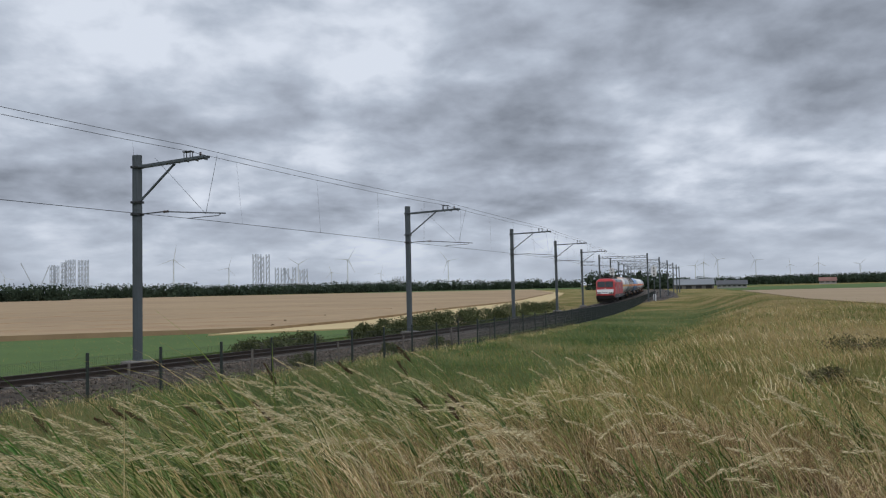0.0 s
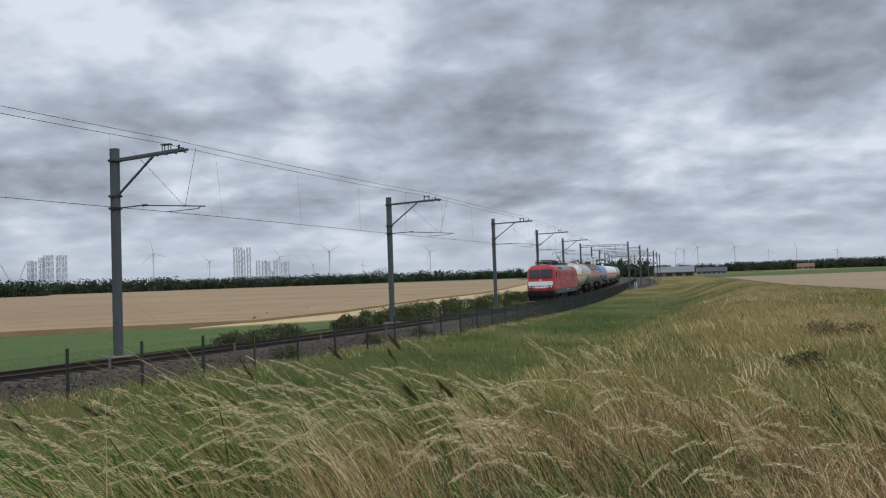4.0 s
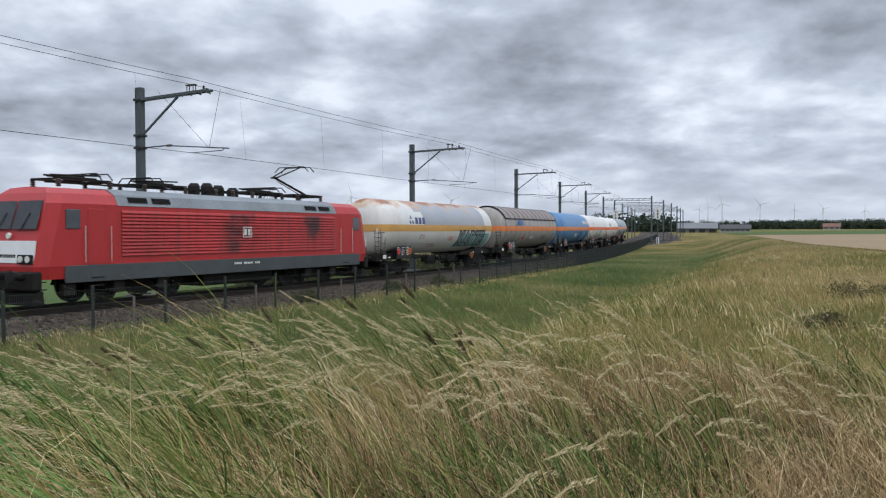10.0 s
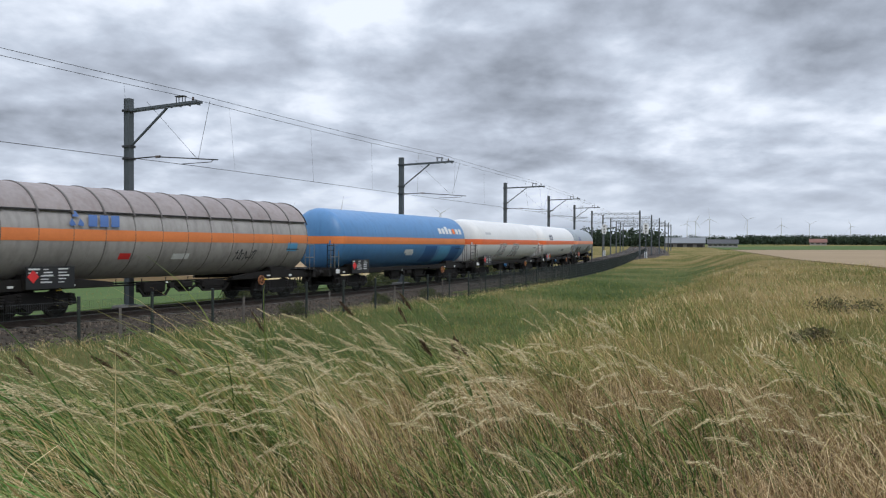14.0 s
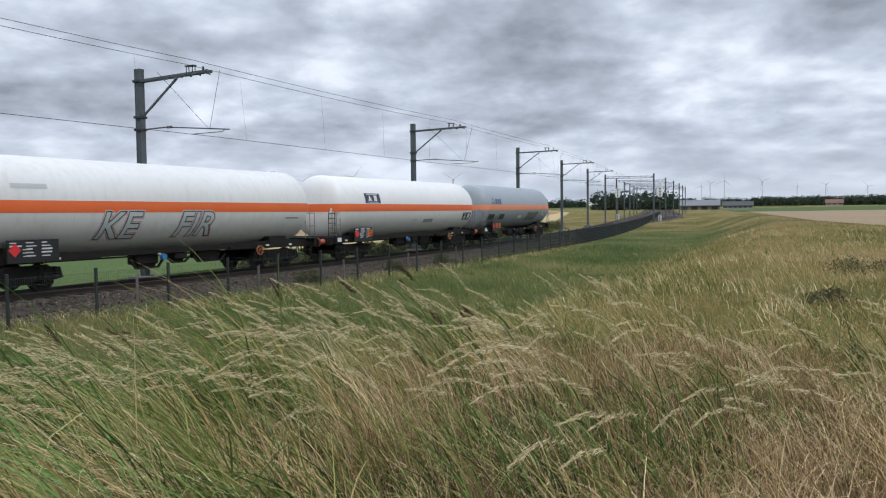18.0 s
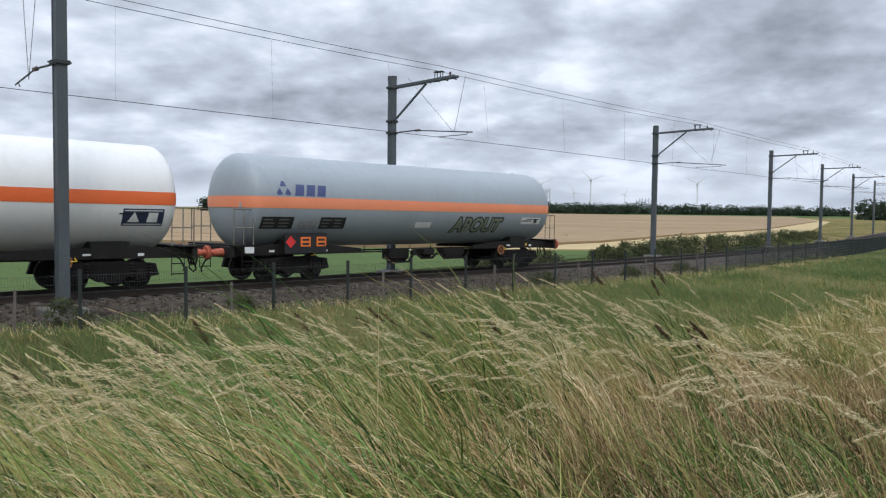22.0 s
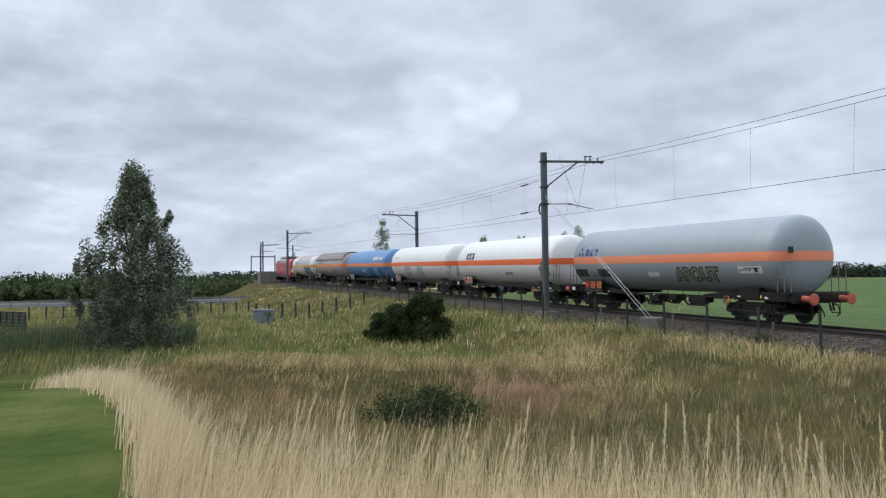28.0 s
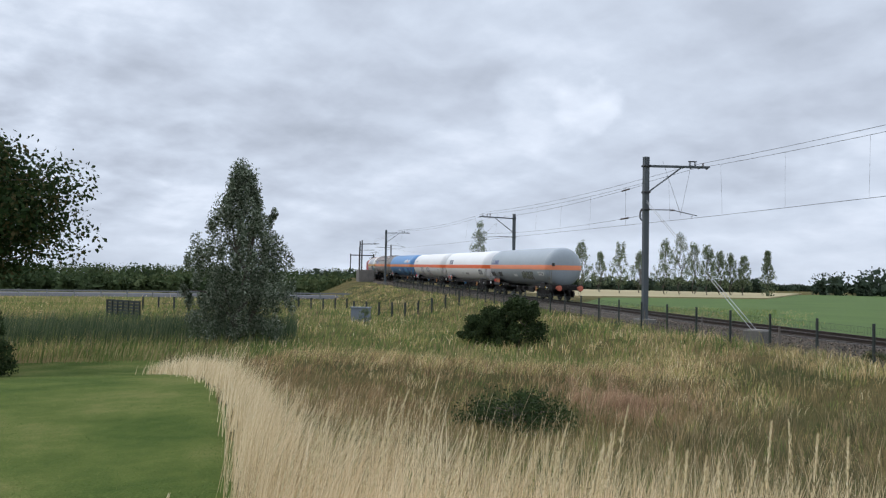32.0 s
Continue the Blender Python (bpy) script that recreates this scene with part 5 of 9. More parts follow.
            for dx in (-0.2, 0.2):
                rod(bm, (way * (e - 0.55) + dx, y, 0.42), (way * (e - 0.55) + dx, y, 1.26), 0.014, seg=5)
            part("foot_step", bm, M_BLACK, root)
    if seed in (3, 4, 5):
        for side in (-1, 1):
            bm = empty_bm()
            box(bm, -piv + 1.0, piv - 1.0, side * 0.95 - 0.05, side * 0.95 + 0.05, 1.0, 1.2)
            part("long_sill", bm, M_BLACK, root)
    for k, (u, z0, w, d, mm) in enumerate(((piv + 0.9, 1.02, 0.10, 0.07, M_MARK), (piv - 1.3, 1.0, 0.07, 0.07, M_MARK), (-piv + 0.6, 1.03, 0.14, 0.06, M_MARK), (-piv - 0.9, 1.0, 0.09, 0.08, M_MARK), (-piv + 0.1, 1.06, 0.09, 0.10, M_YELLOW), (0.6, 0.96, 0.05, 0.05, M_MARK))):
        bm = empty_bm()
        box(bm, u - w, u + w, 1.085, 1.10, z0, z0 + d)
        part("marking_plate", bm, mm, root)
    for u in (piv - 0.75, -piv + 0.95):
        bm = empty_bm()
        rod(bm, (u, 1.1, 0.98), (u, 1.24, 0.90), 0.016, seg=5)
        rod(bm, (u, 1.24, 0.90), (u + 0.2, 1.26, 0.90), 0.016, seg=5)
        part("brake_handle", bm, M_YELLOW, root)
    # pipes, brake gear and valves under the belly
    bm = empty_bm()
    for y in (-0.62, 0.62):
        rod(bm, (-piv, y, 0.92), (piv, y, 0.92), 0.03, seg=6)
    for x in np.arange(-piv + 1.5, piv - 1.4, 1.15):
        rod(bm, (x, 0.62, 0.92), (x, 0.62, 1.16), 0.018, seg=5)
    part("brake_pipe", bm, M_BLACK, root)
    for x, w, d, lowz in ((0.9, 0.5, 0.5, 0.50), (-2.2, 0.62, 0.45, 0.58), (-0.6, 0.3, 0.6, 0.62)):
        bm = empty_bm()
        box(bm, x - w, x + w, 0.35, 0.35 + d, lowz + 0.12, 0.98, 0.04)
        rod(bm, (x - w * 0.8, 0.7, lowz + 0.1), (x + w * 0.8, 0.7, lowz + 0.1), 0.09, seg=10)
        bar(bm, (x - w - 0.25, 0.8, 0.80), (x - w, 0.8, lowz), 0.07, 0.07)
        bar(bm, (x - w, 0.8, lowz), (x + w, 0.8, lowz), 0.07, 0.07)
        bar(bm, (x + w, 0.8, lowz), (x + w + 0.25, 0.8, 0.80), 0.07, 0.07)
        part("valve_box", bm, M_BLACK, root)
    bm = empty_bm()
    lathe(bm, [(-0.03, 0.17), (-0.03, 0.2), (0.03, 0.2), (0.03, 0.17), (-0.03, 0.17)], 18, "y", centre=(-piv + 1.25, 1.2, 0.88))
    for q in range(5):
        a = q * 2 * math.pi / 5
        rod(bm, (-piv + 1.25, 1.2, 0.88), (-piv + 1.25 + 0.18 * math.cos(a), 1.2, 0.88 + 0.18 * math.sin(a)), 0.014, seg=5)
    part("brake_wheel", bm, mat("rusty_brake_wheel", (0.35, 0.14, 0.06), 0.7), root)
    bm = empty_bm()
    rod(bm, (0.35, 0.95, 0.86), (0.35, 1.1, 0.86), 0.11, seg=12)
    part("valve_cap", bm, M_COPPER if seed in (5, 4) else M_BLACK, root)
    # panels by the front bogie
    px = h - 2.35
    bm = empty_bm()
    box(bm, px - 0.85, px + 0.85, 1.36, 1.39, 0.98, 1.66)
    part("data_board", bm, M_PLATE, root, "black data board")
    for k in range(15 if seed != 6 else 0):
        bm = empty_bm()
        u = px + 0.78 - (k % 3) * 0.52 - (0.42 if k % 3 == 0 and k > 3 else 0)
        z0 = 1.56 - (k // 3) * 0.1
        box(bm, u - rng.uniform(0.16, 0.4), u, 1.392, 1.397, z0, z0 + rng.uniform(0.025, 0.05))
        part("lettering_bar", bm, M_MARK, root)
    for k, dx in {6: ((0, 0.38), (1, -0.27)), 5: ((1, -0.27),), 1: ((1, -0.27),)}.get(seed, ()):
        bm = empty_bm()
        box(bm, px - 0.35 + dx - 0.2, px - 0.35 + dx + 0.2, 1.395, 1.41, 1.2, 1.52, 0.004)
        pl = part("hazard_plate", bm, M_ORANGE, root, "orange hazard plate")
        bm = empty_bm()
        box(bm, px - 0.35 + dx - 0.14, px - 0.35 + dx + 0.14, 1.411, 1.414, 1.25, 1.32)
        part("lettering_bar", bm, M_PLATE, pl)
        bm = empty_bm()
        box(bm, px - 0.35 + dx - 0.14, px - 0.35 + dx + 0.14, 1.411, 1.414, 1.39, 1.46)
        part("lettering_bar", bm, M_PLATE, pl)
    bm = empty_bm()
    prism(bm, [(px + 0.62 + 0.2 * c, 1.36 + 0.2 * s_) for c, s_ in ((1, 0), (0, 1), (-1, 0), (0, -1))], 1.392, 1.402)
    part("hazard_diamond", bm, M_DIAMOND, root, "red hazard diamond")
    bm = empty_bm()
    box(bm, h - 0.35, h - 0.02, 1.36, 1.38, 1.02, 1.22)
    part("label_holder", bm, M_MARK, root)
    # inspection table and tiny lettering
    bm = wrap(shape_mesh([rect(-0.42, -0.12, 0.42, 0.12)]), 0.2, 1.93, 0.004)
    part("note_panel", bm, M_MARK, root)
    bm = wrap(shape_mesh([rect(-0.5, -0.02, 0.4, 0.02)]), -h + 1.5, 2.2, 0.007)
    part("lettering_bar", bm, M_PLATE, root)
    # ladder on the near front
    if seed != 6:
        bm = empty_bm()
        for y in (0.95, 1.3):
            rod(bm, (h + 0.1, y, 1.28), (h + 0.1, y, 2.5), 0.018, seg=5)
        for q in range(5):
            rod(bm, (h + 0.1, 0.95, 1.45 + q * 0.23), (h + 0.1, 1.3, 1.45 + q * 0.23), 0.014, seg=5)
        part("ladder", bm, M_BLACK, root)
    bm = empty_bm()
    lathe(bm, [(0.0, 0.26), (0.05, 0.26), (0.07, 0.2), (0.07, 0.02)], 18, "x", centre=(h - 0.16, 0.75, TANK_Z - 0.15))
    part("manhole", bm, paint, root)
    wheels = bogie(root, piv, 1.8, 0.46) + bogie(root, -piv, 1.8, 0.46)
    return root, wheels, h


# rear couplings of loco and wagons, at the train's zero
ENDS = [-59.92, -42.27, -24.26, -6.12, 12.03, 30.24, 48.30]
P_RUST = mat("rusty_white_tank", (0.70, 0.685, 0.655), 0.5, (0.56, 0.54, 0.51), 0.35, 6, 0.5, 0.05, streak=(0.45, 0.36, 0.28), streak_amount=0.25)
P_TAUPE = mat("grey_beige_tank", (0.37, 0.345, 0.32), 0.5, (0.26, 0.24, 0.22), 0.4, 7, 0.5, 0.04, streak=(0.13, 0.12, 0.11), streak_amount=0.45)
P_BLUE = mat("blue_tank", (0.085, 0.225, 0.43), 0.4, (0.06, 0.18, 0.37), 0.3, 8, 0.4, 0.02, streak=(0.04, 0.10, 0.2), streak_amount=0.3)
P_WHITE = mat("cream_white_tank", (0.70, 0.69, 0.67), 0.42, (0.58, 0.57, 0.54), 0.3, 7, 0.4, 0.02, streak=(0.42, 0.40, 0.36), streak_amount=0.22)
P_WHITE2 = mat("white_tank", (0.74, 0.73, 0.71), 0.38, (0.64, 0.63, 0.61), 0.3, 7, 0.35, 0.02, streak=(0.5, 0.48, 0.44), streak_amount=0.18)
P_GREY = mat("blue_grey_tank", (0.30, 0.335, 0.36), 0.42, (0.235, 0.265, 0.285), 0.35, 7, 0.4, 0.03, streak=(0.19, 0.205, 0.215), streak_amount=0.2)
S_YELLOW = mat("faded_yellow_band", (0.66, 0.36, 0.10), 0.5, (0.5, 0.27, 0.08), 1, 12, 0.6)
S_ORANGE = mat("orange_band", (0.74, 0.22, 0.06), 0.45, (0.6, 0.17, 0.05), 1, 12, 0.5)
S_RED = mat("red_orange_band", (0.80, 0.15, 0.035), 0.45, (0.68, 0.12, 0.03), 1, 12, 0.4)
S_SALMON = mat("salmon_band", (0.82, 0.27, 0.13), 0.45, (0.70, 0.22, 0.11), 1, 12, 0.4)
M_SHIELD = mat("sun_shield_paint", (0.30, 0.255, 0.24), 0.6, (0.19, 0.16, 0.15), 0.5, 8, 0.6, streak=(0.16, 0.11, 0.09), streak_amount=0.4)
M_TEAL = mat("sprayed_teal", (0.16, 0.36, 0.38), 0.6, (0.28, 0.45, 0.45), 2, 10, 0.6)
M_SPRAY = mat("sprayed_black", (0.03, 0.03, 0.035), 0.6)
M_SPRAYG = mat("sprayed_olive", (0.17, 0.19, 0.13), 0.6, (0.22, 0.24, 0.17), 2, 10, 0.5)
M_PINK = mat("sprayed_pink", (0.5, 0.13, 0.24), 0.6)
M_PALEFILL = mat("sprayed_pale_blue", (0.50, 0.55, 0.56), 0.55, (0.6, 0.6, 0.58), 2, 10, 0.5)
M_INK = mat("dark_blue_plate", (0.02, 0.03, 0.07), 0.5)
M_FAINT = mat("worn_white_marking", (0.17, 0.17, 0.165), 0.6)
M_GRID = mat("white_grid_marking", (0.36, 0.36, 0.35), 0.6, (0.2, 0.2, 0.2), 14, 60, 0.9)
M_DEEP = mat("deep_blue_panel", (0.025, 0.10, 0.27), 0.45, (0.02, 0.085, 0.23), 1, 10, 0.4)
M_RUSTTAG = mat("sprayed_rust_red", (0.32, 0.08, 0.06), 0.6)
M_WEATHERED = mat("weathered_blue_grey", (0.29, 0.325, 0.375), 0.6, (0.40, 0.41, 0.43), 0.5, 7, 0.6, streak=(0.42, 0.34, 0.28), streak_amount=0.4)
M_LBLUE = mat("pale_blue_panel", (0.10, 0.33, 0.55), 0.45)


def stain(material, colour, spots, noise_scale, lo, hi, strength):
    """Lay a stain over a paint: spots are (axis, from, to, gain) ramps in the thing's own space, torn by noise."""
    nt = material.node_tree
    N = nt.nodes.new
    b = nt.nodes["Principled BSDF"]
    tc = N("ShaderNodeTexCoord")
    sep = N("ShaderNodeSeparateXYZ")
    link(nt, tc.outputs["Object"], sep.inputs[0])
    nz = N("ShaderNodeTexNoise")
    nz.inputs["Scale"].default_value, nz.inputs["Detail"].default_value, nz.inputs["Roughness"].default_value = noise_scale, 8, 0.62
    link(nt, tc.outputs["Object"], nz.inputs["Vector"])
    total = nz.outputs[0]
    for axis, centre, reach, amount in spots:
        off = N("ShaderNodeMath")
        off.operation = "SUBTRACT"
        link(nt, sep.outputs[axis], off.inputs[0])
        off.inputs[1].default_value = centre
        size = N("ShaderNodeMath")
        size.operation = "ABSOLUTE"
        link(nt, off.outputs[0], size.inputs[0])
        fall = N("ShaderNodeMapRange")
        fall.interpolation_type = "SMOOTHSTEP"
        fall.inputs[1].default_value, fall.inputs[2].default_value = 0.0, reach
        fall.inputs[3].default_value, fall.inputs[4].default_value = amount, 0.0
        link(nt, size.outputs[0], fall.inputs[0])
        add = N("ShaderNodeMath")
        add.operation = "ADD"
        link(nt, total, add.inputs[0])
        link(nt, fall.outputs[0], add.inputs[1])
        total = add.outputs[0]
    mask = N("ShaderNodeMapRange")
    mask.interpolation_type = "SMOOTHSTEP"
    mask.inputs[1].default_value, mask.inputs[2].default_value = lo, hi
    mask.inputs[3].default_value, mask.inputs[4].default_value = 0.0, strength
    link(nt, total, mask.inputs[0])
    mx = N("ShaderNodeMix")
    mx.data_type = "RGBA"
    link(nt, mask.outputs[0], mx.inputs[0])
    link(nt, b.inputs["Base Color"].links[0].from_socket, mx.inputs[6])
    mx.inputs[7].default_value = (*colour, 1)
    link(nt, mx.outputs[2], b.inputs["Base Color"])


for paint_ in (P_RUST, M_WEATHERED):
    stain(paint_, (0.52, 0.33, 0.19), [(2, 4.25, 1.0, 0.30)], 0.55, 0.64, 0.82, 0.7)
    stain(paint_, (0.27, 0.09, 0.03), [(2, 4.25, 0.85, 0.36)], 0.5, 0.74, 0.86, 0.92)
stain(M_SOOT, (0.020, 0.014, 0.013), [(0, 0.6, 2.4, 0.30), (2, 2.75, 1.1, 0.14)], 0.9, 0.72, 0.98, 0.9)
stain(M_SOOT, (0.020, 0.014, 0.013), [(0, -4.6, 1.3, 0.30), (2, 2.75, 1.1, 0.14)], 0.9, 0.72, 0.98, 0.9)


def decal(root, name, me, x, z, lift, material, label="", sy=1):
    return part(name, wrap(me, x, z, lift, sy), material, root, label)


def build_train():
    rng = random.Random(42)
    cars = [locomotive() + (-69.71, 4.95)]
    specs = [("dirty white gas tank wagon, rusty on top, sprayed", P_RUST, S_YELLOW, None, 1, None),
             ("grey-beige gas tank wagon under a brown sun shield", P_TAUPE, S_ORANGE, M_SHIELD, 2, None),
             ("blue gas tank wagon with an orange band", P_BLUE, S_ORANGE, None, 3, None),
             ("cream-white gas tank wagon with sprayed outlines", P_WHITE, S_RED, None, 4, None),
             ("clean white gas tank wagon with an orange band", P_WHITE2, S_RED, None, 5, M_BUFFER),
             ("blue-grey gas tank wagon with a salmon band, last in the train", P_GREY, S_SALMON, None, 6, M_BUFFER)]
    for i, (label, paint, stripe, shield, seed, bufs) in enumerate(specs):
        a, b = ENDS[i], ENDS[i + 1]
        root, wheels, h = tank_wagon(label, b - a, b - a - 2.0, paint, stripe, shield=shield, seed=seed, buffer_mat=bufs)
        mid, tl = (a + b) / 2, b - a - 2.0
        cars.append((root, wheels, mid, h - 2.1))
        if seed in (1, 2, 6):
            k = 0.95
            decal(root, "emblem", shape_mesh(emblem_polys(k)), {1: h - 3.0, 2: h - 3.1, 6: h - 1.35}[seed], 3.06 if seed != 2 else 3.1, 0.008 if seed != 2 else 0.085, M_NAVY if seed != 2 else M_MIDBLUE, "blue blade emblem with three blocks")
        if seed == 1:
            decal(root, "white_patch", shape_mesh([rect(-1.35, -0.42, 1.35, 0.42)]), h - 3.2, 3.2, 0.004, M_MARK)
            decal(root, "sprayed_panel", shape_mesh([[(-2.7, -0.5), (2.6, -0.5), (2.75, 0.5), (-2.2, 0.5)]]), -h + 3.6, 1.85, 0.004, M_TEAL, "teal sprayed ground")
            decal(root, "sprayed_word", text_mesh("KARTE", 1.38, 0, 0.0, 0.13), -h + 3.9, 1.92, 0.008, M_SPRAY, "black sprayed outline")
            decal(root, "sprayed_word", text_mesh("KARTE", 1.38, 0, 0.0, 0.02), -h + 3.9, 1.92, 0.012, mat("sprayed_violet", (0.13, 0.17, 0.22), 0.6, (0.26, 0.33, 0.33), 1.0, 6, 0.9), "grey-olive sprayed letters")
            decal(root, "sprayed_tag", text_mesh("-TAK", 0.42), -h + 7.2, 2.0, 0.008, M_DIAMOND, "red sprayed tag")
            decal(root, "sprayed_tag", text_mesh("TOSSR", 0.4), -h + 9.6, 1.62, 0.008, M_RUSTTAG, "rust-red sprayed tag")
            decal(root, "sprayed_tag", text_mesh("FTS", 0.42), -h + 11.2, 2.12, 0.008, M_RUSTTAG, "rust-red sprayed tag")
            decal(root, "weathered_band", shape_mesh([rect(-(tl - 5.6) / 2, -0.95, (tl - 5.6) / 2, 0.95)]), -0.95, 3.66, 0.003, M_WEATHERED, "blue-grey weathered upper side")
            decal(root, "white_patch", shape_mesh([rect(-0.4, -0.36, 0.5, 0.36)]), -h + 1.35, 3.35, 0.005, M_MARK)
        if seed == 2:
            decal(root, "sprayed_tag", shape_mesh(tag_bars(rng, 1.3, 0.55, 7)), -h + 4.6, 1.95, 0.006, M_SPRAY, "black sprayed tag")
            decal(root, "note_panel", shape_mesh([rect(-0.35, -0.2, 0.35, 0.2)]), -h + 1.6, 2.3, 0.006, M_LBLUE)
            decal(root, "note_panel", shape_mesh([rect(-0.25, -0.12, 0.25, 0.12)]), h - 5.2, 1.95, 0.006, M_DIAMOND)
        if seed == 3:
            polys = []
            for j in range(7):
                u = j * 0.52
                if j == 4:
                    continue
                polys.append(rect(u, -0.2, u + 0.38, 0.16 if j != 2 else 0.3))
            for poly in polys:
                decal(root, "name_block", shape_mesh([poly]), -h + 4.5, 3.3, 0.008, M_MARK)
            decal(root, "name_block", shape_mesh([rect(2.08, -0.2, 2.46, 0.16)]), -h + 4.5, 3.3, 0.008, M_ORANGE)
            for u, w, mm in ((-h + 3.6, 0.85, M_LBLUE), (-h + 2.0, 0.75, M_DEEP), (-h + 5.6, 0.9, M_DEEP)):
                decal(root, "lower_panel", shape_mesh([[(-w, -0.62), (w, -0.62), (w * 0.9, 0.55), (-w * 0.9, 0.55)]]), u, 1.85, 0.004, mm)
            decal(root, "note_panel", shape_mesh([rect(-0.5, -0.12, 0.5, 0.12)]), 0.4, 2.05, 0.009, M_MARK)
        if seed == 4:
            for word, u in (("KE", h - 5.4), ("FIR", h - 8.9)):
                for k, (off, mm, what) in enumerate(((0.10, M_PINK, "pink sprayed halo"), (0.08, P_WHITE, ""), (0.055, M_SPRAY, "black sprayed outline"), (0.012, M_PALEFILL, "pale sprayed letters"))):
                    decal(root, "sprayed_word", text_mesh(word, 1.42, 0, 0.22, off), u, 1.95, 0.004 + 0.003 * k, mm, what)
            decal(root, "mark_panel", shape_mesh([rect(-0.6, -0.08, 0.6, 0.08)]), h - 2.2, 3.25, 0.006, mat("faint_grey_mark", (0.5, 0.5, 0.5), 0.5))
        if seed == 5:
            for u, z, w in ((h - 3.1, 3.12, 0.75), (-h + 1.3, 2.1, 0.6)):
                decal(root, "mark_plate", shape_mesh([rect(-w, -0.26, w, 0.26)]), u, z, 0.006, M_INK, "dark blue mark plate")
                for poly in ([(-0.45, -0.14), (-0.1, -0.14), (-0.27, 0.17)], [(0.1, -0.14), (0.42, -0.14), (0.42, 0.15), (0.15, 0.15)], [(-0.55, 0.19), (0.55, 0.19), (0.55, 0.22), (-0.55, 0.22)], [(-0.55, -0.22), (0.55, -0.22), (0.55, -0.19), (-0.55, -0.19)]):
                    decal(root, "mark_shape", shape_mesh([poly]), u, z, 0.009, M_MARK)
            decal(root, "vent_panel", shape_mesh([rect(-0.6, -0.12, 0.6, 0.12)]), -h + 6.6, 1.9, 0.005, mat("grey_panel", (0.33, 0.33, 0.32), 0.6))
        if seed == 6:
            decal(root, "sprayed_outline", text_mesh("ABOUT", 0.86, 0, 0.1, 0.085), -h + 5.1, 1.9, 0.004, M_SPRAY, "black outline of a sprayed word")
            decal(root, "sprayed_word", text_mesh("ABOUT", 0.86, 0, 0.1, 0.02), -h + 5.1, 1.9, 0.009, M_SPRAYG, "olive sprayed word")
            decal(root, "data_panel", shape_mesh([rect(-0.66, -0.15, 0.66, 0.15)]), -h + 1.65, 2.13, 0.004, M_MARK, "white data panel")
            for poly in [rect(-0.6 + 0.17 * q, -0.05, -0.5 + 0.17 * q, 0.03) for q in range(4)] + [rect(0.22, -0.1, 0.42, 0.1)]:
                decal(root, "lettering_bar", shape_mesh([poly]), -h + 1.65, 2.13, 0.007, M_PLATE)
            for u, w in ((h - 1.2, 0.62), (h - 3.45, 0.55)):
                decal(root, "black_panel", shape_mesh([rect(-w, -0.22, w, 0.22)]), u, 1.98, 0.005, M_PLATE, "black lettered panel")
                for r_ in range(3):
                    for q in range(2):
                        decal(root, "lettering_bar", shape_mesh([rect(-w + 0.08 + q * w * 0.95, 0.1 - r_ * 0.12, -w + 0.1 + q * w * 0.95 + rng.uniform(0.25, 0.45), 0.14 - r_ * 0.12)]), u, 1.98, 0.009, M_FAINT)
            decal(root, "white_grid", shape_mesh([rect(-0.38, -0.16, 0.38, 0.16)]), h - 2.4, 1.92, 0.005, M_GRID, "small white inspection grid")
            for q in range(5):
                bm = empty_bm()
                box(bm, -h + 1.45 + q * 0.17, -h + 1.54 + q * 0.17, 1.085, 1.095, 1.02, 1.14)
                part("warning_stripe", bm, M_YELLOW, root)
            bm = empty_bm()
            box(bm, -h - 0.12, -h - 0.02, 0.95, 1.15, 2.75, 3.0, 0.02)
            part("tail_lamp", bm, M_PLATE, root)
    return cars


TRAIN = build_train()


def run(t):
    """How far the train has come at t seconds."""
    q = t - 20.0
    return 9.0553 * q - 0.029451 * q * q + 0.0012151 * q ** 3 - float(np.interp(t, [14, 19, 21, 22, 25, 26.5, 28.5], [0, 0.14, 0.26, 0.36, 0.38, 0.24, 0.1]))


def car_pose(mid, pivot, t):
    s = mid - run(t)
    f, r = on_line(s - pivot), on_line(s + pivot)
    d = f - r
    return Matrix.Translation((f + r) / 2) @ Matrix.Rotation(math.atan2(d.y, d.x), 4, "Z") @ Matrix.Rotation(-math.atan2(d.z, math.hypot(d.x, d.y)), 4, "Y")

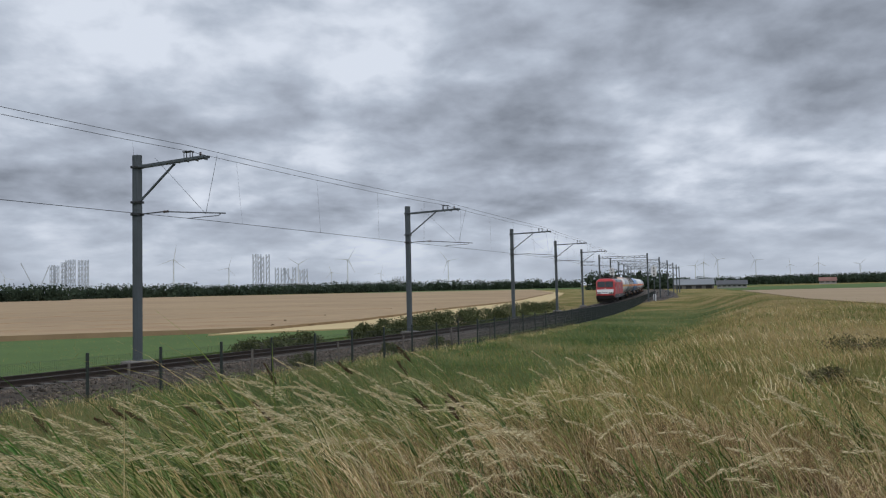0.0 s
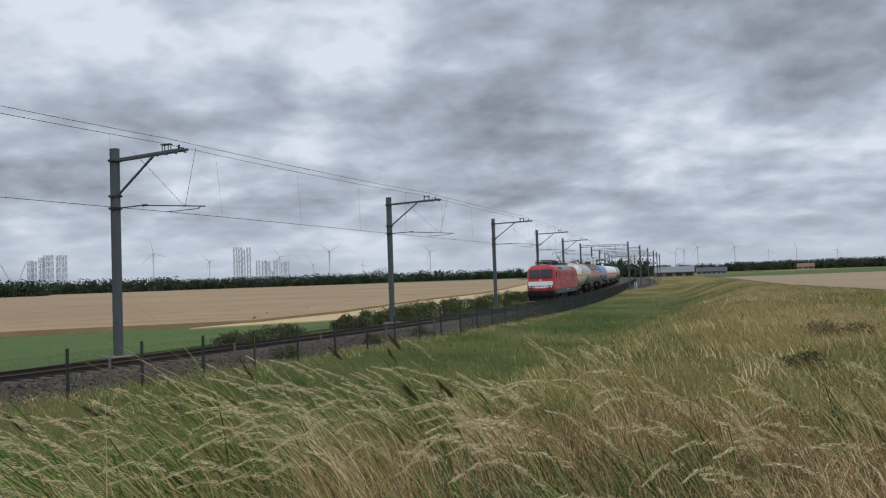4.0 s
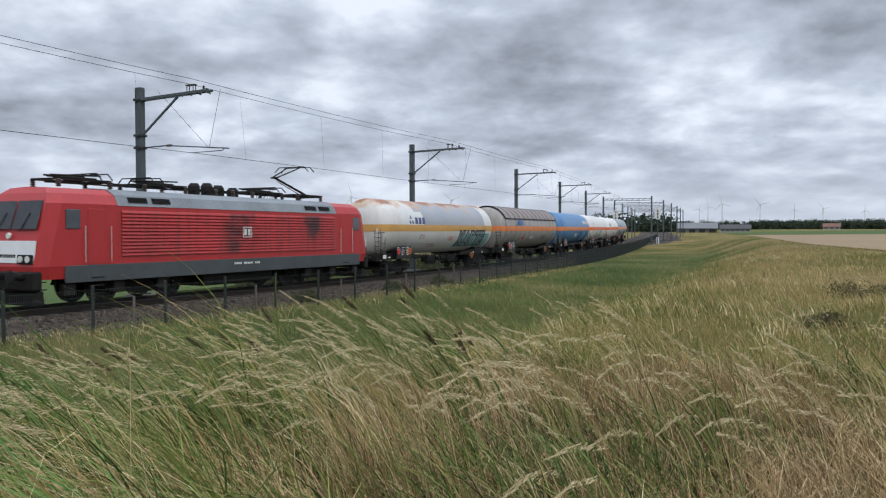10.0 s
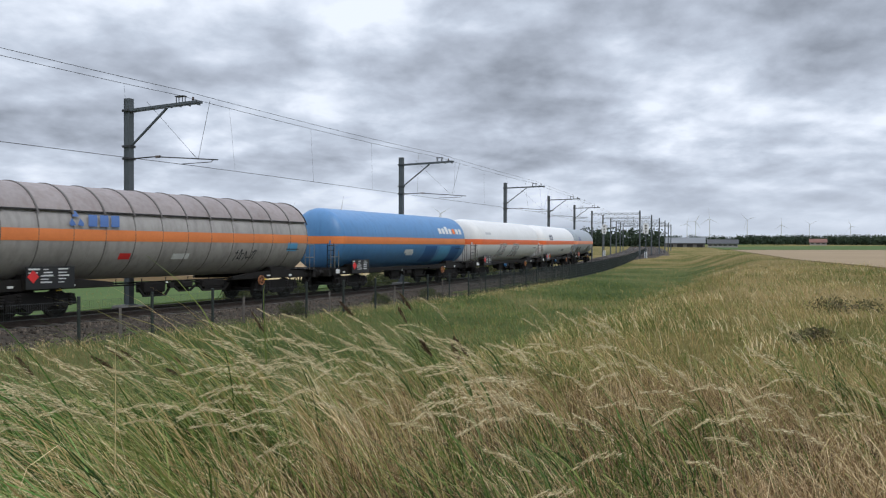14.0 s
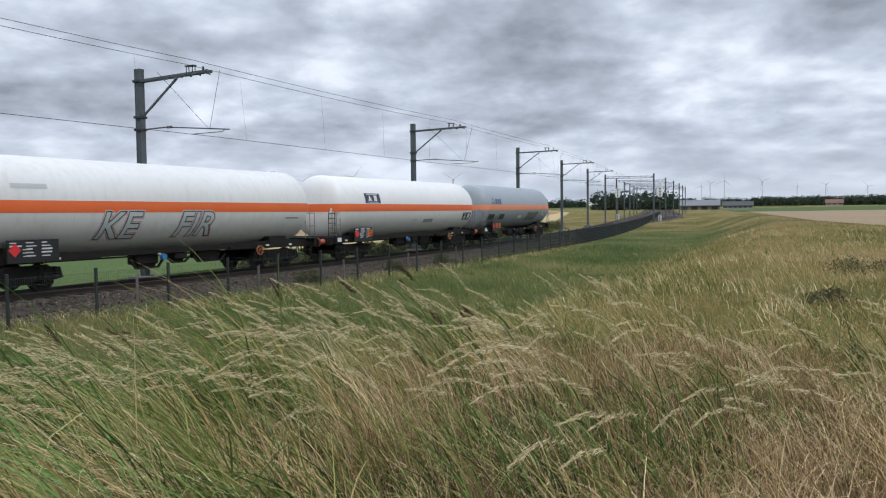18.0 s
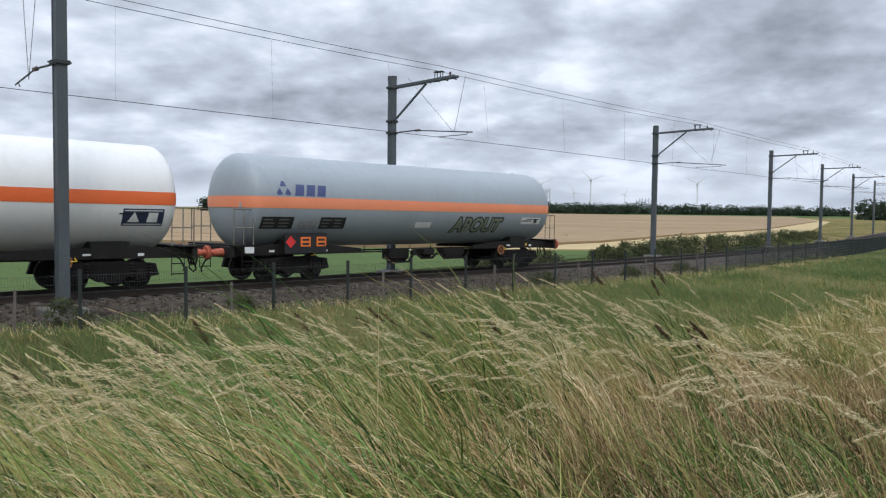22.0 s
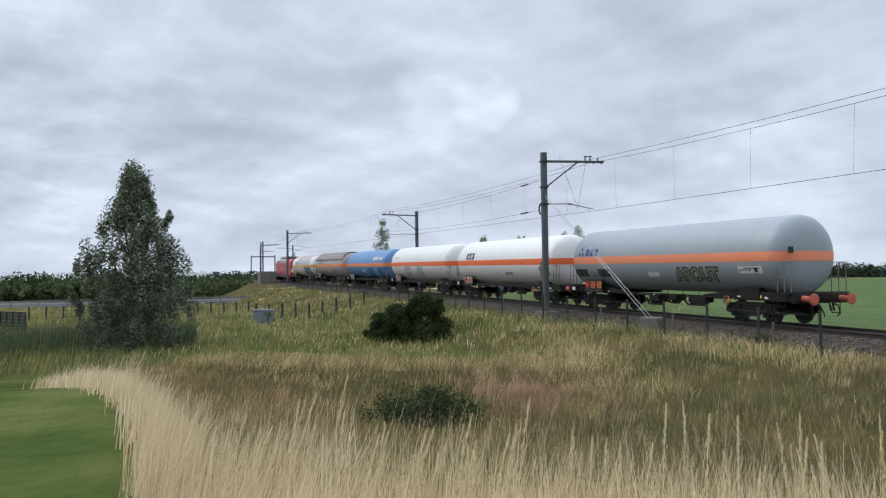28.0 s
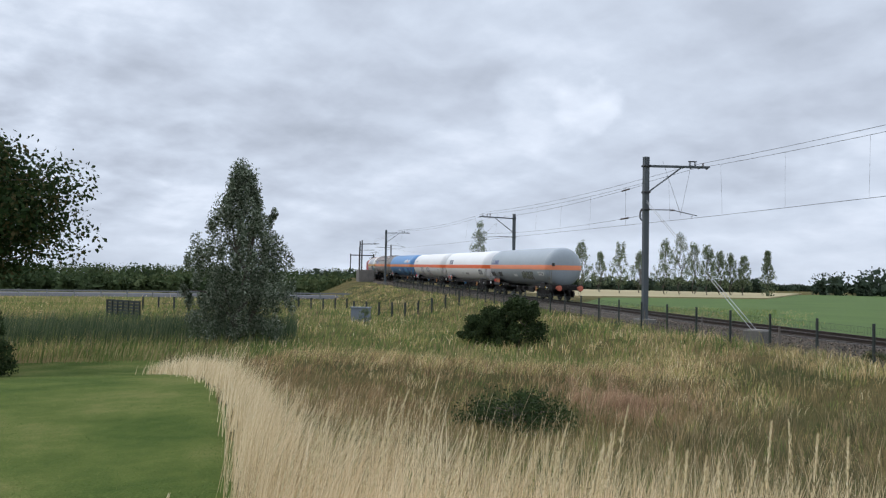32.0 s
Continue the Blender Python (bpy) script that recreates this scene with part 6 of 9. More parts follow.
# ---- trees, far places ----
def ramp_mat(name, stops, rough=0.8, translucent=0.25, scale=0.0, patch=0.55):
    """Leaves or blades: each one takes its colour from a ramp at random; scale adds patches of tone over the land."""
    m = bpy.data.materials.new(name)
    m.use_nodes = True
    nt = m.node_tree
    N = nt.nodes.new
    b = nt.nodes["Principled BSDF"]
    b.inputs["Roughness"].default_value = rough
    b.inputs["Specular IOR Level"].default_value = 0.12
    g = N("ShaderNodeNewGeometry")
    rp = N("ShaderNodeValToRGB")
    el = rp.color_ramp.elements
    while len(el) < len(stops):
        el.new(0.5)
    for e, (p, c) in zip(el, stops):
        e.position, e.color = p, (*c, 1)
    src = g.outputs["Random Per Island"]
    if scale:
        nz = N("ShaderNodeTexNoise")
        nz.inputs["Scale"].default_value = scale
        nz.inputs["Detail"].default_value = 4
        link(nt, g.outputs["Position"], nz.inputs["Vector"])
        mr = N("ShaderNodeMapRange")
        mr.inputs[1].default_value, mr.inputs[2].default_value = 0.36, 0.64
        link(nt, nz.outputs[0], mr.inputs[0])
        mm = N("ShaderNodeMath")
        mm.operation = "MULTIPLY_ADD"
        link(nt, src, mm.inputs[0])
        mm.inputs[1].default_value = 1 - patch
        m2 = N("ShaderNodeMath")
        m2.operation = "MULTIPLY"
        link(nt, mr.outputs[0], m2.inputs[0])
        m2.inputs[1].default_value = patch
        link(nt, m2.outputs[0], mm.inputs[2])
        src = mm.outputs[0]
    link(nt, src, rp.inputs[0])
    link(nt, rp.outputs[0], b.inputs["Base Color"])
    tr = N("ShaderNodeBsdfTranslucent")
    link(nt, rp.outputs[0], tr.inputs[0])
    ms = N("ShaderNodeMixShader")
    ms.inputs[0].default_value = translucent
    link(nt, b.outputs[0], ms.inputs[1])
    link(nt, tr.outputs[0], ms.inputs[2])
    link(nt, ms.outputs[0], nt.nodes["Material Output"].inputs[0])
    return m


def tone_mat(name, stops, translucent=0.2, rough=0.7):
    """Blades whose colour is set plant by plant: the mesh carries each blade's place on the ramp."""
    m = bpy.data.materials.new(name)
    m.use_nodes = True
    nt = m.node_tree
    N = nt.nodes.new
    b = nt.nodes["Principled BSDF"]
    b.inputs["Roughness"].default_value = rough
    b.inputs["Specular IOR Level"].default_value = 0.2
    at = N("ShaderNodeAttribute")
    at.attribute_name = "tone"
    rp = N("ShaderNodeValToRGB")
    el = rp.color_ramp.elements
    while len(el) < len(stops):
        el.new(0.5)
    for e, (p, c) in zip(el, stops):
        e.position, e.color = p, (*c, 1)
    link(nt, at.outputs["Fac"], rp.inputs[0])
    link(nt, rp.outputs[0], b.inputs["Base Color"])
    tr = N("ShaderNodeBsdfTranslucent")
    link(nt, rp.outputs[0], tr.inputs[0])
    ms = N("ShaderNodeMixShader")
    ms.inputs[0].default_value = translucent
    link(nt, b.outputs[0], ms.inputs[1])
    link(nt, tr.outputs[0], ms.inputs[2])
    link(nt, ms.outputs[0], nt.nodes["Material Output"].inputs[0])
    return m


L_DARK = ramp_mat("dark_foliage", [(0.0, (0.018, 0.030, 0.012)), (0.6, (0.035, 0.055, 0.02)), (1.0, (0.06, 0.085, 0.03))])
L_DOCK = ramp_mat("dock_leaf", [(0.0, (0.075, 0.07, 0.035)), (0.6, (0.12, 0.115, 0.05)), (1.0, (0.20, 0.15, 0.085))])
L_HEDGE = ramp_mat("hedge_leaf", [(0.0, (0.03, 0.05, 0.022)), (0.6, (0.06, 0.085, 0.035)), (1.0, (0.11, 0.13, 0.055))], 0.8, 0.25, 0.05)
L_SCRUB = ramp_mat("dull_scrub_leaf", [(0.0, (0.045, 0.06, 0.025)), (1.0, (0.12, 0.125, 0.055))])
L_FAR = ramp_mat("far_foliage", [(0.0, (0.03, 0.045, 0.03)), (1.0, (0.055, 0.075, 0.045))])
L_WILLOW = ramp_mat("silvery_willow_leaf", [(0.0, (0.05, 0.07, 0.042)), (0.5, (0.11, 0.135, 0.085)), (1.0, (0.30, 0.33, 0.25))])
L_OAK = ramp_mat("deep_green_leaf", [(0.0, (0.015, 0.030, 0.010)), (0.7, (0.032, 0.055, 0.016)), (1.0, (0.09, 0.07, 0.03))])
L_POPLAR = ramp_mat("poplar_leaf", [(0.0, (0.08, 0.11, 0.055)), (1.0, (0.21, 0.245, 0.14))])
M_BARK = mat("tree_bark", (0.11, 0.095, 0.075), 0.95, (0.06, 0.05, 0.04), 3, 30, 0.6, 0.6)


def quads_mesh(name, P, material):
    """A mesh of loose four-cornered faces from an array (n, 4, 3)."""
    n, k = P.shape[0], P.shape[1]
    me = bpy.data.meshes.new(name)
    me.vertices.add(n * k)
    me.vertices.foreach_set("co", P.reshape(-1).astype(np.float32))
    me.loops.add(n * k)
    me.loops.foreach_set("vertex_index", np.arange(n * k, dtype=np.int32))
    me.polygons.add(n)
    me.polygons.foreach_set("loop_start", np.arange(0, n * k, k, dtype=np.int32))
    me.update(calc_edges=True)
    me.materials.append(material)
    return me


def leaves(C, size, rng, stretch=1.5):
    """Small pointed leaves, turned at random, at the places C."""
    n = len(C)
    d = rng.normal(size=(n, 3))
    d /= np.linalg.norm(d, axis=1)[:, None]
    e = np.cross(d, rng.normal(size=(n, 3)))
    e /= np.linalg.norm(e, axis=1)[:, None]
    s = (size * rng.uniform(0.6, 1.3, n))[:, None]
    return np.stack([C - d * s * stretch * 0.5, C + e * s * 0.5, C + d * s * stretch * 0.5, C - e * s * 0.5], 1)


def blob(centre, radii, n, rng, shell=0.55):
    u = rng.normal(size=(n, 3))
    u /= np.linalg.norm(u, axis=1)[:, None]
    r = shell + (1 - shell) * rng.uniform(size=(n, 1)) ** 0.6
    return np.asarray(centre) + u * r * np.asarray(radii)


def polar(az, r):
    a = radians(az)
    return -math.sin(a) * r, math.cos(a) * r


def tree(name, label, x, y, height, width, leaf, leaf_mat, seed, trunk=0.16, clear=0.2, n_clumps=60, per=110, shape="oval", sink=0.0, lean=(0, 0)):
    """Tapered trunk, limbs that reach the clumps, and a crown of many small leaves with gaps."""
    rng = np.random.default_rng(seed)
    z0 = ground_at(x, y) - sink
    root = thing(name, label, "tree" if name.endswith("tree") or name == "poplar" else "bush", pose(x, y, z0))
    zs = clear * height
    clumps = []
    for i in range(n_clumps):
        f = rng.uniform() ** 0.9
        z = zs + (height - zs) * f
        if name == "willow_tree":
            f = f ** 1.35
            z = zs + (height - zs) * f
            w = width / 2 * min(1.0, 0.8 + 1.2 * f) * (1 - 0.88 * (max(0.0, f - 0.42) / 0.58) ** 1.3) * rng.uniform(0.75, 1.12)
        elif shape == "oval":
            w = width / 2 * math.sin(math.pi * min(1, max(0.05, 0.12 + 0.88 * f))) ** 0.55 * (1.0 if f < 0.4 else 1.0 - 0.35 * (f - 0.4))
        elif shape == "column":
            w = width / 2 * min(1.0, 0.6 + 2.0 * f) * (1.05 - 0.85 * f) * rng.uniform(0.7, 1.25)
        else:
            w = width / 2 * (1 - 0.6 * f * f)
        a, q = rng.uniform(0, 2 * math.pi), rng.uniform(0.25, 1.0) ** 0.7
        clumps.append((math.cos(a) * w * q + lean[0] * f, math.sin(a) * w * q + lean[1] * f, z))
    bm = bmesh.new()
    top = 0.8 * height
    pts = [Vector((0.05 * width * math.sin(k * 1.7) + lean[0] * k / 6, 0.05 * width * math.cos(k * 2.3) + lean[1] * k / 6, top * k / 6)) if k else Vector((0, 0, -0.3)) for k in range(7)]
    for k in range(6):
        rod(bm, pts[k], pts[k + 1], trunk * (1 - k / 6.6), trunk * (1 - (k + 1) / 6.6), 8, False)
    part("trunk", bm, M_BARK, root)
    bm = bmesh.new()
    for i, c in enumerate(clumps[:: max(1, n_clumps // 26)]):
        c = Vector(c)
        k = max(0, min(6, int(c.z / top * 6 - 1.2)))
        b = pts[k]
        m = b.lerp(c, 0.55) + Vector((0, 0, 0.06 * height))
        rod(bm, b, m, trunk * 0.32, trunk * 0.2, 5, False)
        rod(bm, m, c, trunk * 0.2, trunk * 0.05, 5, False)
    part("branch_work", bm, M_BARK, root)
    spray = {"willow_tree": (1, 1, 2.0, 0.035, 0.085), "poplar": (1, 1, 2.0, 0.03, 0.085)}.get(name, (1, 1, 0.8, 0.08, 0.17))
    C = np.concatenate([blob(c, np.array(spray[:3]) * width * rng.uniform(*spray[3:]), int(per * rng.uniform(0.5, 1.3)), rng, 0.2) for c in clumps])
    C = C[C[:, 2] > 0.02]
    ob = new("crown", quads_mesh("crown", leaves(C, leaf, rng, 2.6 if name == "willow_tree" else 1.5), leaf_mat))
    ob.parent = root
    return root


def wood_line(name, label, runs, seed, leaf, material=None):
    """A far wood or hedge as one mass: runs of (azimuth from, to, distance, top height, ragged)."""
    rng = np.random.default_rng(seed)
    allc, cores = [], []
    for a0, a1, r, top, ragged in runs:
        length = abs(a1 - a0) * math.pi / 180 * r
        n = max(4, int(length / (top * 0.17)))
        for i in range(n):
            az = a0 + (a1 - a0) * (i + rng.uniform()) / n
            x, y = polar(az, r * rng.uniform(0.97, 1.05))
            h = top * (1 - ragged * 0.8 * rng.uniform() ** 1.5)
            w = h * rng.uniform(0.4, 0.75)
            k = int(np.clip(w * h / leaf ** 2 * 3.0, 40, 100))
            c = np.concatenate([blob((x, y, FIELD + h * 0.55), (w, w, h * 0.5), k, rng, 0.35), blob((x, y, FIELD + h * 0.18), (w * 1.3, w, h * 0.3), k // 2, rng, 0.1)])
            allc.append(c)
            cores.append(np.concatenate([blob((x, y, FIELD + h * 0.45), (w * 0.6, w * 0.6, h * 0.36), 12, rng, 0.0), blob((x, y, FIELD + h * 0.15), (w, w * 0.7, h * 0.15), 8, rng, 0.0)]))
    C = np.concatenate(allc)
    C = C[C[:, 2] > FIELD]
    return thing(name, label, "woods", None, "", "stuff", quads_mesh(name, np.concatenate([leaves(C, leaf, rng, 1.25), leaves(np.concatenate(cores), runs[0][3] * 0.3, rng, 1.1)]), material or L_FAR))


wood_line("far_wood", "dark line of trees on the horizon", [(34, 25.5, 560, 11.5, 0.3), (25.2, 17.5, 720, 12.5, 0.35), (18.5, 4, 820, 11.5, 0.3), (4.5, -1, 900, 13.5, 0.7), (-1, -9.5, 900, 12, 0.8)], 11, 1.15)
wood_line("yard_wood", "dark copse behind the yard", [(-10.2, -15.6, 470, 11.5, 0.4), (-15.2, -17.0, 480, 7, 0.6), (-17.5, -31, 820, 9.5, 0.45), (-20.5, -30, 1000, 11, 0.5)], 12, 0.95)
wood_line("barn_wood", "trees round the far barns", [(40, 46.5, 640, 8.5, 0.5), (52.5, 60, 600, 15, 0.5), (60, 78, 760, 9, 0.6), (62.5, 67.5, 330, 9.5, 0.45), (78, 100, 700, 10, 0.5)], 13, 1.0)
wood_line("left_wood", "hedges and trees across the fields", [(100, 111, 520, 9, 0.5), (111, 121, 520, 4.5, 0.5), (108.5, 113.5, 330, 11, 0.5), (114.2, 115.4, 330, 9, 0.3), (119, 134, 330, 6, 0.6), (134, 150, 300, 6.5, 0.6)], 14, 0.85)
wood_line("roadside_hedge", "green young trees beside the far road", [(146.5, 176, 190, 5.6, 0.85), (147, 176, 150, 3.6, 0.7), (146, 178, 420, 8.2, 0.25)], 15, 0.5, L_HEDGE)

wx, wy = polar(154.9, 40.0)
tree("willow_tree", "tall silvery-green willow with a ragged pointed crown", wx, wy, 8.25, 5.1, 0.062, L_WILLOW, 21, 0.2, 0.02, 330, 170, "oval")
ox, oy = polar(173.0, 31.0)
tree("maple_tree", "broad dark green tree with drooping branches", ox, oy, 7.5, 9.4, 0.11, L_OAK, 22, 0.24, 0.47, 230, 190, "oval")
hx, hy = polar(170.7, 26.5)
tree("garden_bush", "clipped dark green bush at the lawn's edge", hx, hy, 1.9, 1.9, 0.05, L_DARK, 23, 0.05, 0.0, 70, 200, "dome")
for az, r, h, w, sd in ((135.0, 42.5, 2.5, 3.0, 24), (136.6, 43.5, 1.9, 2.8, 28), (138.2, 44.5, 1.35, 2.2, 25)):
    bx, by = polar(az, r)
    tree("embankment_bush", "dense dark green bush on the slope", bx, by, h, w, 0.075, L_DARK, sd, 0.06, 0.0, 60, 210, "dome")
bx, by = polar(135.5, 21.5)
tree("ditch_bush", "dark leafy shrub deep in the ditch", bx, by, 0.7, 3.4, 0.05, L_DARK, 26, 0.05, 0.0, 50, 120, "dome")
for az, r, h, w, sd in ((-25.2, 13.5, 0.2, 0.9, 29), (-27.0, 21.0, 0.24, 1.8, 31)):
    bx, by = polar(az, r)
    tree("dock_weed", "low dark brown-green weeds in the meadow", bx, by, h, w, 0.035, L_DOCK, sd, 0.012, 0.0, 30, 50, "dome")
bx, by = polar(146.2, 56.0)
tree("sapling_bush", "small thin bush by the cabinet", bx, by, 1.2, 1.0, 0.06, L_POPLAR, 27, 0.03, 0.0, 20, 60, "dome")
_rng = random.Random(8)
for i, (az, h) in enumerate(((130.9, 14.5), (129.6, 12), (128.2, 14), (126.9, 12), (125.2, 14.5), (124.2, 16.5), (123.3, 15), (122.4, 13.5), (121.6, 12.5), (120.9, 11.5), (120.1, 11), (118.6, 12.5), (138.1, 19.5), (133.2, 11))):
    px_, py_ = polar(az, 235 + _rng.uniform(-12, 12))
    tree("poplar", "slender young poplar with a thin crown", px_, py_, h, h * (0.58 if i < 11 else 0.46), 0.22, L_POPLAR, 40 + i, 0.13, 0.2 if i < 11 else 0.04, 120 if i < 11 else 170, 28, "column")

# scrub along the far side of the track
for i, (s, o, h, w) in enumerate(((46, -5.2, 0.9, 2.4), (50, -5.8, 1.1, 3.0), (54, -5.4, 1.2, 3.2), (58, -6.0, 1.3, 3.4), (63, -5.6, 1.3, 3.6), (68, -6.2, 1.2, 3.4), (75, -6, 1.2, 3.4), (84, -6.4, 1.3, 3.6), (35, -5.6, 0.6, 2.6), (38.5, -5.8, 0.7, 2.6), (96, -6.5, 1.2, 4), (106, -6.5, 1.0, 4))):
    p = on_line(s, o)
    tree("scrub_bush", "low dull green scrub beside the track", p.x, p.y, h * 0.9, w * 1.25, 0.09, L_SCRUB, 70 + i, 0.03, 0.0, 44, 90, "dome")
for i, (s, o, h, w) in enumerate(((26, 3.7, 0.55, 1.4), (33, 3.6, 0.5, 1.2), (7.2, 4.2, 0.7, 1.2), (38, 3.7, 0.5, 1.6), (-16, 3.8, 0.5, 1.0), (3.0, 3.9, 0.35, 0.8), (-22, 3.9, 0.45, 1.0), (12, 3.8, 0.4, 1.0))):
    p = on_line(s, o)
    tree("weed_bush", "low dark weeds in the ballast", p.x, p.y, h * 0.8, w, 0.04, L_SCRUB, 90 + i, 0.015, 0.0, 26, 70, "dome")

# far towers and lattice: haze of distance put into their pale bluish colour
M_TURBINE = mat("hazy_turbine_white", (0.62, 0.65, 0.68), 0.5, (0.55, 0.58, 0.61), 0.05, 1, 0.3)
M_RIG = mat("haze_pale_lattice", (0.47, 0.50, 0.55), 0.8, (0.40, 0.43, 0.48), 0.02, 1, 0.3)
ROTORS = []


def turbine(az, tan_hub, seed):
    rng = random.Random(seed)
    hub = 92.0
    r = (hub - 3.35) / tan_hub
    if r > 4300:
        hub, r = 4300 * tan_hub + 3.35, 4300
    x, y = polar(az, r)
    root = thing("wind_turbine", "white three-bladed wind turbine on the horizon", "wind turbine", pose(x, y, FIELD, 0, 0, az + rng.uniform(-28, 28)), "far wind turbines")
    bm = bmesh.new()
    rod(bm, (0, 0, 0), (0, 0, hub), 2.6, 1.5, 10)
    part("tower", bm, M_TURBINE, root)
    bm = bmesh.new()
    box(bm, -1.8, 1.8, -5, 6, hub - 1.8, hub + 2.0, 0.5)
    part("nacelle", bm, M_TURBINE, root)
    bm = bmesh.new()
    rl = hub * 0.46
    for k in range(3):
        a = k * 2 * math.pi / 3
        c, s = math.cos(a), math.sin(a)
        pr = [(0.0, -0.9), (0.12 * rl, -1.7), (0.3 * rl, -1.5), (rl, -0.2), (rl, 0.2), (0.3 * rl, 0.7), (0.12 * rl, 0.8), (0.0, 0.9)]
        f = [bm.verts.new((u * c - v * s, -0.25, u * s + v * c)) for u, v in pr]
        g = [bm.verts.new((u * c - v * s, 0.25, u * s + v * c)) for u, v in pr]
        bm.faces.new(f)
        bm.faces.new(g[::-1])
        for i in range(len(f)):
            j = (i + 1) % len(f)
            bm.faces.new((f[i], g[i], g[j], f[j]))
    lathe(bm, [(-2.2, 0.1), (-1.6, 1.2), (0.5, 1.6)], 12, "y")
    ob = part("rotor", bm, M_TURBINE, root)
    ob.location = (0, -6.2, hub)
    ROTORS.append((ob, (0, -6.2, hub), rng.uniform(0, 2), 0.95 + 0.4 * rng.random()))


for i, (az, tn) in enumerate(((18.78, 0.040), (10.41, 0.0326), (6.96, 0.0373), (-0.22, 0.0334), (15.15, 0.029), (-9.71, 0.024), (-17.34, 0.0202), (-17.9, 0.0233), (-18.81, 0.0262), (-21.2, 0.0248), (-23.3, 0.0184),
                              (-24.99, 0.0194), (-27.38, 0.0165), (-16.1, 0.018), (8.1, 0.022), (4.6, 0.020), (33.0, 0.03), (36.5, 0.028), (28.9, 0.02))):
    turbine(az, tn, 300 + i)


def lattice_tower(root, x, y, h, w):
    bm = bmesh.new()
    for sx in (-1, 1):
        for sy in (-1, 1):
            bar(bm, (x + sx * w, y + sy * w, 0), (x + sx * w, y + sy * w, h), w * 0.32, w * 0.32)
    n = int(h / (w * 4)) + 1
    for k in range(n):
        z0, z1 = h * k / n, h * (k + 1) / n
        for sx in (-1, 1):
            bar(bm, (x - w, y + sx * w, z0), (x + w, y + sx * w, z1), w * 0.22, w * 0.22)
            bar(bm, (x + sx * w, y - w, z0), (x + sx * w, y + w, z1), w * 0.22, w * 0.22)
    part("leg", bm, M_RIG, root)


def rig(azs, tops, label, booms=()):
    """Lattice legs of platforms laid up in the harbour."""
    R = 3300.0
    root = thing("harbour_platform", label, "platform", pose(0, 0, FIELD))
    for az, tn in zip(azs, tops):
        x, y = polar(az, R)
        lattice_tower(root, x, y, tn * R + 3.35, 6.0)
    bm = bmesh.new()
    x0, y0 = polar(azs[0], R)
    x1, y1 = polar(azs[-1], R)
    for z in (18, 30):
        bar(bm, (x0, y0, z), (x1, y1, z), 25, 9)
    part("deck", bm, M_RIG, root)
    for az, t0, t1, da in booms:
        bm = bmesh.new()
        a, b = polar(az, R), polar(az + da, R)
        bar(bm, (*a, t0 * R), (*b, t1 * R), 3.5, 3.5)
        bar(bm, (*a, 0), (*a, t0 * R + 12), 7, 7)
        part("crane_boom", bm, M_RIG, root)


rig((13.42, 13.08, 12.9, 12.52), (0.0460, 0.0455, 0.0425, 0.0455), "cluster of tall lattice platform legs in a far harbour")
rig((11.9, 11.5, 11.2, 10.7, 10.2, 9.9), (0.029, 0.0285, 0.028, 0.029, 0.026, 0.027), "row of lattice legs, tinted haze-pale, in a far harbour", ((10.9, 0.012, 0.03, 0.5),))
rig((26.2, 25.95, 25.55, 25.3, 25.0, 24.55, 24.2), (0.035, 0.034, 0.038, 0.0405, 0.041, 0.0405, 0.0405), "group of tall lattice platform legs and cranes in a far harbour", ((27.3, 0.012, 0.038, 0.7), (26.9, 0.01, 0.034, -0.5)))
rig((3.7, 3.5, 3.3, 3.1, 2.9), (0.014, 0.0155, 0.0145, 0.0155, 0.014), "low masts, tinted haze-pale, in a far harbour")

M_BARNWALL = mat("dark_barn_wall", (0.06, 0.06, 0.062), 0.8, (0.04, 0.04, 0.042), 0.1, 2, 0.4)
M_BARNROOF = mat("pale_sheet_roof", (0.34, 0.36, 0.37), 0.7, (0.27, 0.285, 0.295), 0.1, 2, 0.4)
M_DULLROOF = mat("dull_grey_roof", (0.17, 0.18, 0.185), 0.8, (0.12, 0.125, 0.13), 0.1, 2, 0.4)
M_BARNGREY = mat("weathered_barn_grey", (0.16, 0.15, 0.14), 0.8, (0.10, 0.095, 0.09), 0.1, 2, 0.5)
M_TILE = mat("red_roof_tile", (0.19, 0.085, 0.06), 0.8, (0.13, 0.065, 0.05), 0.2, 2, 0.5)
M_HOUSE = mat("pale_house_wall", (0.34, 0.325, 0.30), 0.8, (0.25, 0.24, 0.225), 0.2, 2, 0.4)


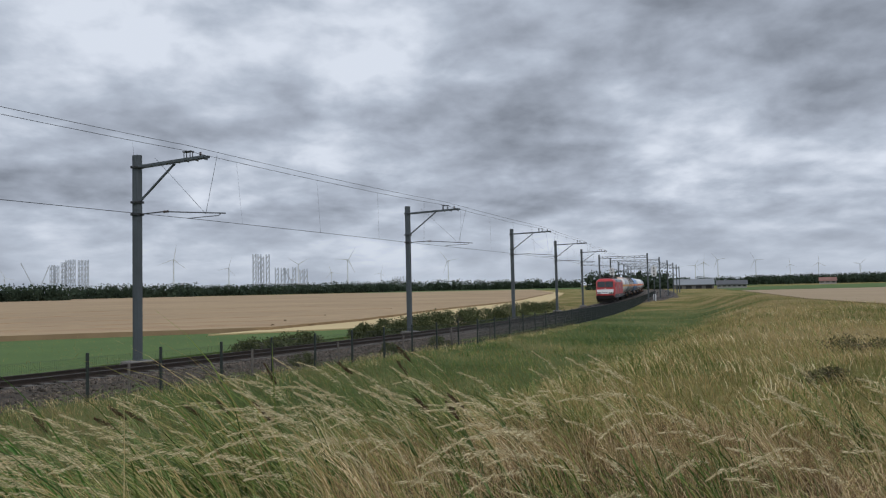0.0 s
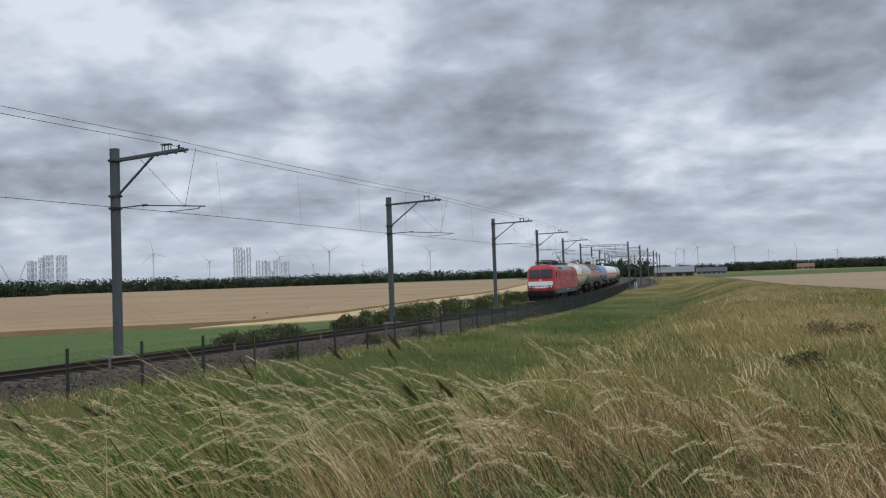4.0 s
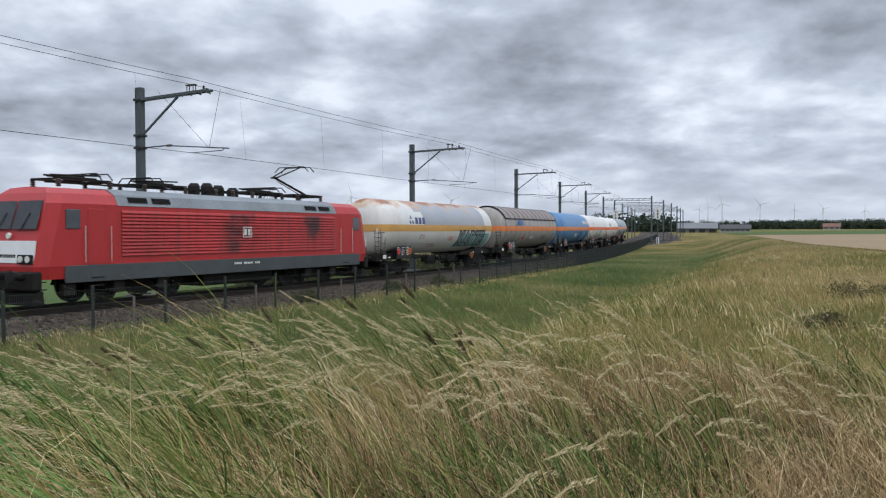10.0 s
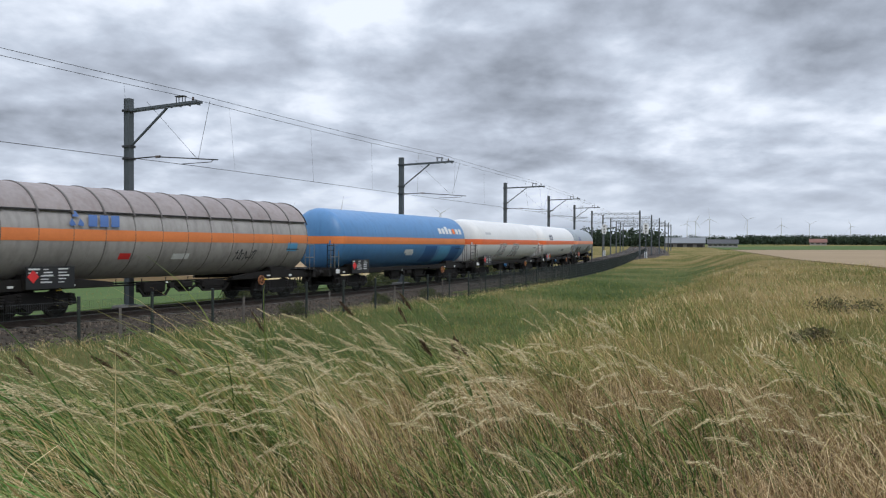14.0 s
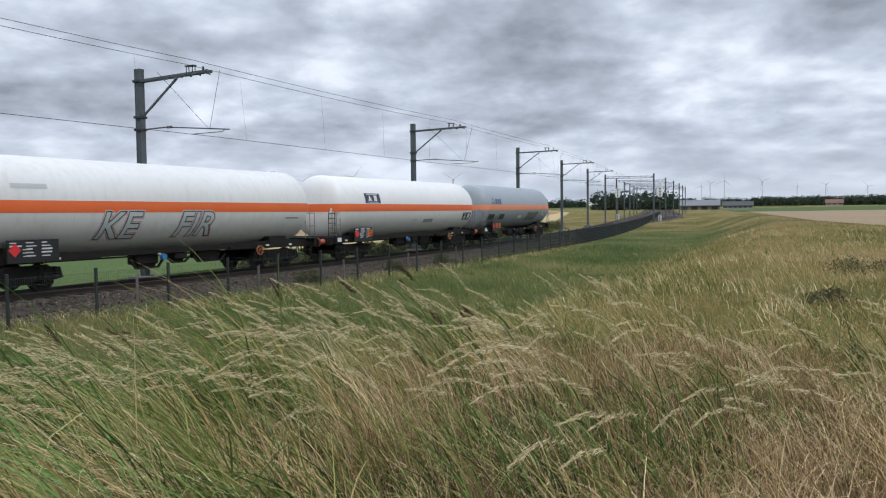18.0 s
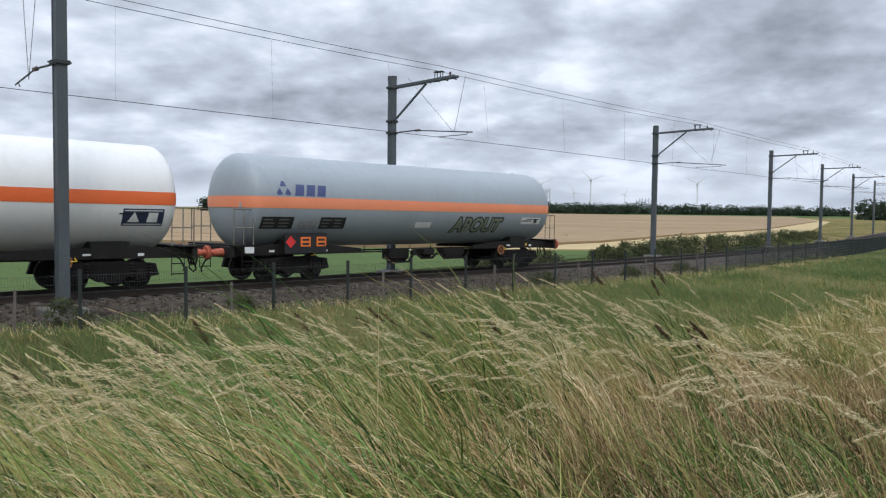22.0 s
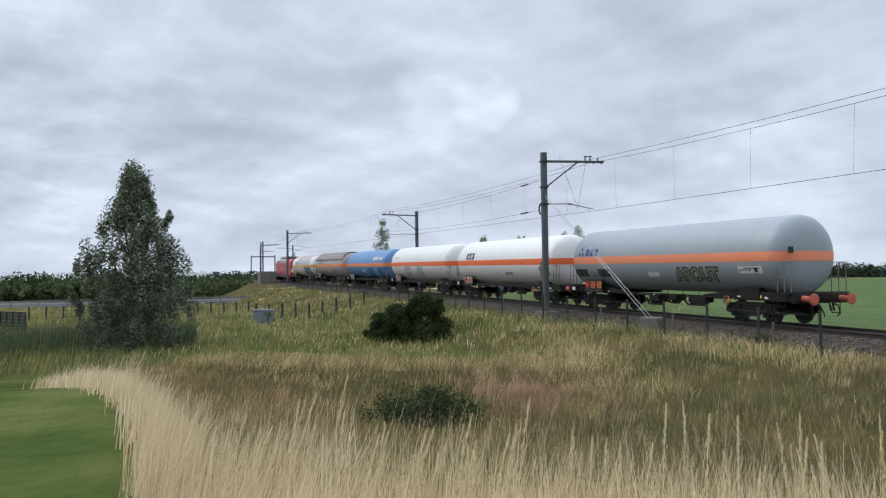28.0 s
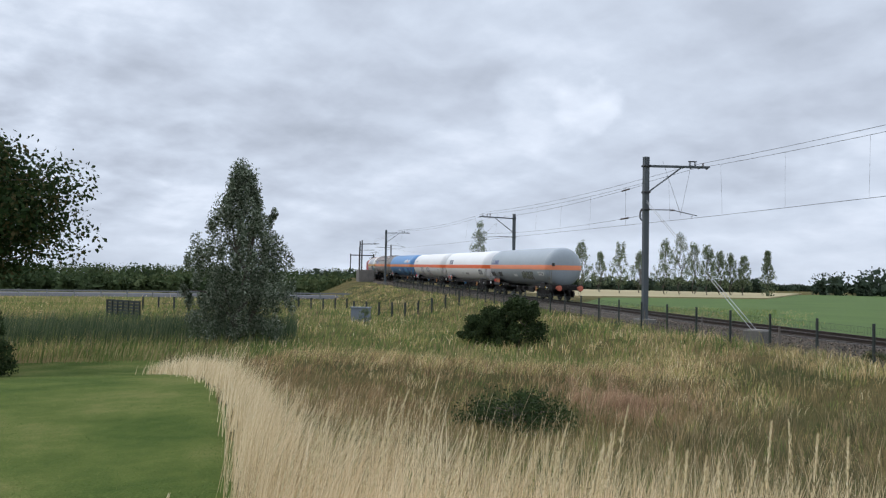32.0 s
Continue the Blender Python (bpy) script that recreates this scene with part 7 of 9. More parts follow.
def building(name, label, az0, az1, r, eaves, ridge, depth, wall, roof, doors=3, cat="barn"):
    a, b = Vector((*polar(az0, r), 0)), Vector((*polar(az1, r), 0))
    d = b - a
    L = d.length
    root = thing(name, label, cat, Matrix.Translation((a.x, a.y, FIELD)) @ Matrix.Rotation(math.atan2(d.y, d.x), 4, "Z"))
    bm = bmesh.new()
    q = [(0, 0), (depth, 0), (depth, eaves), (depth / 2, ridge - 0.25), (0, eaves)]
    va = [bm.verts.new((0, y, z)) for y, z in q]
    vb = [bm.verts.new((L, y, z)) for y, z in q]
    for i in range(5):
        bm.faces.new((va[i], va[(i + 1) % 5], vb[(i + 1) % 5], vb[i]))
    bm.faces.new(va[::-1])
    bm.faces.new(vb)
    part("wall", bm, wall, root)
    for y0, y1 in ((-0.6, depth / 2), (depth + 0.6, depth / 2)):
        bm = bmesh.new()
        z0 = eaves - 0.2
        v = [bm.verts.new(p) for p in ((-0.5, y0, z0), (L + 0.5, y0, z0), (L + 0.5, y1, ridge), (-0.5, y1, ridge))]
        w = [bm.verts.new(p) for p in ((-0.5, y0, z0 + 0.2), (L + 0.5, y0, z0 + 0.2), (L + 0.5, y1, ridge + 0.2), (-0.5, y1, ridge + 0.2))]
        bm.faces.new(v[::-1])
        bm.faces.new(w)
        for i in range(4):
            bm.faces.new((v[i], v[(i + 1) % 4], w[(i + 1) % 4], w[i]))
        part("roof", bm, roof, root)
    for k in range(doors):
        for yy in (-0.05, depth + 0.01):
            bm = bmesh.new()
            x = L * (k + 0.5) / doors
            w = min(2.2, L / doors * 0.3)
            box(bm, x - w, x + w, yy, yy + 0.04, 0.0 if cat == "barn" else 1.0, eaves * 0.75)
            part("door" if cat == "barn" else "window", bm, M_SIGNAL, root)


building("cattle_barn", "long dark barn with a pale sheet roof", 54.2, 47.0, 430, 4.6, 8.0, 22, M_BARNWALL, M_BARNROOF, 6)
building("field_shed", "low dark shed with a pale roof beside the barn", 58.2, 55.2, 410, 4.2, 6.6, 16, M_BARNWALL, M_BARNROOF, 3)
building("farm_barn", "grey farm barn with a low pale roof", -15.9, -18.5, 430, 2.2, 4.9, 18, M_BARNGREY, M_DULLROOF, 4)
building("farm_house", "pale farmhouse with a dark roof", -18.7, -20.6, 420, 2.0, 3.9, 10, M_HOUSE, M_BARNWALL, 6, "house")
building("field_house", "small far house with a red roof", -25.0, -26.0, 700, 2.4, 5.0, 9, M_HOUSE, M_TILE, 3, "house")
building("greenhouse", "long low pale greenhouse beyond the trees", 149.5, 147.6, 380, 3.0, 4.6, 16, M_HOUSE, M_BARNROOF, 4)


# ---- the bridge end and things on the low ground ----
def bridge_end():
    for o in (3.0, -3.2):
        root = thing("bridge_parapet", "grey concrete parapet wall at the bridge end", "wall")
        bm = bmesh.new()
        sweep(bm, [(-0.2, -2.6), (0.2, -2.6), (0.2, 1.1), (-0.2, 1.1)], list(np.arange(-240, -146, 8.0)), lambda s, o=o: o)
        part("wall", bm, M_CONCRETE, root)
        bm = bmesh.new()
        sweep(bm, [(-0.27, 1.1), (0.27, 1.1), (0.27, 1.22), (-0.27, 1.22)], list(np.arange(-240, -146, 8.0)), lambda s, o=o: o)
        part("coping", bm, M_CONCRETE, root)
    root = thing("bridge_pier", "square grey concrete abutment tower", "abutment")
    root.matrix_world = line_pose(-146, 3.5)
    bm = bmesh.new()
    box(bm, -2.6, 2.6, -1.4, 1.4, -5.0, 1.75, 0.06)
    part("wall", bm, M_CONCRETE, root)
    for s, o, h in ((-160, 3.1, 7.6), (-171, 3.1, 7.8), (-184, 3.2, 6.8), (-172, -3.6, 7.2)):
        r2 = thing("bridge_mast", "slim dark mast on the bridge", "mast", line_pose(s, o), "masts on the bridge")
        bm = bmesh.new()
        box(bm, -0.13, 0.13, -0.13, 0.13, -1.5, h)
        part("post", bm, M_DARKSTEEL, r2)
        bm = bmesh.new()
        bar(bm, (0, 0, h - 0.7), (0, -3.4 if o < 0 else 3.4, h - 0.6), 0.09, 0.09)
        part("bracket_arm", bm, M_DARKSTEEL, r2)
    root = thing("catenary_gantry", "dark steel portal over the bridge track", "gantry", Matrix.Translation((*polar(146.5, 240), on_line(-232).z - 1.4)) @ Matrix.Rotation(heading(-150), 4, "Z"))
    for y in (-3.4, 3.4):
        bm = bmesh.new()
        box(bm, -0.15, 0.15, y - 0.15, y + 0.15, -1.5, 7.6)
        part("leg", bm, M_DARKSTEEL, root)
    bm = bmesh.new()
    bar(bm, (0, -3.4, 7.2), (0, 3.4, 7.2), 0.25, 0.3)
    part("cross_beam", bm, M_DARKSTEEL, root)


bridge_end()
cx, cy = polar(146.5, 62.0)
M_CABINET = mat("blue_grey_cabinet", (0.17, 0.20, 0.23), 0.6, (0.12, 0.14, 0.16), 2, 20, 0.5)
cab = thing("relay_cabinet", "grey steel cabinet on the low ground", "cabinet", pose(cx, cy, ground_at(cx, cy), 0, 0, 140))
for nm, dims, mm in (("body", (-0.72, 0.72, -0.4, 0.4, 0.0, 1.02), M_CABINET), ("lid", (-0.78, 0.78, -0.46, 0.46, 1.02, 1.1), M_CABINET), ("door", (-0.68, 0.0, -0.43, -0.405, 0.08, 0.98), M_CABINET), ("door", (0.01, 0.68, -0.43, -0.405, 0.08, 0.98), M_CABINET), ("plinth", (-0.8, 0.8, -0.5, 0.5, -0.3, 0.0), M_CONCRETE)):
    _b = bmesh.new()
    box(_b, *dims, 0.01)
    part(nm, _b, mm, cab)


def paling(az0, r0, az1, r1, n, h, name, label, boards=False):
    root = thing(name, label, "fence")
    p0, p1 = Vector(polar(az0, r0)), Vector(polar(az1, r1))
    last = None
    for i in range(n):
        p = p0.lerp(p1, i / (n - 1))
        z = ground_at(p.x, p.y)
        bm = bmesh.new()
        box(bm, p.x - 0.06, p.x + 0.06, p.y - 0.06, p.y + 0.06, z - 0.2, z + h)
        part("post", bm, M_FENCE, root)
        if last is not None:
            for k, zz in enumerate((h * 0.92, h * 0.5) if not boards else np.linspace(0.1, h * 0.95, 6)):
                bm = bmesh.new()
                bar(bm, (last.x, last.y, last.z + zz), (p.x, p.y, z + zz), 0.03 if boards else 0.012, h / 7 if boards else 0.012)
                part("board" if boards else "wire", bm, M_FENCE, root)
        last = Vector((p.x, p.y, z))


paling(163.4, 64, 161.4, 60, 7, 1.25, "culvert_rail", "dark timber rail of a small ditch bridge", True)
paling(161.2, 74, 147.5, 82, 16, 1.2, "paddock_fence", "dark wire fence across the low meadow")
paling(147.0, 70, 139.5, 66, 9, 1.3, "slope_fence", "dark wire fence at the embankment foot")
_road = bmesh.new()
_pr = None
for i in range(30):
    az = 143 + i * 1.6
    pts_ = [Vector((*polar(az, r), FIELD + h)) for r, h in ((117, 0.15), (118, 0.55), (125, 0.55), (126, 0.15))]
    vs_ = [_road.verts.new(p) for p in pts_]
    if _pr:
        for k in range(3):
            _road.faces.new((_pr[k], vs_[k], vs_[k + 1], _pr[k + 1]))
    _pr = vs_
solid("road", _road, M_ROAD, "grey asphalt road on a low bank", "road", "structure")
rail = thing("guard_rail", "pale steel guard rail along the road", "guard rail")
for i in range(29):
    _b = bmesh.new()
    a, b = polar(143 + i * 1.6, 116.5), polar(143 + (i + 1) * 1.6, 116.5)
    bar(_b, (*a, FIELD + 0.95), (*b, FIELD + 0.95), 0.08, 0.2)
    part("beam", _b, M_DULLROOF, rail)
for i in range(29):
    _b = bmesh.new()
    a = polar(143 + i * 1.6, 116.5)
    box(_b, a[0] - 0.07, a[0] + 0.07, a[1] - 0.07, a[1] + 0.07, FIELD, FIELD + 1.1)
    part("post", _b, M_DULLROOF, rail)

# ---- grass ----
G_TAN = ramp_mat("dry_blades", [(0.0, (0.09, 0.052, 0.02)), (0.35, (0.31, 0.195, 0.08)), (0.7, (0.56, 0.41, 0.185)), (1.0, (0.84, 0.69, 0.40))], 0.7, 0.2, 0.9, 0.4)
G_STRAW = ramp_mat("straw_blades", [(0.0, (0.30, 0.21, 0.105)), (0.35, (0.60, 0.46, 0.265)), (1.0, (0.92, 0.80, 0.55))], 0.6, 0.4, 0.7, 0.4)
G_OLIVE = ramp_mat("bank_blades", BANK_TONES, 0.8, 0.25, 0.13, 0.74)
G_SLOPE = ramp_mat("slope_blades", SLOPE_TONES, 0.8, 0.2, 0.2, 0.6)
G_TUFT = ramp_mat("tuft_blades", [(0.0, (0.11, 0.10, 0.04)), (0.4, (0.26, 0.20, 0.09)), (0.7, (0.38, 0.25, 0.14)), (1.0, (0.56, 0.46, 0.26))], 0.75, 0.25, 0.25, 0.6)
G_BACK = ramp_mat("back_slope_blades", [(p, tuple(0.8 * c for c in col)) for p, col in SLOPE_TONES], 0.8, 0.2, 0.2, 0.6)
G_ROUGH = ramp_mat("rough_blades", [(0.0, (0.035, 0.05, 0.016)), (0.35, (0.08, 0.09, 0.032)), (0.6, (0.165, 0.13, 0.06)), (0.8, (0.25, 0.165, 0.09)), (1.0, (0.40, 0.30, 0.17))], 0.75, 0.25, 0.3, 0.5)
G_LUSH = ramp_mat("lush_meadow", [(0.0, (0.062, 0.105, 0.026)), (0.5, (0.135, 0.175, 0.05)), (1.0, (0.29, 0.27, 0.105))], 0.8, 0.25, 0.25)
G_LAWN = ramp_mat("lawn_blades", [(0.0, (0.055, 0.095, 0.02)), (0.5, (0.105, 0.15, 0.036)), (0.85, (0.20, 0.215, 0.07)), (1.0, (0.34, 0.29, 0.13))], 0.7, 0.3, 0.5)
G_DRYLOW = ramp_mat("low_dry_blades", [(0.0, (0.16, 0.14, 0.06)), (0.5, (0.30, 0.24, 0.115)), (1.0, (0.46, 0.38, 0.20))], 0.8, 0.25, 0.1, 0.5)
G_REED = ramp_mat("reed_leaf", [(0.0, (0.06, 0.095, 0.03)), (0.6, (0.15, 0.20, 0.07)), (1.0, (0.30, 0.34, 0.15))], 0.6, 0.35)
G_PLUME = ramp_mat("reed_plume", [(0.0, (0.04, 0.024, 0.014)), (1.0, (0.12, 0.075, 0.045))], 0.9, 0.2)
G_SEED = ramp_mat("seed_head", [(0.0, (0.40, 0.32, 0.175)), (0.6, (0.60, 0.505, 0.30)), (1.0, (0.80, 0.71, 0.48))], 0.7, 0.35)
G_MIXED = tone_mat("mixed_blades", [(0.0, (0.026, 0.054, 0.014)), (0.18, (0.072, 0.130, 0.028)), (0.34, (0.165, 0.225, 0.055)), (0.48, (0.33, 0.315, 0.10)),
                                   (0.60, (0.42, 0.305, 0.13)), (0.72, (0.52, 0.36, 0.17)), (0.85, (0.70, 0.53, 0.285)), (1.0, (0.88, 0.75, 0.48))], 0.18)
G_DEAD = tone_mat("dead_blades", [(0.0, (0.050, 0.032, 0.018)), (0.35, (0.18, 0.112, 0.052)), (0.7, (0.40, 0.265, 0.13)), (1.0, (0.74, 0.58, 0.34))], 0.12, 0.85)
G_RUSSET = tone_mat("russet_blades", [(0.0, (0.12, 0.06, 0.035)), (0.6, (0.27, 0.15, 0.09)), (1.0, (0.46, 0.31, 0.19))], 0.2, 0.8)
G_SEDGE = ramp_mat("sedge_blades", [(0.0, (0.03, 0.05, 0.022)), (0.6, (0.07, 0.10, 0.05)), (1.0, (0.15, 0.17, 0.095))], 0.8, 0.2)
G_HILL = tone_mat("slope_plants", [(0.0, (0.022, 0.030, 0.010)), (0.3, (0.060, 0.066, 0.024)), (0.5, (0.115, 0.098, 0.045)), (0.75, (0.20, 0.150, 0.075)), (1.0, (0.36, 0.29, 0.155))], 0.15, 0.8)
G_VIVID = tone_mat("vivid_leaves", [(0.0, (0.035, 0.085, 0.02)), (0.4, (0.12, 0.25, 0.05)), (0.75, (0.22, 0.34, 0.10)), (1.0, (0.42, 0.44, 0.11))], 0.3, 0.5)
WIND = np.array([-0.93, -0.37])


def blade_curves(base, height, lean, wind_w, rng, seg, droop=0.5):
    """Spines (n, seg + 1, 3) of blades that rise and bend over with the wind."""
    n = len(base)
    a = rng.uniform(0, 2 * math.pi, n)
    own = np.stack([np.cos(a), np.sin(a)], 1)
    d = wind_w * WIND[None, :] + (1 - wind_w) * own
    d /= np.linalg.norm(d, axis=1)[:, None] + 1e-9
    f = np.linspace(0, 1, seg + 1)[None, :]
    bend = (lean * rng.uniform(0.6, 1.35, n))[:, None]
    ang = bend * (0.35 + 0.65 * f) + droop * bend * f ** 3
    step = (height / seg)[:, None]
    out = np.concatenate([np.zeros((n, 1)), np.cumsum(np.sin(ang[:, 1:]) * step, 1)], 1)
    up = np.concatenate([np.zeros((n, 1)), np.cumsum(np.cos(ang[:, 1:]) * step, 1)], 1)
    return np.concatenate([base[:, None, :2] + out[..., None] * d[:, None, :], base[:, None, 2:] + up[..., None]], 2), d


def ribbons(P, width, rng, tip=0.12):
    """Tapered flat strips along the spines P."""
    n, k, _ = P.shape
    a = rng.uniform(0, math.pi, n)
    side = np.stack([np.cos(a), np.sin(a), np.zeros(n)], 1)[:, None, :]
    taper = (1 - (1 - tip) * np.linspace(0, 1, k) ** 1.3)[None, :, None]
    w = width[:, None, None] * taper * 0.5
    V = np.stack([P - side * w, P + side * w], 2).reshape(-1, 3)
    i = np.arange(n)[:, None] * 2 * k + np.arange(k - 1)[None, :] * 2
    F = np.stack([i, i + 1, i + 3, i + 2], -1).reshape(-1, 4)
    return V, F


def strip_mesh(name, V, F, material):
    me = bpy.data.meshes.new(name)
    me.vertices.add(len(V))
    me.vertices.foreach_set("co", V.reshape(-1).astype(np.float32))
    me.loops.add(F.size)
    me.loops.foreach_set("vertex_index", F.reshape(-1).astype(np.int32))
    me.polygons.add(len(F))
    me.polygons.foreach_set("loop_start", np.arange(0, F.size, 4, dtype=np.int32))
    me.update(calc_edges=True)
    me.materials.append(material)
    return me


def scatter(n, az0, az1, r0, r1, rng, power=1.0):
    az = np.radians(rng.uniform(az0, az1, n))
    r = r0 + (r1 - r0) * rng.uniform(size=n) ** power
    x, y = -np.sin(az) * r, np.cos(az) * r
    return np.stack([x, y, ground_z(x, y) - 0.02], 1)


def tufts(n, per, az0, az1, r0, r1, rng, power, size, keep=None):
    """Feet of blades that stand in tufts, with bare gaps between them."""
    C = scatter(n, az0, az1, r0, r1, rng, power)
    if keep is not None:
        C = C[keep(C)]
    P = np.repeat(C, per, axis=0)
    P[:, :2] += rng.normal(size=(len(P), 2)) * size
    return P


def patchy(P, scale, seed, lo):
    """Keep points by a soft pattern, so that the growth is uneven."""
    q = np.sin(P[:, 0] * scale + seed) * np.cos(P[:, 1] * scale * 1.13 + seed * 2.1) + 0.6 * np.sin(P[:, 0] * scale * 2.3 - P[:, 1] * scale * 1.7 + seed)
    return q > lo


def off_track(P, lo=5.1):
    s, o = line_coords(P[:, 0], P[:, 1])
    return P[(o > lo) | (o < -6.0)]


def grow(name, label, P, height, width, lean, wind_w, seg, material, seed, droop=0.5):
    rng = np.random.default_rng(seed)
    n = len(P)
    h = rng.uniform(height[0], height[1], n) * (0.8 + 0.4 * rng.uniform(size=n) ** 2)
    C, _ = blade_curves(P, h, lean, wind_w, rng, seg, droop)
    V, F = ribbons(C, rng.uniform(width[0], width[1], n), rng)
    return thing(name, label, "grass", None, "", "stuff", strip_mesh(name, V, F, material))


def tussocks(name, label, C, per, size, height, width, lean, seg, droop, tones, material, seed, veer=0.45, wind_w=0.75, hills=0.9, patches=0.0):
    """Grass in plants: every plant has its own height, bend, heading and tone, which its blades share."""
    rng = np.random.default_rng(seed)
    m = len(C)
    n = m * per
    P = np.repeat(C, per, axis=0)
    P[:, :2] += rng.normal(size=(n, 2)) * size * np.repeat(rng.uniform(0.6, 1.4, m), per)[:, None]
    # swells and hollows in the growth
    swell = 0.5 + 0.3 * np.sin(2.3 * C[:, 0] + 1.1 * np.sin(1.3 * C[:, 1])) * np.cos(1.9 * C[:, 1] + 0.8 * C[:, 0]) + 0.2 * np.sin(4.1 * C[:, 0] - 3.3 * C[:, 1])
    big = np.repeat(rng.uniform(0.75, 1.2, m) * (1 + hills * (np.clip(swell, 0, 1) - 0.62)), per)
    h = rng.uniform(height[0], height[1], n) * big
    turn = math.atan2(WIND[1], WIND[0]) + np.repeat(rng.normal(size=m) * veer, per)
    own = rng.uniform(0, 2 * math.pi, n)
    w = np.clip(rng.normal(wind_w, 0.14, n), 0.15, 1.0)
    d = np.stack([w * np.cos(turn) + (1 - w) * np.cos(own), w * np.sin(turn) + (1 - w) * np.sin(own)], 1)
    d /= np.linalg.norm(d, axis=1)[:, None] + 1e-9
    f = np.linspace(0, 1, seg + 1)[None, :]
    bend = (lean * np.repeat(rng.uniform(0.65, 1.25, m), per) * rng.uniform(0.5, 1.4, n))[:, None]
    ang = np.minimum(bend * (0.12 + 0.88 * f ** 1.2) + droop * rng.uniform(0.1, 1.5, (n, 1)) * f ** 3, 2.5)
    step = (h / seg)[:, None]
    out = np.concatenate([np.zeros((n, 1)), np.cumsum(np.sin(ang[:, 1:]) * step, 1)], 1)
    up = np.concatenate([np.zeros((n, 1)), np.cumsum(np.cos(ang[:, 1:]) * step, 1)], 1)
    curl = (rng.normal(size=(n, 1)) * 0.25 * h[:, None]) * f ** 2
    side = np.stack([-d[:, 1], d[:, 0]], 1)
    S = np.concatenate([P[:, None, :2] + out[..., None] * d[:, None, :] + curl[..., None] * side[:, None, :], P[:, None, 2:] + np.maximum(up, 0.01 * f)[..., None]], 2)
    V, F = ribbons(S, rng.uniform(width[0], width[1], n), rng, 0.08)
    me = strip_mesh(name, V, F, material)
    kinds = np.array(tones)
    pick = kinds[rng.choice(len(kinds), m, p=kinds[:, 0] / kinds[:, 0].sum())]
    tone = np.repeat(rng.uniform(pick[:, 1], pick[:, 2]) + patches * np.sin(0.5 * C[:, 0] + 1.3 * np.sin(0.31 * C[:, 1])) * np.cos(0.37 * C[:, 1] + 0.2 * C[:, 0]), per) + rng.normal(size=n) * 0.14
    at = me.attributes.new("tone", "FLOAT", "POINT")
    at.data.foreach_set("value", np.repeat(np.clip(tone, 0, 1), 2 * (seg + 1)).astype(np.float32))
    return thing(name, label, "grass", None, "", "stuff", me)


def bearing(P):
    return np.degrees(np.arctan2(-P[:, 0], P[:, 1]))


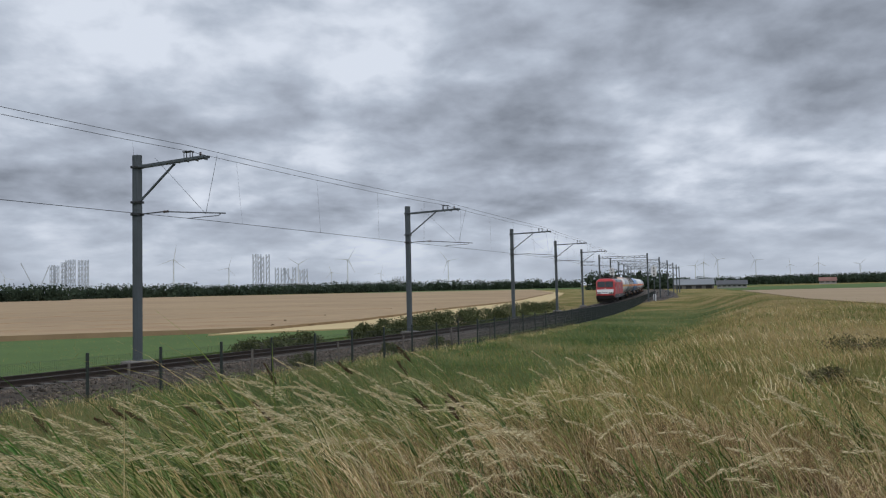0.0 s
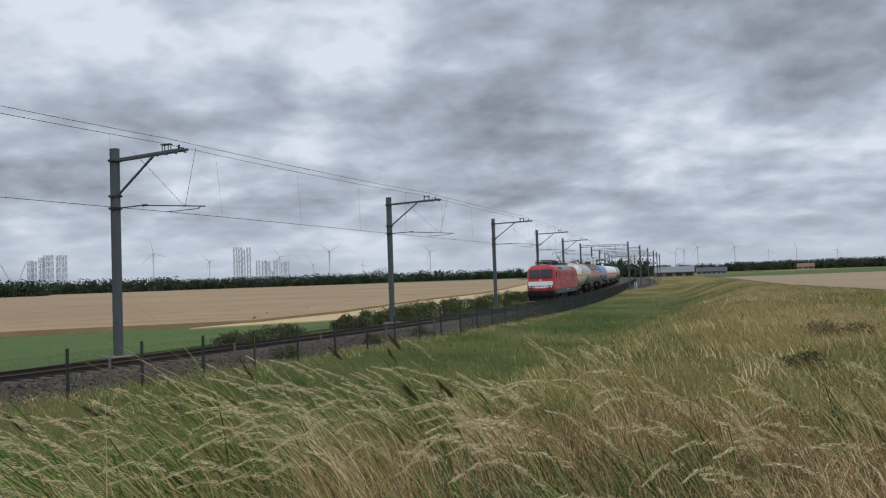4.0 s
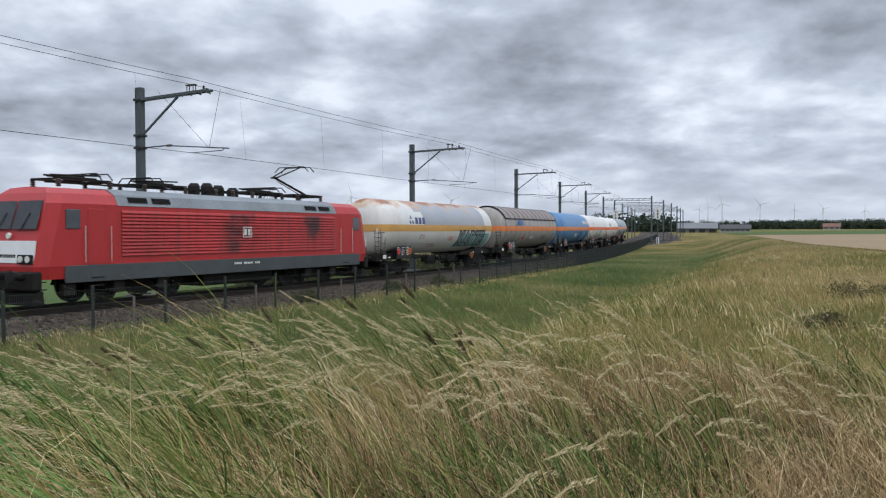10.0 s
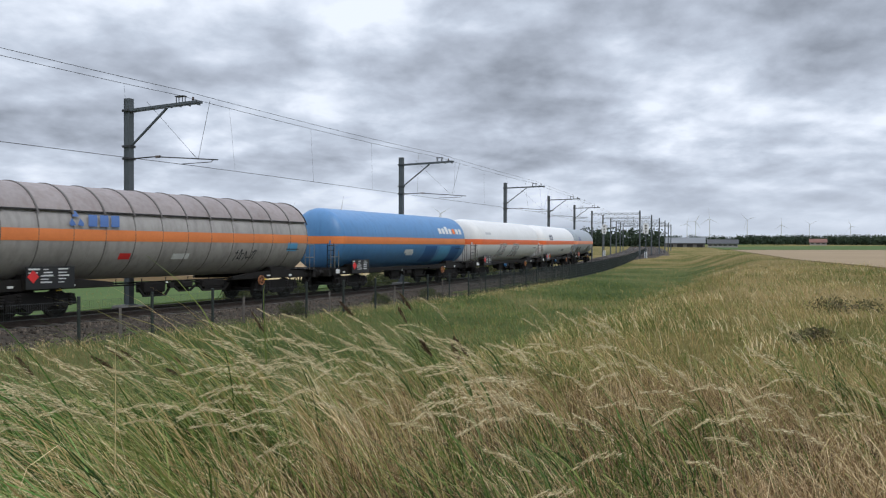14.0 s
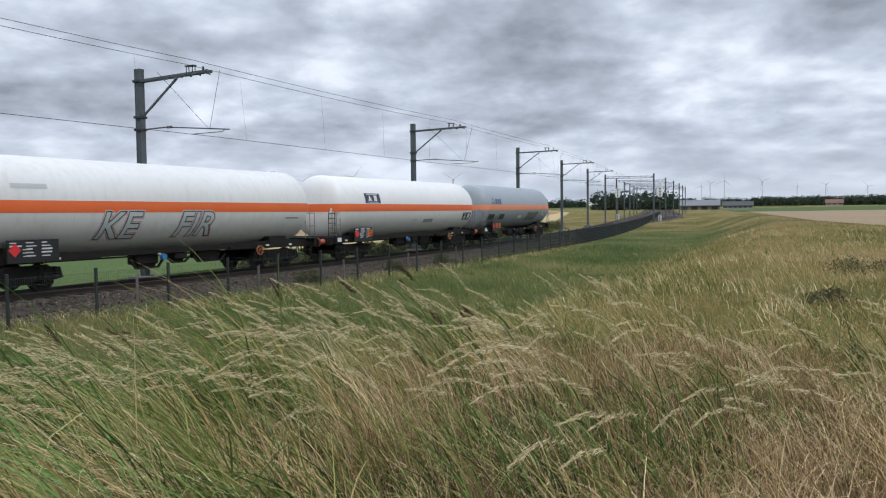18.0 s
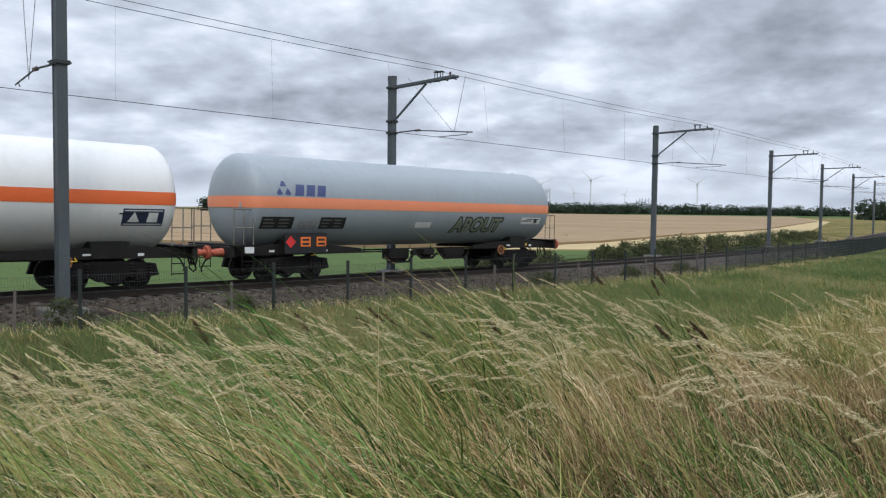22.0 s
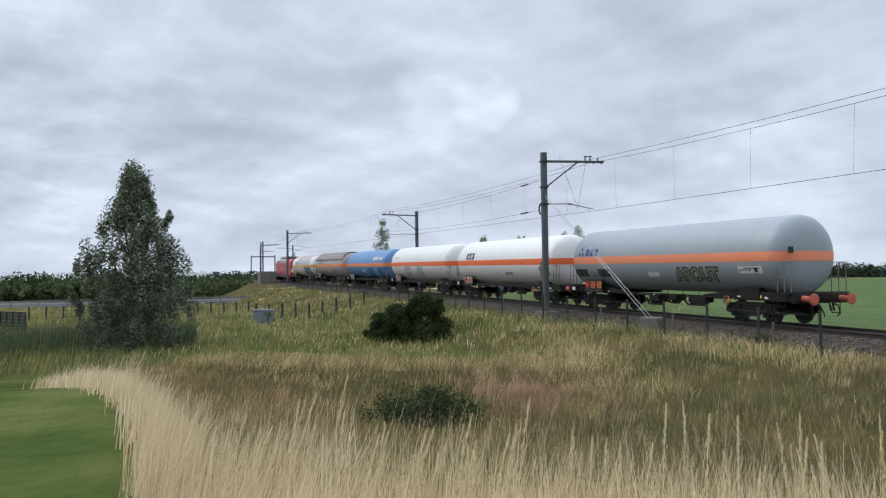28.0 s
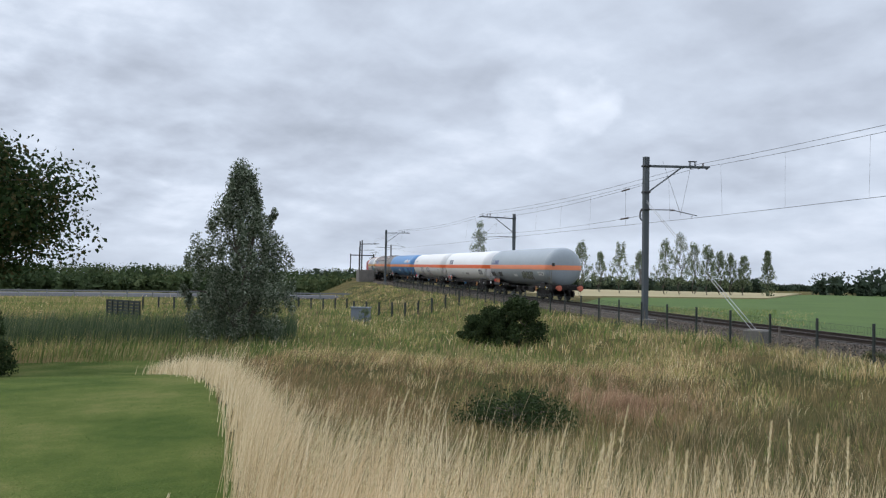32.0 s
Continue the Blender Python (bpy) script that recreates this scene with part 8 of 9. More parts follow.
def meadow():
    R = np.random.default_rng(77)

    def some(C, chance):
        return C[R.uniform(size=len(C)) < chance]

    def dry_side(C):
        """1 in the dry corner to the east, close to the path; 0 in the greener growth."""
        az, r = bearing(C) + R.normal(size=len(C)) * 5, np.hypot(C[:, 0], C[:, 1]) + R.normal(size=len(C)) * 0.4
        return np.clip((1 - smooth(2, 20, az)) * (1 - smooth(7.2, 9.6, r)) + 0.5 * (1 - smooth(2.2, 3.2, r)), 0, 1)

    def before_straw(C):
        """1 in the lush growth, falling to little where the straw and the open bank begin."""
        return 1 - 0.9 * smooth(73, 84, bearing(C) + R.normal(size=len(C)) * 3)

    # low dead grass that lies between the plants, its tones darkened as hollow shade
    P = scatter(2300, -44, 96, 1.45, 8.6, R, 1.15)
    tussocks("matted_grass", "low matted brown grass, darkened as shade under the stalks", P, 12, 0.13, (0.16, 0.42), (0.003, 0.008), 0.9, 4, 1.4, [(0.75, 0.0, 0.42), (0.25, 0.45, 0.9)], G_DEAD, 3, 1.6, 0.4)
    # green plants, wind-bent, with gaps between
    C = scatter(1500, -44, 93, 2.3, 9.0, R, 0.95)
    C = C[patchy(C, 1.1, 1.0, -0.7)]
    C = some(C, (1 - 0.9 * dry_side(C)) * before_straw(C))
    tussocks("green_grass", "long green grass bent over by the wind", C, 18, 0.075, (0.6, 1.2), (0.006, 0.016), 1.45, 7, 0.8, [(0.6, 0.08, 0.34), (0.4, 0.32, 0.52)], G_MIXED, 1)
    # pale and tan plants
    C = scatter(1250, -44, 92, 2.2, 8.8, R, 1.0)
    C = C[patchy(C, 0.95, 4.0, -0.1)]
    C = some(C, (1 - 0.85 * dry_side(C)) * (1 - 0.4 * smooth(8, 30, bearing(C))) * before_straw(C))
    tussocks("dry_grass", "long dry tan grass bent over by the wind", C, 18, 0.08, (0.55, 1.15), (0.003, 0.009), 1.4, 7, 0.8, [(0.5, 0.58, 0.8), (0.2, 0.8, 0.98), (0.3, 0.42, 0.6)], G_MIXED, 2)
    C = scatter(420, 26, 72, 2.2, 4.9, R, 0.9)
    C = C[patchy(C, 1.4, 2.2, -0.5)]
    tussocks("pale_grass", "pale straw-coloured grass streaming in the wind", C, 18, 0.09, (0.55, 1.05), (0.003, 0.008), 1.25, 7, 0.8, [(0.7, 0.8, 1.0), (0.3, 0.62, 0.8)], G_MIXED, 45, 0.3, 0.82)
    # long blades that stream over the top
    C = scatter(520, -32, 91, 3.0, 7.4, R, 0.9)
    C = C[patchy(C, 0.8, 2.5, -0.4)]
    C = some(C, (1 - 0.9 * dry_side(C)) * before_straw(C))
    tussocks("arching_grass", "long pale green blades arching over in the wind", C, 14, 0.09, (0.8, 1.2), (0.004, 0.010), 1.7, 8, 0.4, [(0.5, 0.34, 0.55), (0.5, 0.75, 0.98)], G_MIXED, 41, 0.25, 0.88)
    # broad bright leaves of young reed
    C = scatter(760, 10, 96, 2.7, 6.8, R, 0.85)
    C = C[patchy(C, 0.9, 0.6, -0.3)]
    C = some(C, before_straw(C))
    tussocks("reed_leaves", "broad bright green reed leaves streaming in the wind", C, 13, 0.10, (0.75, 1.4), (0.011, 0.024), 1.5, 7, 0.8, [(0.6, 0.22, 0.38), (0.4, 0.36, 0.52)], G_MIXED, 42, 0.3, 0.86)
    C = scatter(260, 22, 80, 3.2, 6.4, R, 0.9)
    C = C[patchy(C, 1.3, 5.2, 0.0)]
    tussocks("reed_leaves", "vivid light green reed leaves blown flat in clumps", C, 16, 0.09, (0.9, 1.35), (0.014, 0.026), 1.75, 8, 0.5, [(0.45, 0.1, 0.4), (0.45, 0.4, 0.7), (0.1, 0.7, 0.95)], G_VIVID, 47, 0.2, 0.9)
    C = scatter(120, -20, 14, 3.2, 6.6, R, 0.95)
    C = C[patchy(C, 0.9, 0.6, 0.1)]
    tussocks("reed_leaves", "broad bright green reed leaves streaming in the wind", C, 12, 0.10, (0.5, 0.9), (0.009, 0.017), 1.0, 6, 0.9, [(1, 0.14, 0.36)], G_MIXED, 43, 0.35, 0.84)
    # tangled dead growth close by, to the east above all
    C = scatter(2700, -44, 60, 1.6, 9.0, R, 1.0)
    C = some(C, 0.12 + 0.88 * dry_side(C))
    tussocks("tangled_grass", "tangled pale and brown dead grass standing every way", C, 18, 0.11, (0.28, 0.62), (0.0035, 0.0085), 0.7, 6, 2.0, [(0.4, 0.25, 0.55), (0.6, 0.55, 1.0)], G_DEAD, 31, 1.0, 0.5)
    C = scatter(300, -44, 92, 1.6, 5.6, R, 0.85)
    C = C[patchy(C, 1.5, 3.5, -0.1)]
    tussocks("low_green_tufts", "short dark green tufts between the dry grass", C, 22, 0.07, (0.22, 0.5), (0.005, 0.012), 0.7, 5, 0.9, [(1, 0.03, 0.3)], G_MIXED, 33, 0.8, 0.5)
    # the bank further off, in patches of green and tan, and the greener ditch side
    C = scatter(3600, -44, 16, 8.0, 60, R, 1.2)
    C = C[line_coords(C[:, 0], C[:, 1])[1] > 14.5 + R.normal(size=len(C)) * 1.5]
    tussocks("bank_tussocks", "olive and tan grass tussocks along the bank", C, 12, 0.22, (0.2, 0.45), (0.008, 0.019), 0.75, 3, 0.9, [(0.3, 0.24, 0.45), (0.5, 0.45, 0.68), (0.2, 0.68, 0.86)], G_MIXED, 64, 0.8, 0.6, 0.6, 0.16)
    C = scatter(6500, -20, 86, 8.0, 62, R, 1.1)
    o = line_coords(C[:, 0], C[:, 1])[1]
    C = C[(o > 6.0) & (o < 16.5 + 2.2 * np.sin(0.45 * C[:, 1]) + R.normal(size=len(C)) * 0.8)]
    brown = R.uniform(size=len(C)) < smooth(18, 44, bearing(C))
    tussocks("slope_tussocks", "olive-brown grass tussocks on the ditch slope", C[brown], 12, 0.24, (0.22, 0.5), (0.008, 0.018), 0.8, 3, 0.9, [(0.45, 0.20, 0.5), (0.55, 0.45, 0.8)], G_HILL, 72, 0.8, 0.6, 0.6, 0.14)
    C = C[~brown]
    tussocks("ditch_tussocks", "dull green grass tussocks down in the ditch", C, 12, 0.24, (0.18, 0.40), (0.009, 0.020), 0.7, 3, 0.8, [(0.75, 0.18, 0.40), (0.25, 0.40, 0.60)], G_MIXED, 65, 0.8, 0.6, 0.6, 0.12)
    # a dry strip along the foot of the fence
    q = R.uniform(-34, 62, 900)
    t = np.interp(q, LS, LT)
    o = R.uniform(4.2, 6.3, 900)
    C = np.stack([np.interp(q, LS, LX) + o * np.sin(t), np.interp(q, LS, LY) - o * np.cos(t), np.zeros(900)], 1)
    C[:, 2] = ground_z(C[:, 0], C[:, 1]) - 0.02
    tussocks("fence_strip_grass", "short dry tan grass along the foot of the fence", C, 12, 0.2, (0.14, 0.34), (0.007, 0.014), 0.8, 3, 0.8, [(0.7, 0.6, 0.84), (0.3, 0.35, 0.58)], G_MIXED, 70, 0.8, 0.5, 0.2)
    C = scatter(1500, 42, 104, 7.0, 30, R, 1.1)
    o = line_coords(C[:, 0], C[:, 1])[1]
    C = C[o > 5.8]
    tussocks("bank_tussocks", "tan and olive grass tussocks on the slope to the track", C, 14, 0.2, (0.2, 0.46), (0.006, 0.014), 0.8, 4, 0.9, [(0.55, 0.2, 0.5), (0.45, 0.46, 0.8)], G_HILL, 66, 0.8, 0.65, 0.5, 0.1)
    # long rough growth on the slope, light along its brow, with dark hollows
    C = scatter(2100, 60, 128, 6.0, 27, R, 1.0)
    o = line_coords(C[:, 0], C[:, 1])[1]
    C = C[(o > 6.2) & patchy(C, 0.55, 1.4, -0.45)]
    brow = bearing(C) > 98 + R.normal(size=len(C)) * 5
    tussocks("slope_tussocks", "olive-brown long grass leaning over on the slope", C[~brow], 15, 0.24, (0.35, 0.68), (0.006, 0.014), 0.95, 5, 0.9, [(0.4, 0.05, 0.36), (0.4, 0.3, 0.6), (0.2, 0.55, 0.85)], G_HILL, 73, 0.4, 0.8, 0.9, 0.14)
    tussocks("slope_tussocks", "tan and olive long grass on the brow of the slope", C[brow], 15, 0.26, (0.4, 0.75), (0.007, 0.015), 0.85, 5, 0.9, [(0.35, 0.1, 0.4), (0.35, 0.4, 0.7), (0.3, 0.65, 1.0)], G_HILL, 74, 0.4, 0.8, 0.9, 0.16)
    # pale dry growth on the brow by the tensioning mast
    C = scatter(900, 106, 132, 22, 42, R, 1.0)
    o = line_coords(C[:, 0], C[:, 1])[1]
    C = C[(o > 4.4) & (o < 11 + R.normal(size=len(C)) * 1.5) & patchy(C, 0.5, 2.7, -0.5)]
    tussocks("brow_grass", "pale tan dry grass on the brow below the track", C, 15, 0.26, (0.35, 0.65), (0.008, 0.017), 0.85, 4, 0.9, [(0.25, 0.36, 0.52), (0.75, 0.56, 0.86)], G_MIXED, 75, 0.5, 0.75, 0.7)
    # dense straw before the lawn
    P = scatter(60000, 82, 159.5, 1.7, 8.0, R, 1.3)
    az = np.degrees(np.arctan2(-P[:, 0], P[:, 1]))
    r = np.hypot(P[:, 0], P[:, 1])
    P = P[(az > 92 + R.normal(size=len(P)) * 5) & (r < np.interp(az, [95, 110, 122, 130, 142, 151, 160], [3.1, 3.4, 3.5, 4.0, 4.5, 5.4, 7.6]) + R.normal(size=len(P)) * 0.3) & (az < 154.5 + 5.5 * smooth(6, 22, r) + R.normal(size=len(P)) * 0.8)]
    grow("straw_grass", "dense pale straw-coloured grass standing tall", P, (0.62, 1.0), (0.003, 0.0065), 0.30, 0.65, 3, G_STRAW, 4, 0.9)
    P = scatter(36000, 88, 132, 1.9, 3.5, R, 0.9)
    az = np.degrees(np.arctan2(-P[:, 0], P[:, 1]))
    P = P[az > 95 + R.normal(size=len(P)) * 3.5]
    grow("straw_grass", "dense pale straw-coloured grass standing tall", P, (0.58, 0.92), (0.003, 0.0065), 0.30, 0.65, 3, G_STRAW, 44, 0.9)
    P = scatter(26000, 140, 163, 6.5, 24, R, 1.2)
    az = np.degrees(np.arctan2(-P[:, 0], P[:, 1]))
    r = np.hypot(P[:, 0], P[:, 1])
    P = P[(az < 154.8 + 5.5 * smooth(6, 22, r) + R.normal(size=len(P)) * 0.5)]
    az = np.degrees(np.arctan2(-P[:, 0], P[:, 1]))
    P = P[(az > 151 + 5.5 * smooth(6, 22, np.hypot(P[:, 0], P[:, 1])) + R.normal(size=len(P)) * 0.6) | (R.uniform(size=len(P)) < 0.10)]
    r = np.hypot(P[:, 0], P[:, 1])
    grow("straw_edge", "pale tall grass along the lawn", P[r < 12], (0.5, 0.85), (0.005, 0.012), 0.35, 0.6, 4, G_STRAW, 5, 0.6)
    grow("straw_edge", "pale grass along the far lawn", P[r >= 12], (0.28, 0.5), (0.008, 0.016), 0.4, 0.6, 4, G_STRAW, 5, 0.6)
    # plants on the bank, in the ditch and on the dam
    C = off_track(scatter(1500, 88, 157, 5.5, 34, R, 1.0))
    C = C[bearing(C) < 152 + 5 * smooth(6, 22, np.hypot(C[:, 0], C[:, 1]))]
    tussocks("bank_tussocks", "olive and tan grass tussocks on the bank", C, 16, 0.20, (0.22, 0.55), (0.006, 0.014), 0.7, 4, 0.9, [(0.5, 0.20, 0.42), (0.38, 0.42, 0.66), (0.12, 0.7, 0.9)], G_MIXED, 61, 0.9, 0.55)
    C = scatter(330, 121, 152, 26.5, 31.5, R, 1.0)
    tussocks("dam_grass", "tan dry grass along the top of the dam", C, 18, 0.28, (0.25, 0.5), (0.010, 0.020), 0.8, 4, 0.9, [(0.6, 0.58, 0.8), (0.4, 0.4, 0.58)], G_MIXED, 62, 0.6, 0.7)
    C = scatter(520, 121, 154, 21.5, 29.5, R, 1.0)
    tussocks("dam_slope_grass", "brown dry grass on the face of the dam", C, 18, 0.26, (0.25, 0.5), (0.009, 0.018), 0.9, 4, 1.0, [(0.7, 0.2, 0.55), (0.3, 0.55, 0.85)], G_DEAD, 68, 0.5, 0.75, 0.4)
    C = off_track(scatter(2600, 116, 179, 33, 112, R, 1.0))
    tussocks("meadow_tussocks", "green and straw-coloured tussocks on the low meadow", C, 10, 0.55, (0.25, 0.6), (0.02, 0.05), 0.6, 3, 0.7, [(0.45, 0.30, 0.46), (0.35, 0.46, 0.72), (0.2, 0.1, 0.3)], G_MIXED, 69, 0.7, 0.65, 0.6, 0.18)
    C = scatter(1500, 128, 152, 38, 125, R, 0.9)
    o = line_coords(C[:, 0], C[:, 1])[1]
    C = C[(o > 5.4) & (o < 17)]
    tussocks("embankment_grass", "golden and light green grass on the embankment slope", C, 12, 0.5, (0.3, 0.6), (0.02, 0.05), 0.8, 3, 0.8, [(0.45, 0.36, 0.5), (0.55, 0.5, 0.8)], G_MIXED, 67, 0.6, 0.7, 0.6, 0.1)
    C = np.array([(*polar(128.2, 24.0), 0.0)]) + R.normal(size=(90, 3)) * (0.75, 1.1, 0)
    C[:, 2] = ground_z(C[:, 0], C[:, 1])
    tussocks("reddish_grass", "reddish dry grass lying over on the slope", C, 22, 0.16, (0.4, 0.7), (0.008, 0.015), 1.0, 4, 0.8, [(1, 0.62, 1.0)], G_RUSSET, 63, 0.3, 0.85)
    # slopes of the ditch and the bank
    P = off_track(scatter(92000, -24, 152, 7.5, 34, R, 1.35))
    az = np.degrees(np.arctan2(-P[:, 0], P[:, 1]))
    P = P[(R.uniform(size=len(P)) < smooth(-22, 6, az)) & ((az > 20) | (line_coords(P[:, 0], P[:, 1])[1] < 17 + R.normal(size=len(P)) * 1.5))]
    az = np.degrees(np.arctan2(-P[:, 0], P[:, 1])) + R.normal(size=len(P)) * 4
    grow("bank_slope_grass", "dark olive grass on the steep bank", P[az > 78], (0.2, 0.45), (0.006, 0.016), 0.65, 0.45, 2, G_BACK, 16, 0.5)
    P = P[az <= 78]
    grow("slope_grass", "olive and brown rough grass on the ditch slopes", P, (0.2, 0.45), (0.006, 0.016), 0.65, 0.45, 2, G_SLOPE, 6, 0.5)
    P = off_track(scatter(28000, 92, 153, 5.5, 32, R, 1.15))
    P = P[np.hypot(P[:, 0], P[:, 1]) > 5.5]
    grow("rough_slope", "rough green and reddish-brown grass down the bank", P, (0.35, 0.7), (0.005, 0.013), 0.75, 0.75, 3, G_ROUGH, 46, 0.6)
    P = off_track(scatter(30000, -16, 60, 9, 42, R, 1.2))
    az = np.degrees(np.arctan2(-P[:, 0], P[:, 1]))
    P = P[R.uniform(size=len(P)) < smooth(-15, 2, az)]
    grow("ditch_grass", "darker green grass down in the ditch", P, (0.18, 0.38), (0.006, 0.016), 0.6, 0.5, 2, G_LUSH, 7, 0.5)
    P = scatter(52000, -42, 14, 7.0, 60, R, 1.5)
    P = P[R.uniform(size=len(P)) < 1 - smooth(-6, 14, np.degrees(np.arctan2(-P[:, 0], P[:, 1])))]
    P = off_track(P)
    grow("bank_grass", "rough tan and green grass along the bank", P, (0.16, 0.38), (0.006, 0.018), 0.7, 0.4, 2, G_OLIVE, 8, 0.6)
    P = scatter(18000, -42, 6, 10.0, 90, R, 1.2)
    P = off_track(P)
    P = P[patchy(P, 0.35, 2.0, 0.1)]
    grow("bank_green", "greener patches of grass along the bank", P, (0.15, 0.32), (0.008, 0.022), 0.7, 0.4, 3, G_LUSH, 9, 0.5)
    P = off_track(scatter(30000, -38, 60, 34, 170, R, 0.9))
    grow("far_bank_grass", "rough grass far along the bank", P, (0.15, 0.35), (0.02, 0.05), 0.6, 0.4, 2, G_OLIVE, 10, 0.4)
    P = off_track(tufts(650, 15, 80, 152, 7.5, 34, R, 1.0, 0.16, lambda c: patchy(c, 0.35, 1.7, -0.1)))
    grow("dry_tufts", "pale and reddish dry tufts on the slope", P, (0.35, 0.7), (0.007, 0.016), 0.85, 0.75, 3, G_TUFT, 51, 0.6)
    P = off_track(tufts(420, 15, 2, 84, 9, 24, R, 1.0, 0.14, lambda c: patchy(c, 0.5, 0.7, 0.0)))
    grow("dry_tufts", "pale dry tufts on the ditch slope", P, (0.25, 0.5), (0.006, 0.013), 0.8, 0.7, 3, G_TUFT, 52, 0.6)
    # low ground behind the ditch
    P = off_track(scatter(44000, 118, 178, 24, 110, R, 1.2))
    P = P[np.hypot(P[:, 0], P[:, 1]) > 31]
    grow("low_meadow", "mixed green and straw meadow on the low ground", P, (0.3, 0.7), (0.015, 0.045), 0.3, 0.6, 2, G_LUSH, 11, 0.4)
    P = off_track(scatter(26000, 118, 178, 31, 110, R, 1.1))
    P = P[patchy(P, 0.16, 3.0, 0.15)]
    grow("low_straw", "bands of pale dry grass on the low ground", P, (0.3, 0.6), (0.015, 0.04), 0.4, 0.6, 2, G_DRYLOW, 12, 0.4)
    P = scatter(9000, 151, 172, 38, 50, R, 1.0)
    grow("reed_bed", "dense grey-green reeds along the ditch", P, (0.8, 1.3), (0.012, 0.03), 0.18, 0.7, 3, G_SEDGE, 13, 0.4)
    # lawn
    P = scatter(60000, 154.5, 176, 3.0, 31, R, 1.5)
    az = np.degrees(np.arctan2(-P[:, 0], P[:, 1]))
    r = np.hypot(P[:, 0], P[:, 1])
    P = P[az > 154.6 + 5.5 * smooth(6, 22, r) + R.normal(size=len(P)) * 0.15]
    grow("lawn_grass", "short mown green lawn", P, (0.02, 0.06), (0.005, 0.014), 0.9, 0.2, 2, G_LAWN, 14, 0.4)


meadow()


def seed_stalk_clump(n, height, seed, spread, lean, droopy, loose=0.0055):
    """Stalks with loose seed heads, and the mesh of their spikelets."""
    rng = np.random.default_rng(seed)
    base = np.stack([rng.normal(size=n) * spread, rng.normal(size=n) * spread, np.full(n, -0.05)], 1)
    h = rng.uniform(height * 0.8, height * 1.15, n)
    C, d = blade_curves(base, h, lean, 0.93, rng, 9, droopy)
    V, F = ribbons(C, np.full(n, 0.0042), rng, 0.35)
    quads = []
    for i in range(n):
        k = 120
        f = 1.0 - 0.24 * rng.uniform(size=k) ** 1.3
        idx = f * 9
        j = np.minimum(idx.astype(int), 8)
        w = (idx - j)[:, None]
        p = C[i, j] * (1 - w) + C[i, j + 1] * w
        p = p + rng.normal(size=(k, 3)) * loose * (0.5 + 5.0 * (1.0 - f))[:, None]
        along = C[i, 9] - C[i, 8]
        along = along / np.linalg.norm(along)
        dd = along[None, :] + rng.normal(size=(k, 3)) * 0.16
        dd /= np.linalg.norm(dd, axis=1)[:, None]
        e = np.cross(dd, rng.normal(size=(k, 3)))
        e /= np.linalg.norm(e, axis=1)[:, None]
        quads.append(np.stack([p - dd * 0.012, p + e * 0.0017, p + dd * 0.015, p - e * 0.0017], 1))
    return (V, F), np.concatenate(quads)


def two_part_mesh(name, V, F, Q, m1, m2):
    """Blades and small quads in one mesh, each with its own material."""
    n, q = len(V), len(Q)
    me = strip_mesh(name, np.concatenate([V, Q.reshape(-1, 3)]), np.concatenate([F, n + np.arange(q * 4).reshape(-1, 4)]), m1)
    me.materials.append(m2)
    me.polygons.foreach_set("material_index", [0] * len(F) + [1] * q)
    return me


SWAYING = []


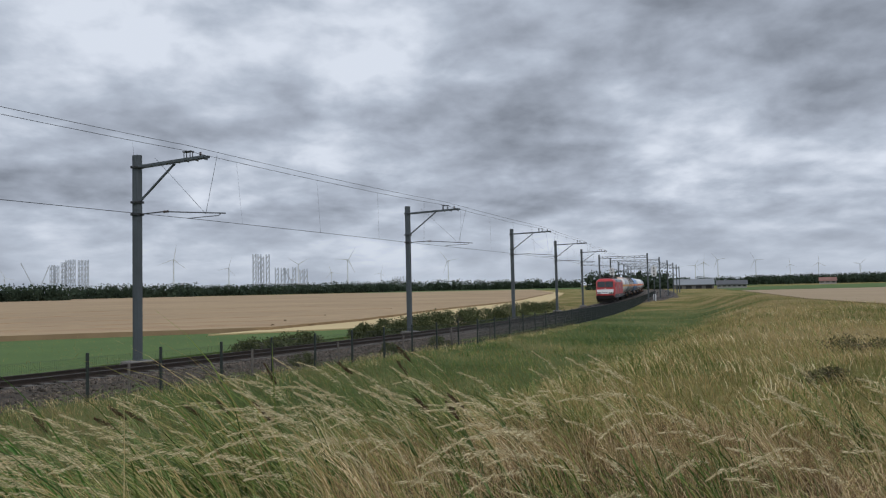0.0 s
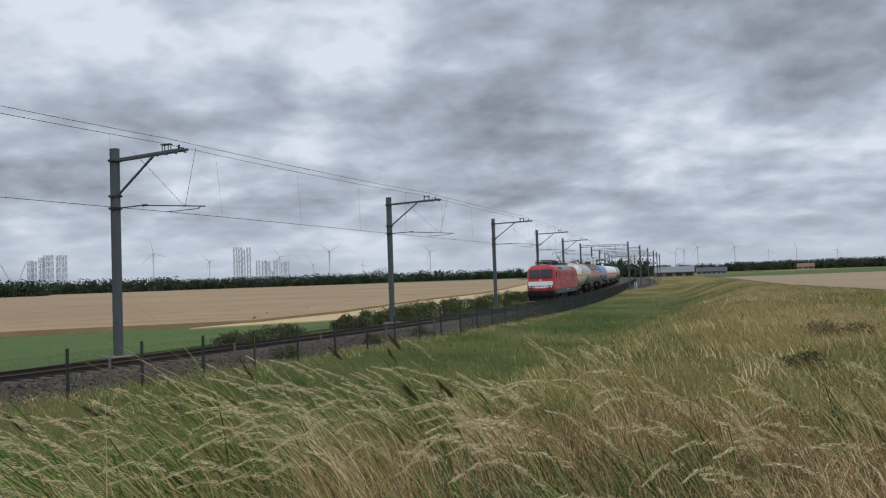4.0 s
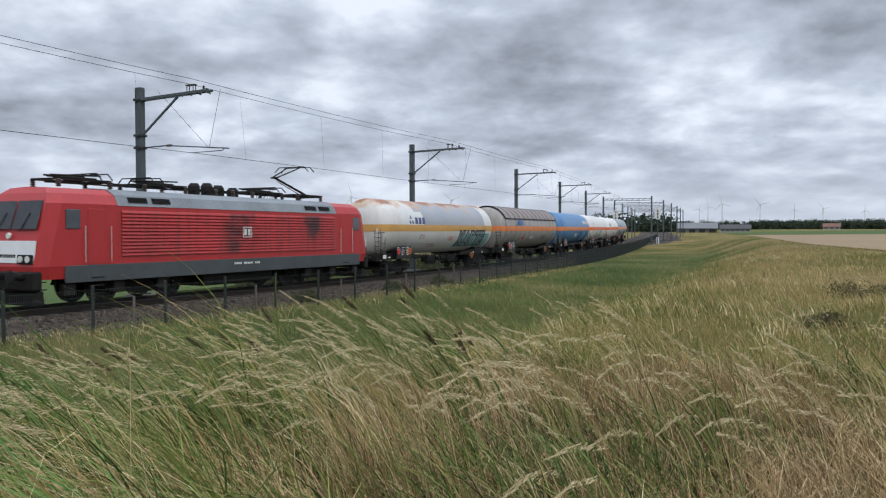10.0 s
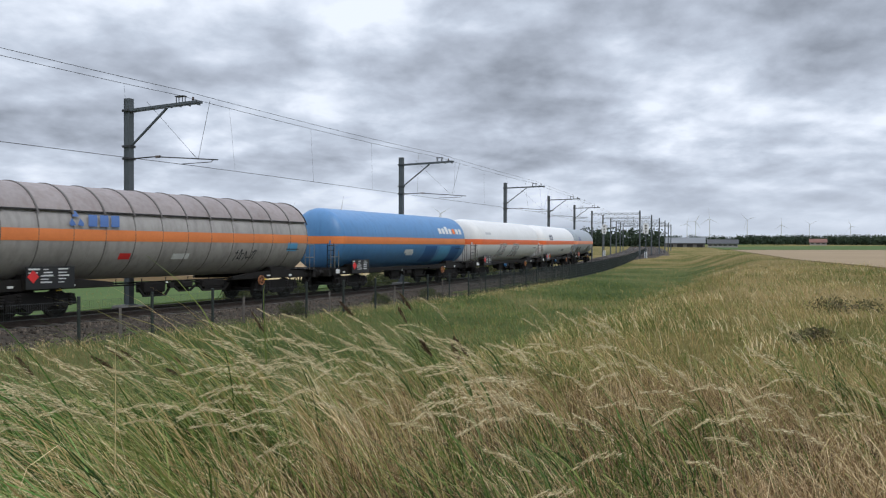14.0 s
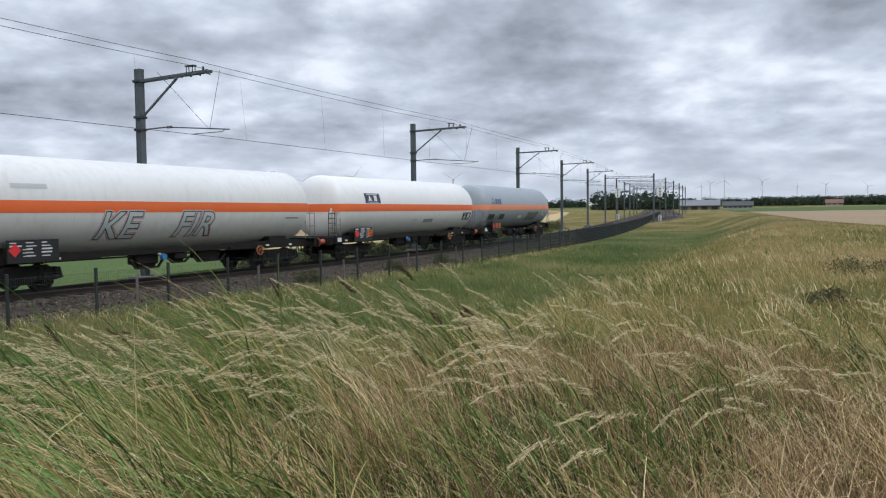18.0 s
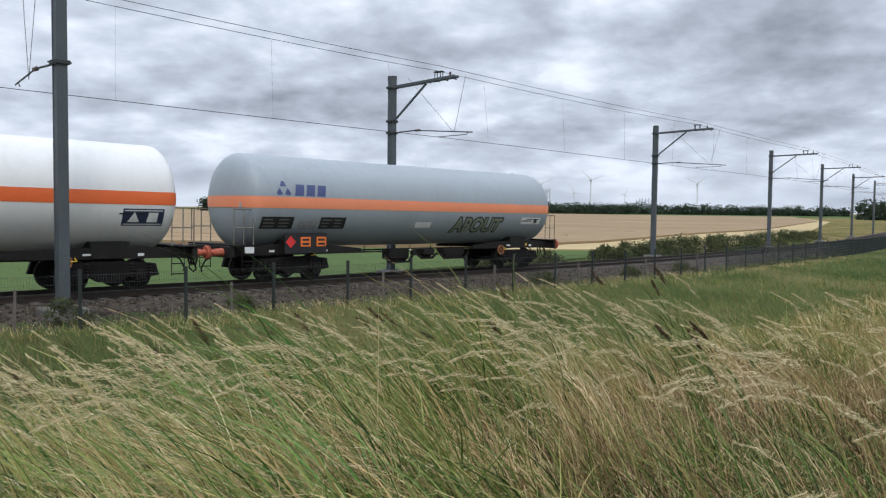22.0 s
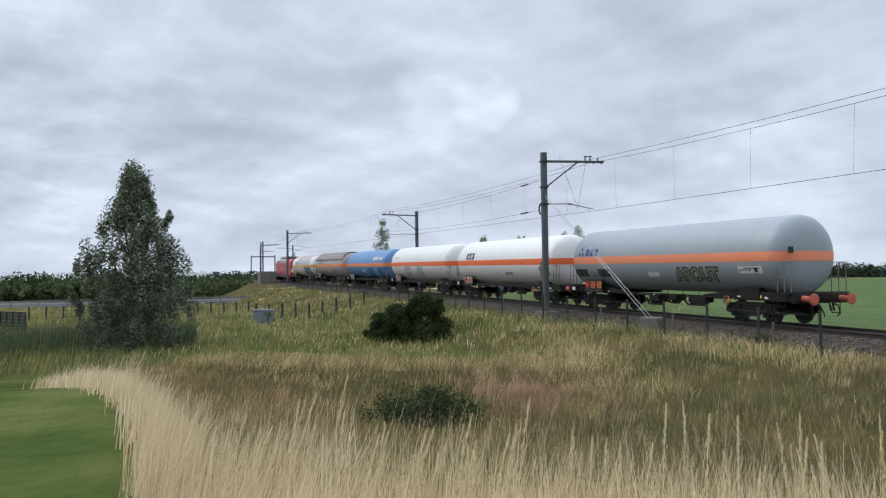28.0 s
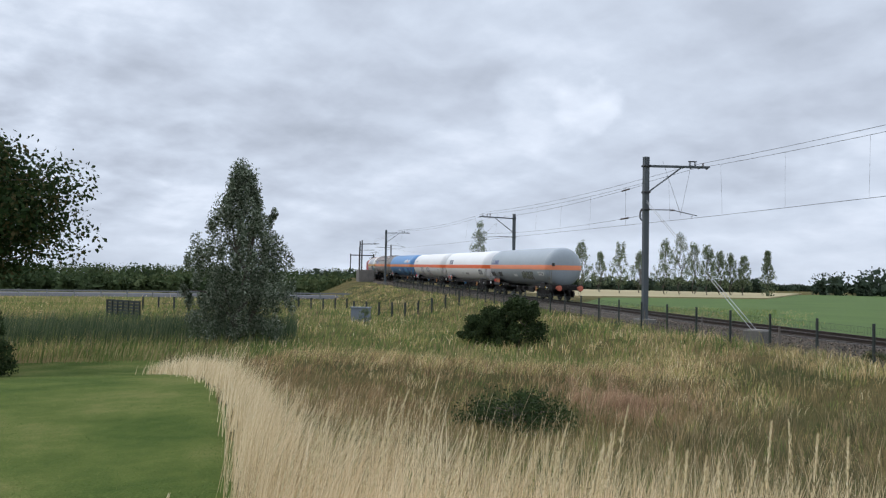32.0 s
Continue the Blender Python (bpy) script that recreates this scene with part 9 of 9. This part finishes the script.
def clumps():
    rng = random.Random(31)
    kinds = []
    for k in range(4):
        (V, F), Q = seed_stalk_clump(9, 1.22, 100 + k, 0.26, 0.52, 2.1)
        kinds.append((two_part_mesh("grass_clump", V, F, Q, G_TAN, G_SEED), "tall tan grass stalks with drooping seed heads"))
    for k in range(3):
        (V, F), Q = seed_stalk_clump(8, 1.1, 120 + k, 0.22, 0.2, 1.5, 0.003)
        kinds.append((two_part_mesh("grass_clump", V, F, Q, G_STRAW, G_SEED), "tall straw stalks with slim seed heads"))
    spots = [(rng.uniform(24, 90) if q % 5 < 3 else rng.uniform(2, 26) if q % 5 < 4 else rng.uniform(-30, 4), rng.uniform(3.7, 6.3), rng.randrange(4)) for q in range(62)] + [(a, 2.0 + rng.uniform(0, 1.1 + 1.6 * float(smooth(120, 150, a))), 4 + rng.randrange(3)) for a in np.linspace(94, 153, 26)]
    for az, r, k in spots:
        x, y = polar(az, r)
        m = pose(x, y, ground_at(x, y), 0, 0, rng.uniform(-16, 16))
        root = thing("grass_clump", kinds[k][1], "grass", m, "seeding grass clumps", "stuff", kinds[k][0])
        SWAYING.append((root, m, rng.uniform(0, 6.28), rng.uniform(0.8, 1.3), 6.0 if k < 4 else 2.6))
    # reeds with dark plumes
    nr = np.random.default_rng(55)
    for az, r in ((-3, 5.5), (8, 6.2), (14, 7.4), (17.5, 7.0), (24, 6.0), (31, 5.2), (36, 6.2), (41, 5.4), (46, 4.6), (50, 5.6), (54, 4.4), (58, 5.2), (63, 4.2), (67, 4.8), (70, 4.0), (74, 4.6), (76.5, 4.2), (1, 7.5), (43.5, 3.6), (60.5, 3.6)):
        x, y = polar(az + rng.uniform(-1, 1), r)
        m = pose(x, y, ground_at(x, y))
        n = 5
        base = np.stack([nr.normal(size=n) * 0.14, nr.normal(size=n) * 0.14, np.full(n, -0.05)], 1)
        h = nr.uniform(0.95, 1.3, n)
        C, d = blade_curves(base, h, 0.6, 0.95, nr, 7, 0.35)
        V, F = ribbons(C, np.full(n, 0.007), nr, 0.5)
        # long leaves streaming from the stalks
        src = np.repeat(np.arange(n), 7)
        lb = C[src, nr.integers(2, 6, len(src))]
        L, _ = blade_curves(lb, nr.uniform(0.3, 0.55, len(src)), 1.15, 0.94, nr, 5, 0.35)
        V2, F2 = ribbons(L, nr.uniform(0.012, 0.024, len(src)), nr, 0.05)
        q = []
        for i in range(0, n, 2):
            k = 210
            f = nr.uniform(0, 1, k)[:, None]
            along = C[i, 7] - C[i, 6]
            along = along / np.linalg.norm(along)
            p = C[i, 6] * (1 - f) + C[i, 7] * f + nr.normal(size=(k, 3)) * 0.009 * np.sin(math.pi * (0.12 + 0.8 * f))
            dd = along[None, :] + nr.normal(size=(k, 3)) * 0.2
            dd /= np.linalg.norm(dd, axis=1)[:, None]
            e = np.cross(dd, nr.normal(size=(k, 3)))
            e /= np.linalg.norm(e, axis=1)[:, None]
            q.append(np.stack([p - dd * 0.012, p + e * 0.0022, p + dd * 0.018, p - e * 0.0022], 1))
        root = thing("reed_clump", "green reeds with dark brown plumes bent by the wind", "reed", m, "reeds on the bank", "stuff",
                     two_part_mesh("reed_clump", np.concatenate([V, V2]), np.concatenate([F, F2 + len(V)]), np.concatenate(q), G_REED, G_PLUME))
        SWAYING.append((root, m, rng.uniform(0, 6.28), rng.uniform(0.7, 1.1), 4.5))


clumps()


# ---- what moves ----
def sway(m, phase, rate, degrees_, t):
    """A clump rocks about its foot, to and fro along the wind."""
    a = radians(degrees_) * (0.6 * math.sin(rate * 2.3 * t + phase) + 0.4 * math.sin(rate * 3.9 * t + 1.7 * phase))
    axis = Vector((0.37, -0.93, 0))
    return Matrix.Translation(m.translation) @ Matrix.Rotation(a, 4, axis) @ m.to_3x3().to_4x4()


def motions():
    for root, wheels, mid, pivot in TRAIN:
        walk(root, [(0.5 * k, car_pose(mid, pivot, 0.5 * k)) for k in range(65)])
        for ob, x, r in wheels:
            walk(ob, [(k / 15, Matrix.Translation((x, 0, r)) @ Matrix.Rotation(run(k / 15) / r, 4, "Y")) for k in range(481)])
    for ob, place, phase, rate in ROTORS:
        walk(ob, [(k, Matrix.Translation(place) @ Matrix.Rotation(phase + rate * k, 4, "Y")) for k in range(33)])
    for ob, m, phase, rate, amount in SWAYING:
        walk(ob, [(0.4 * k, sway(m, phase, rate, amount, 0.4 * k)) for k in range(81)])


motions()
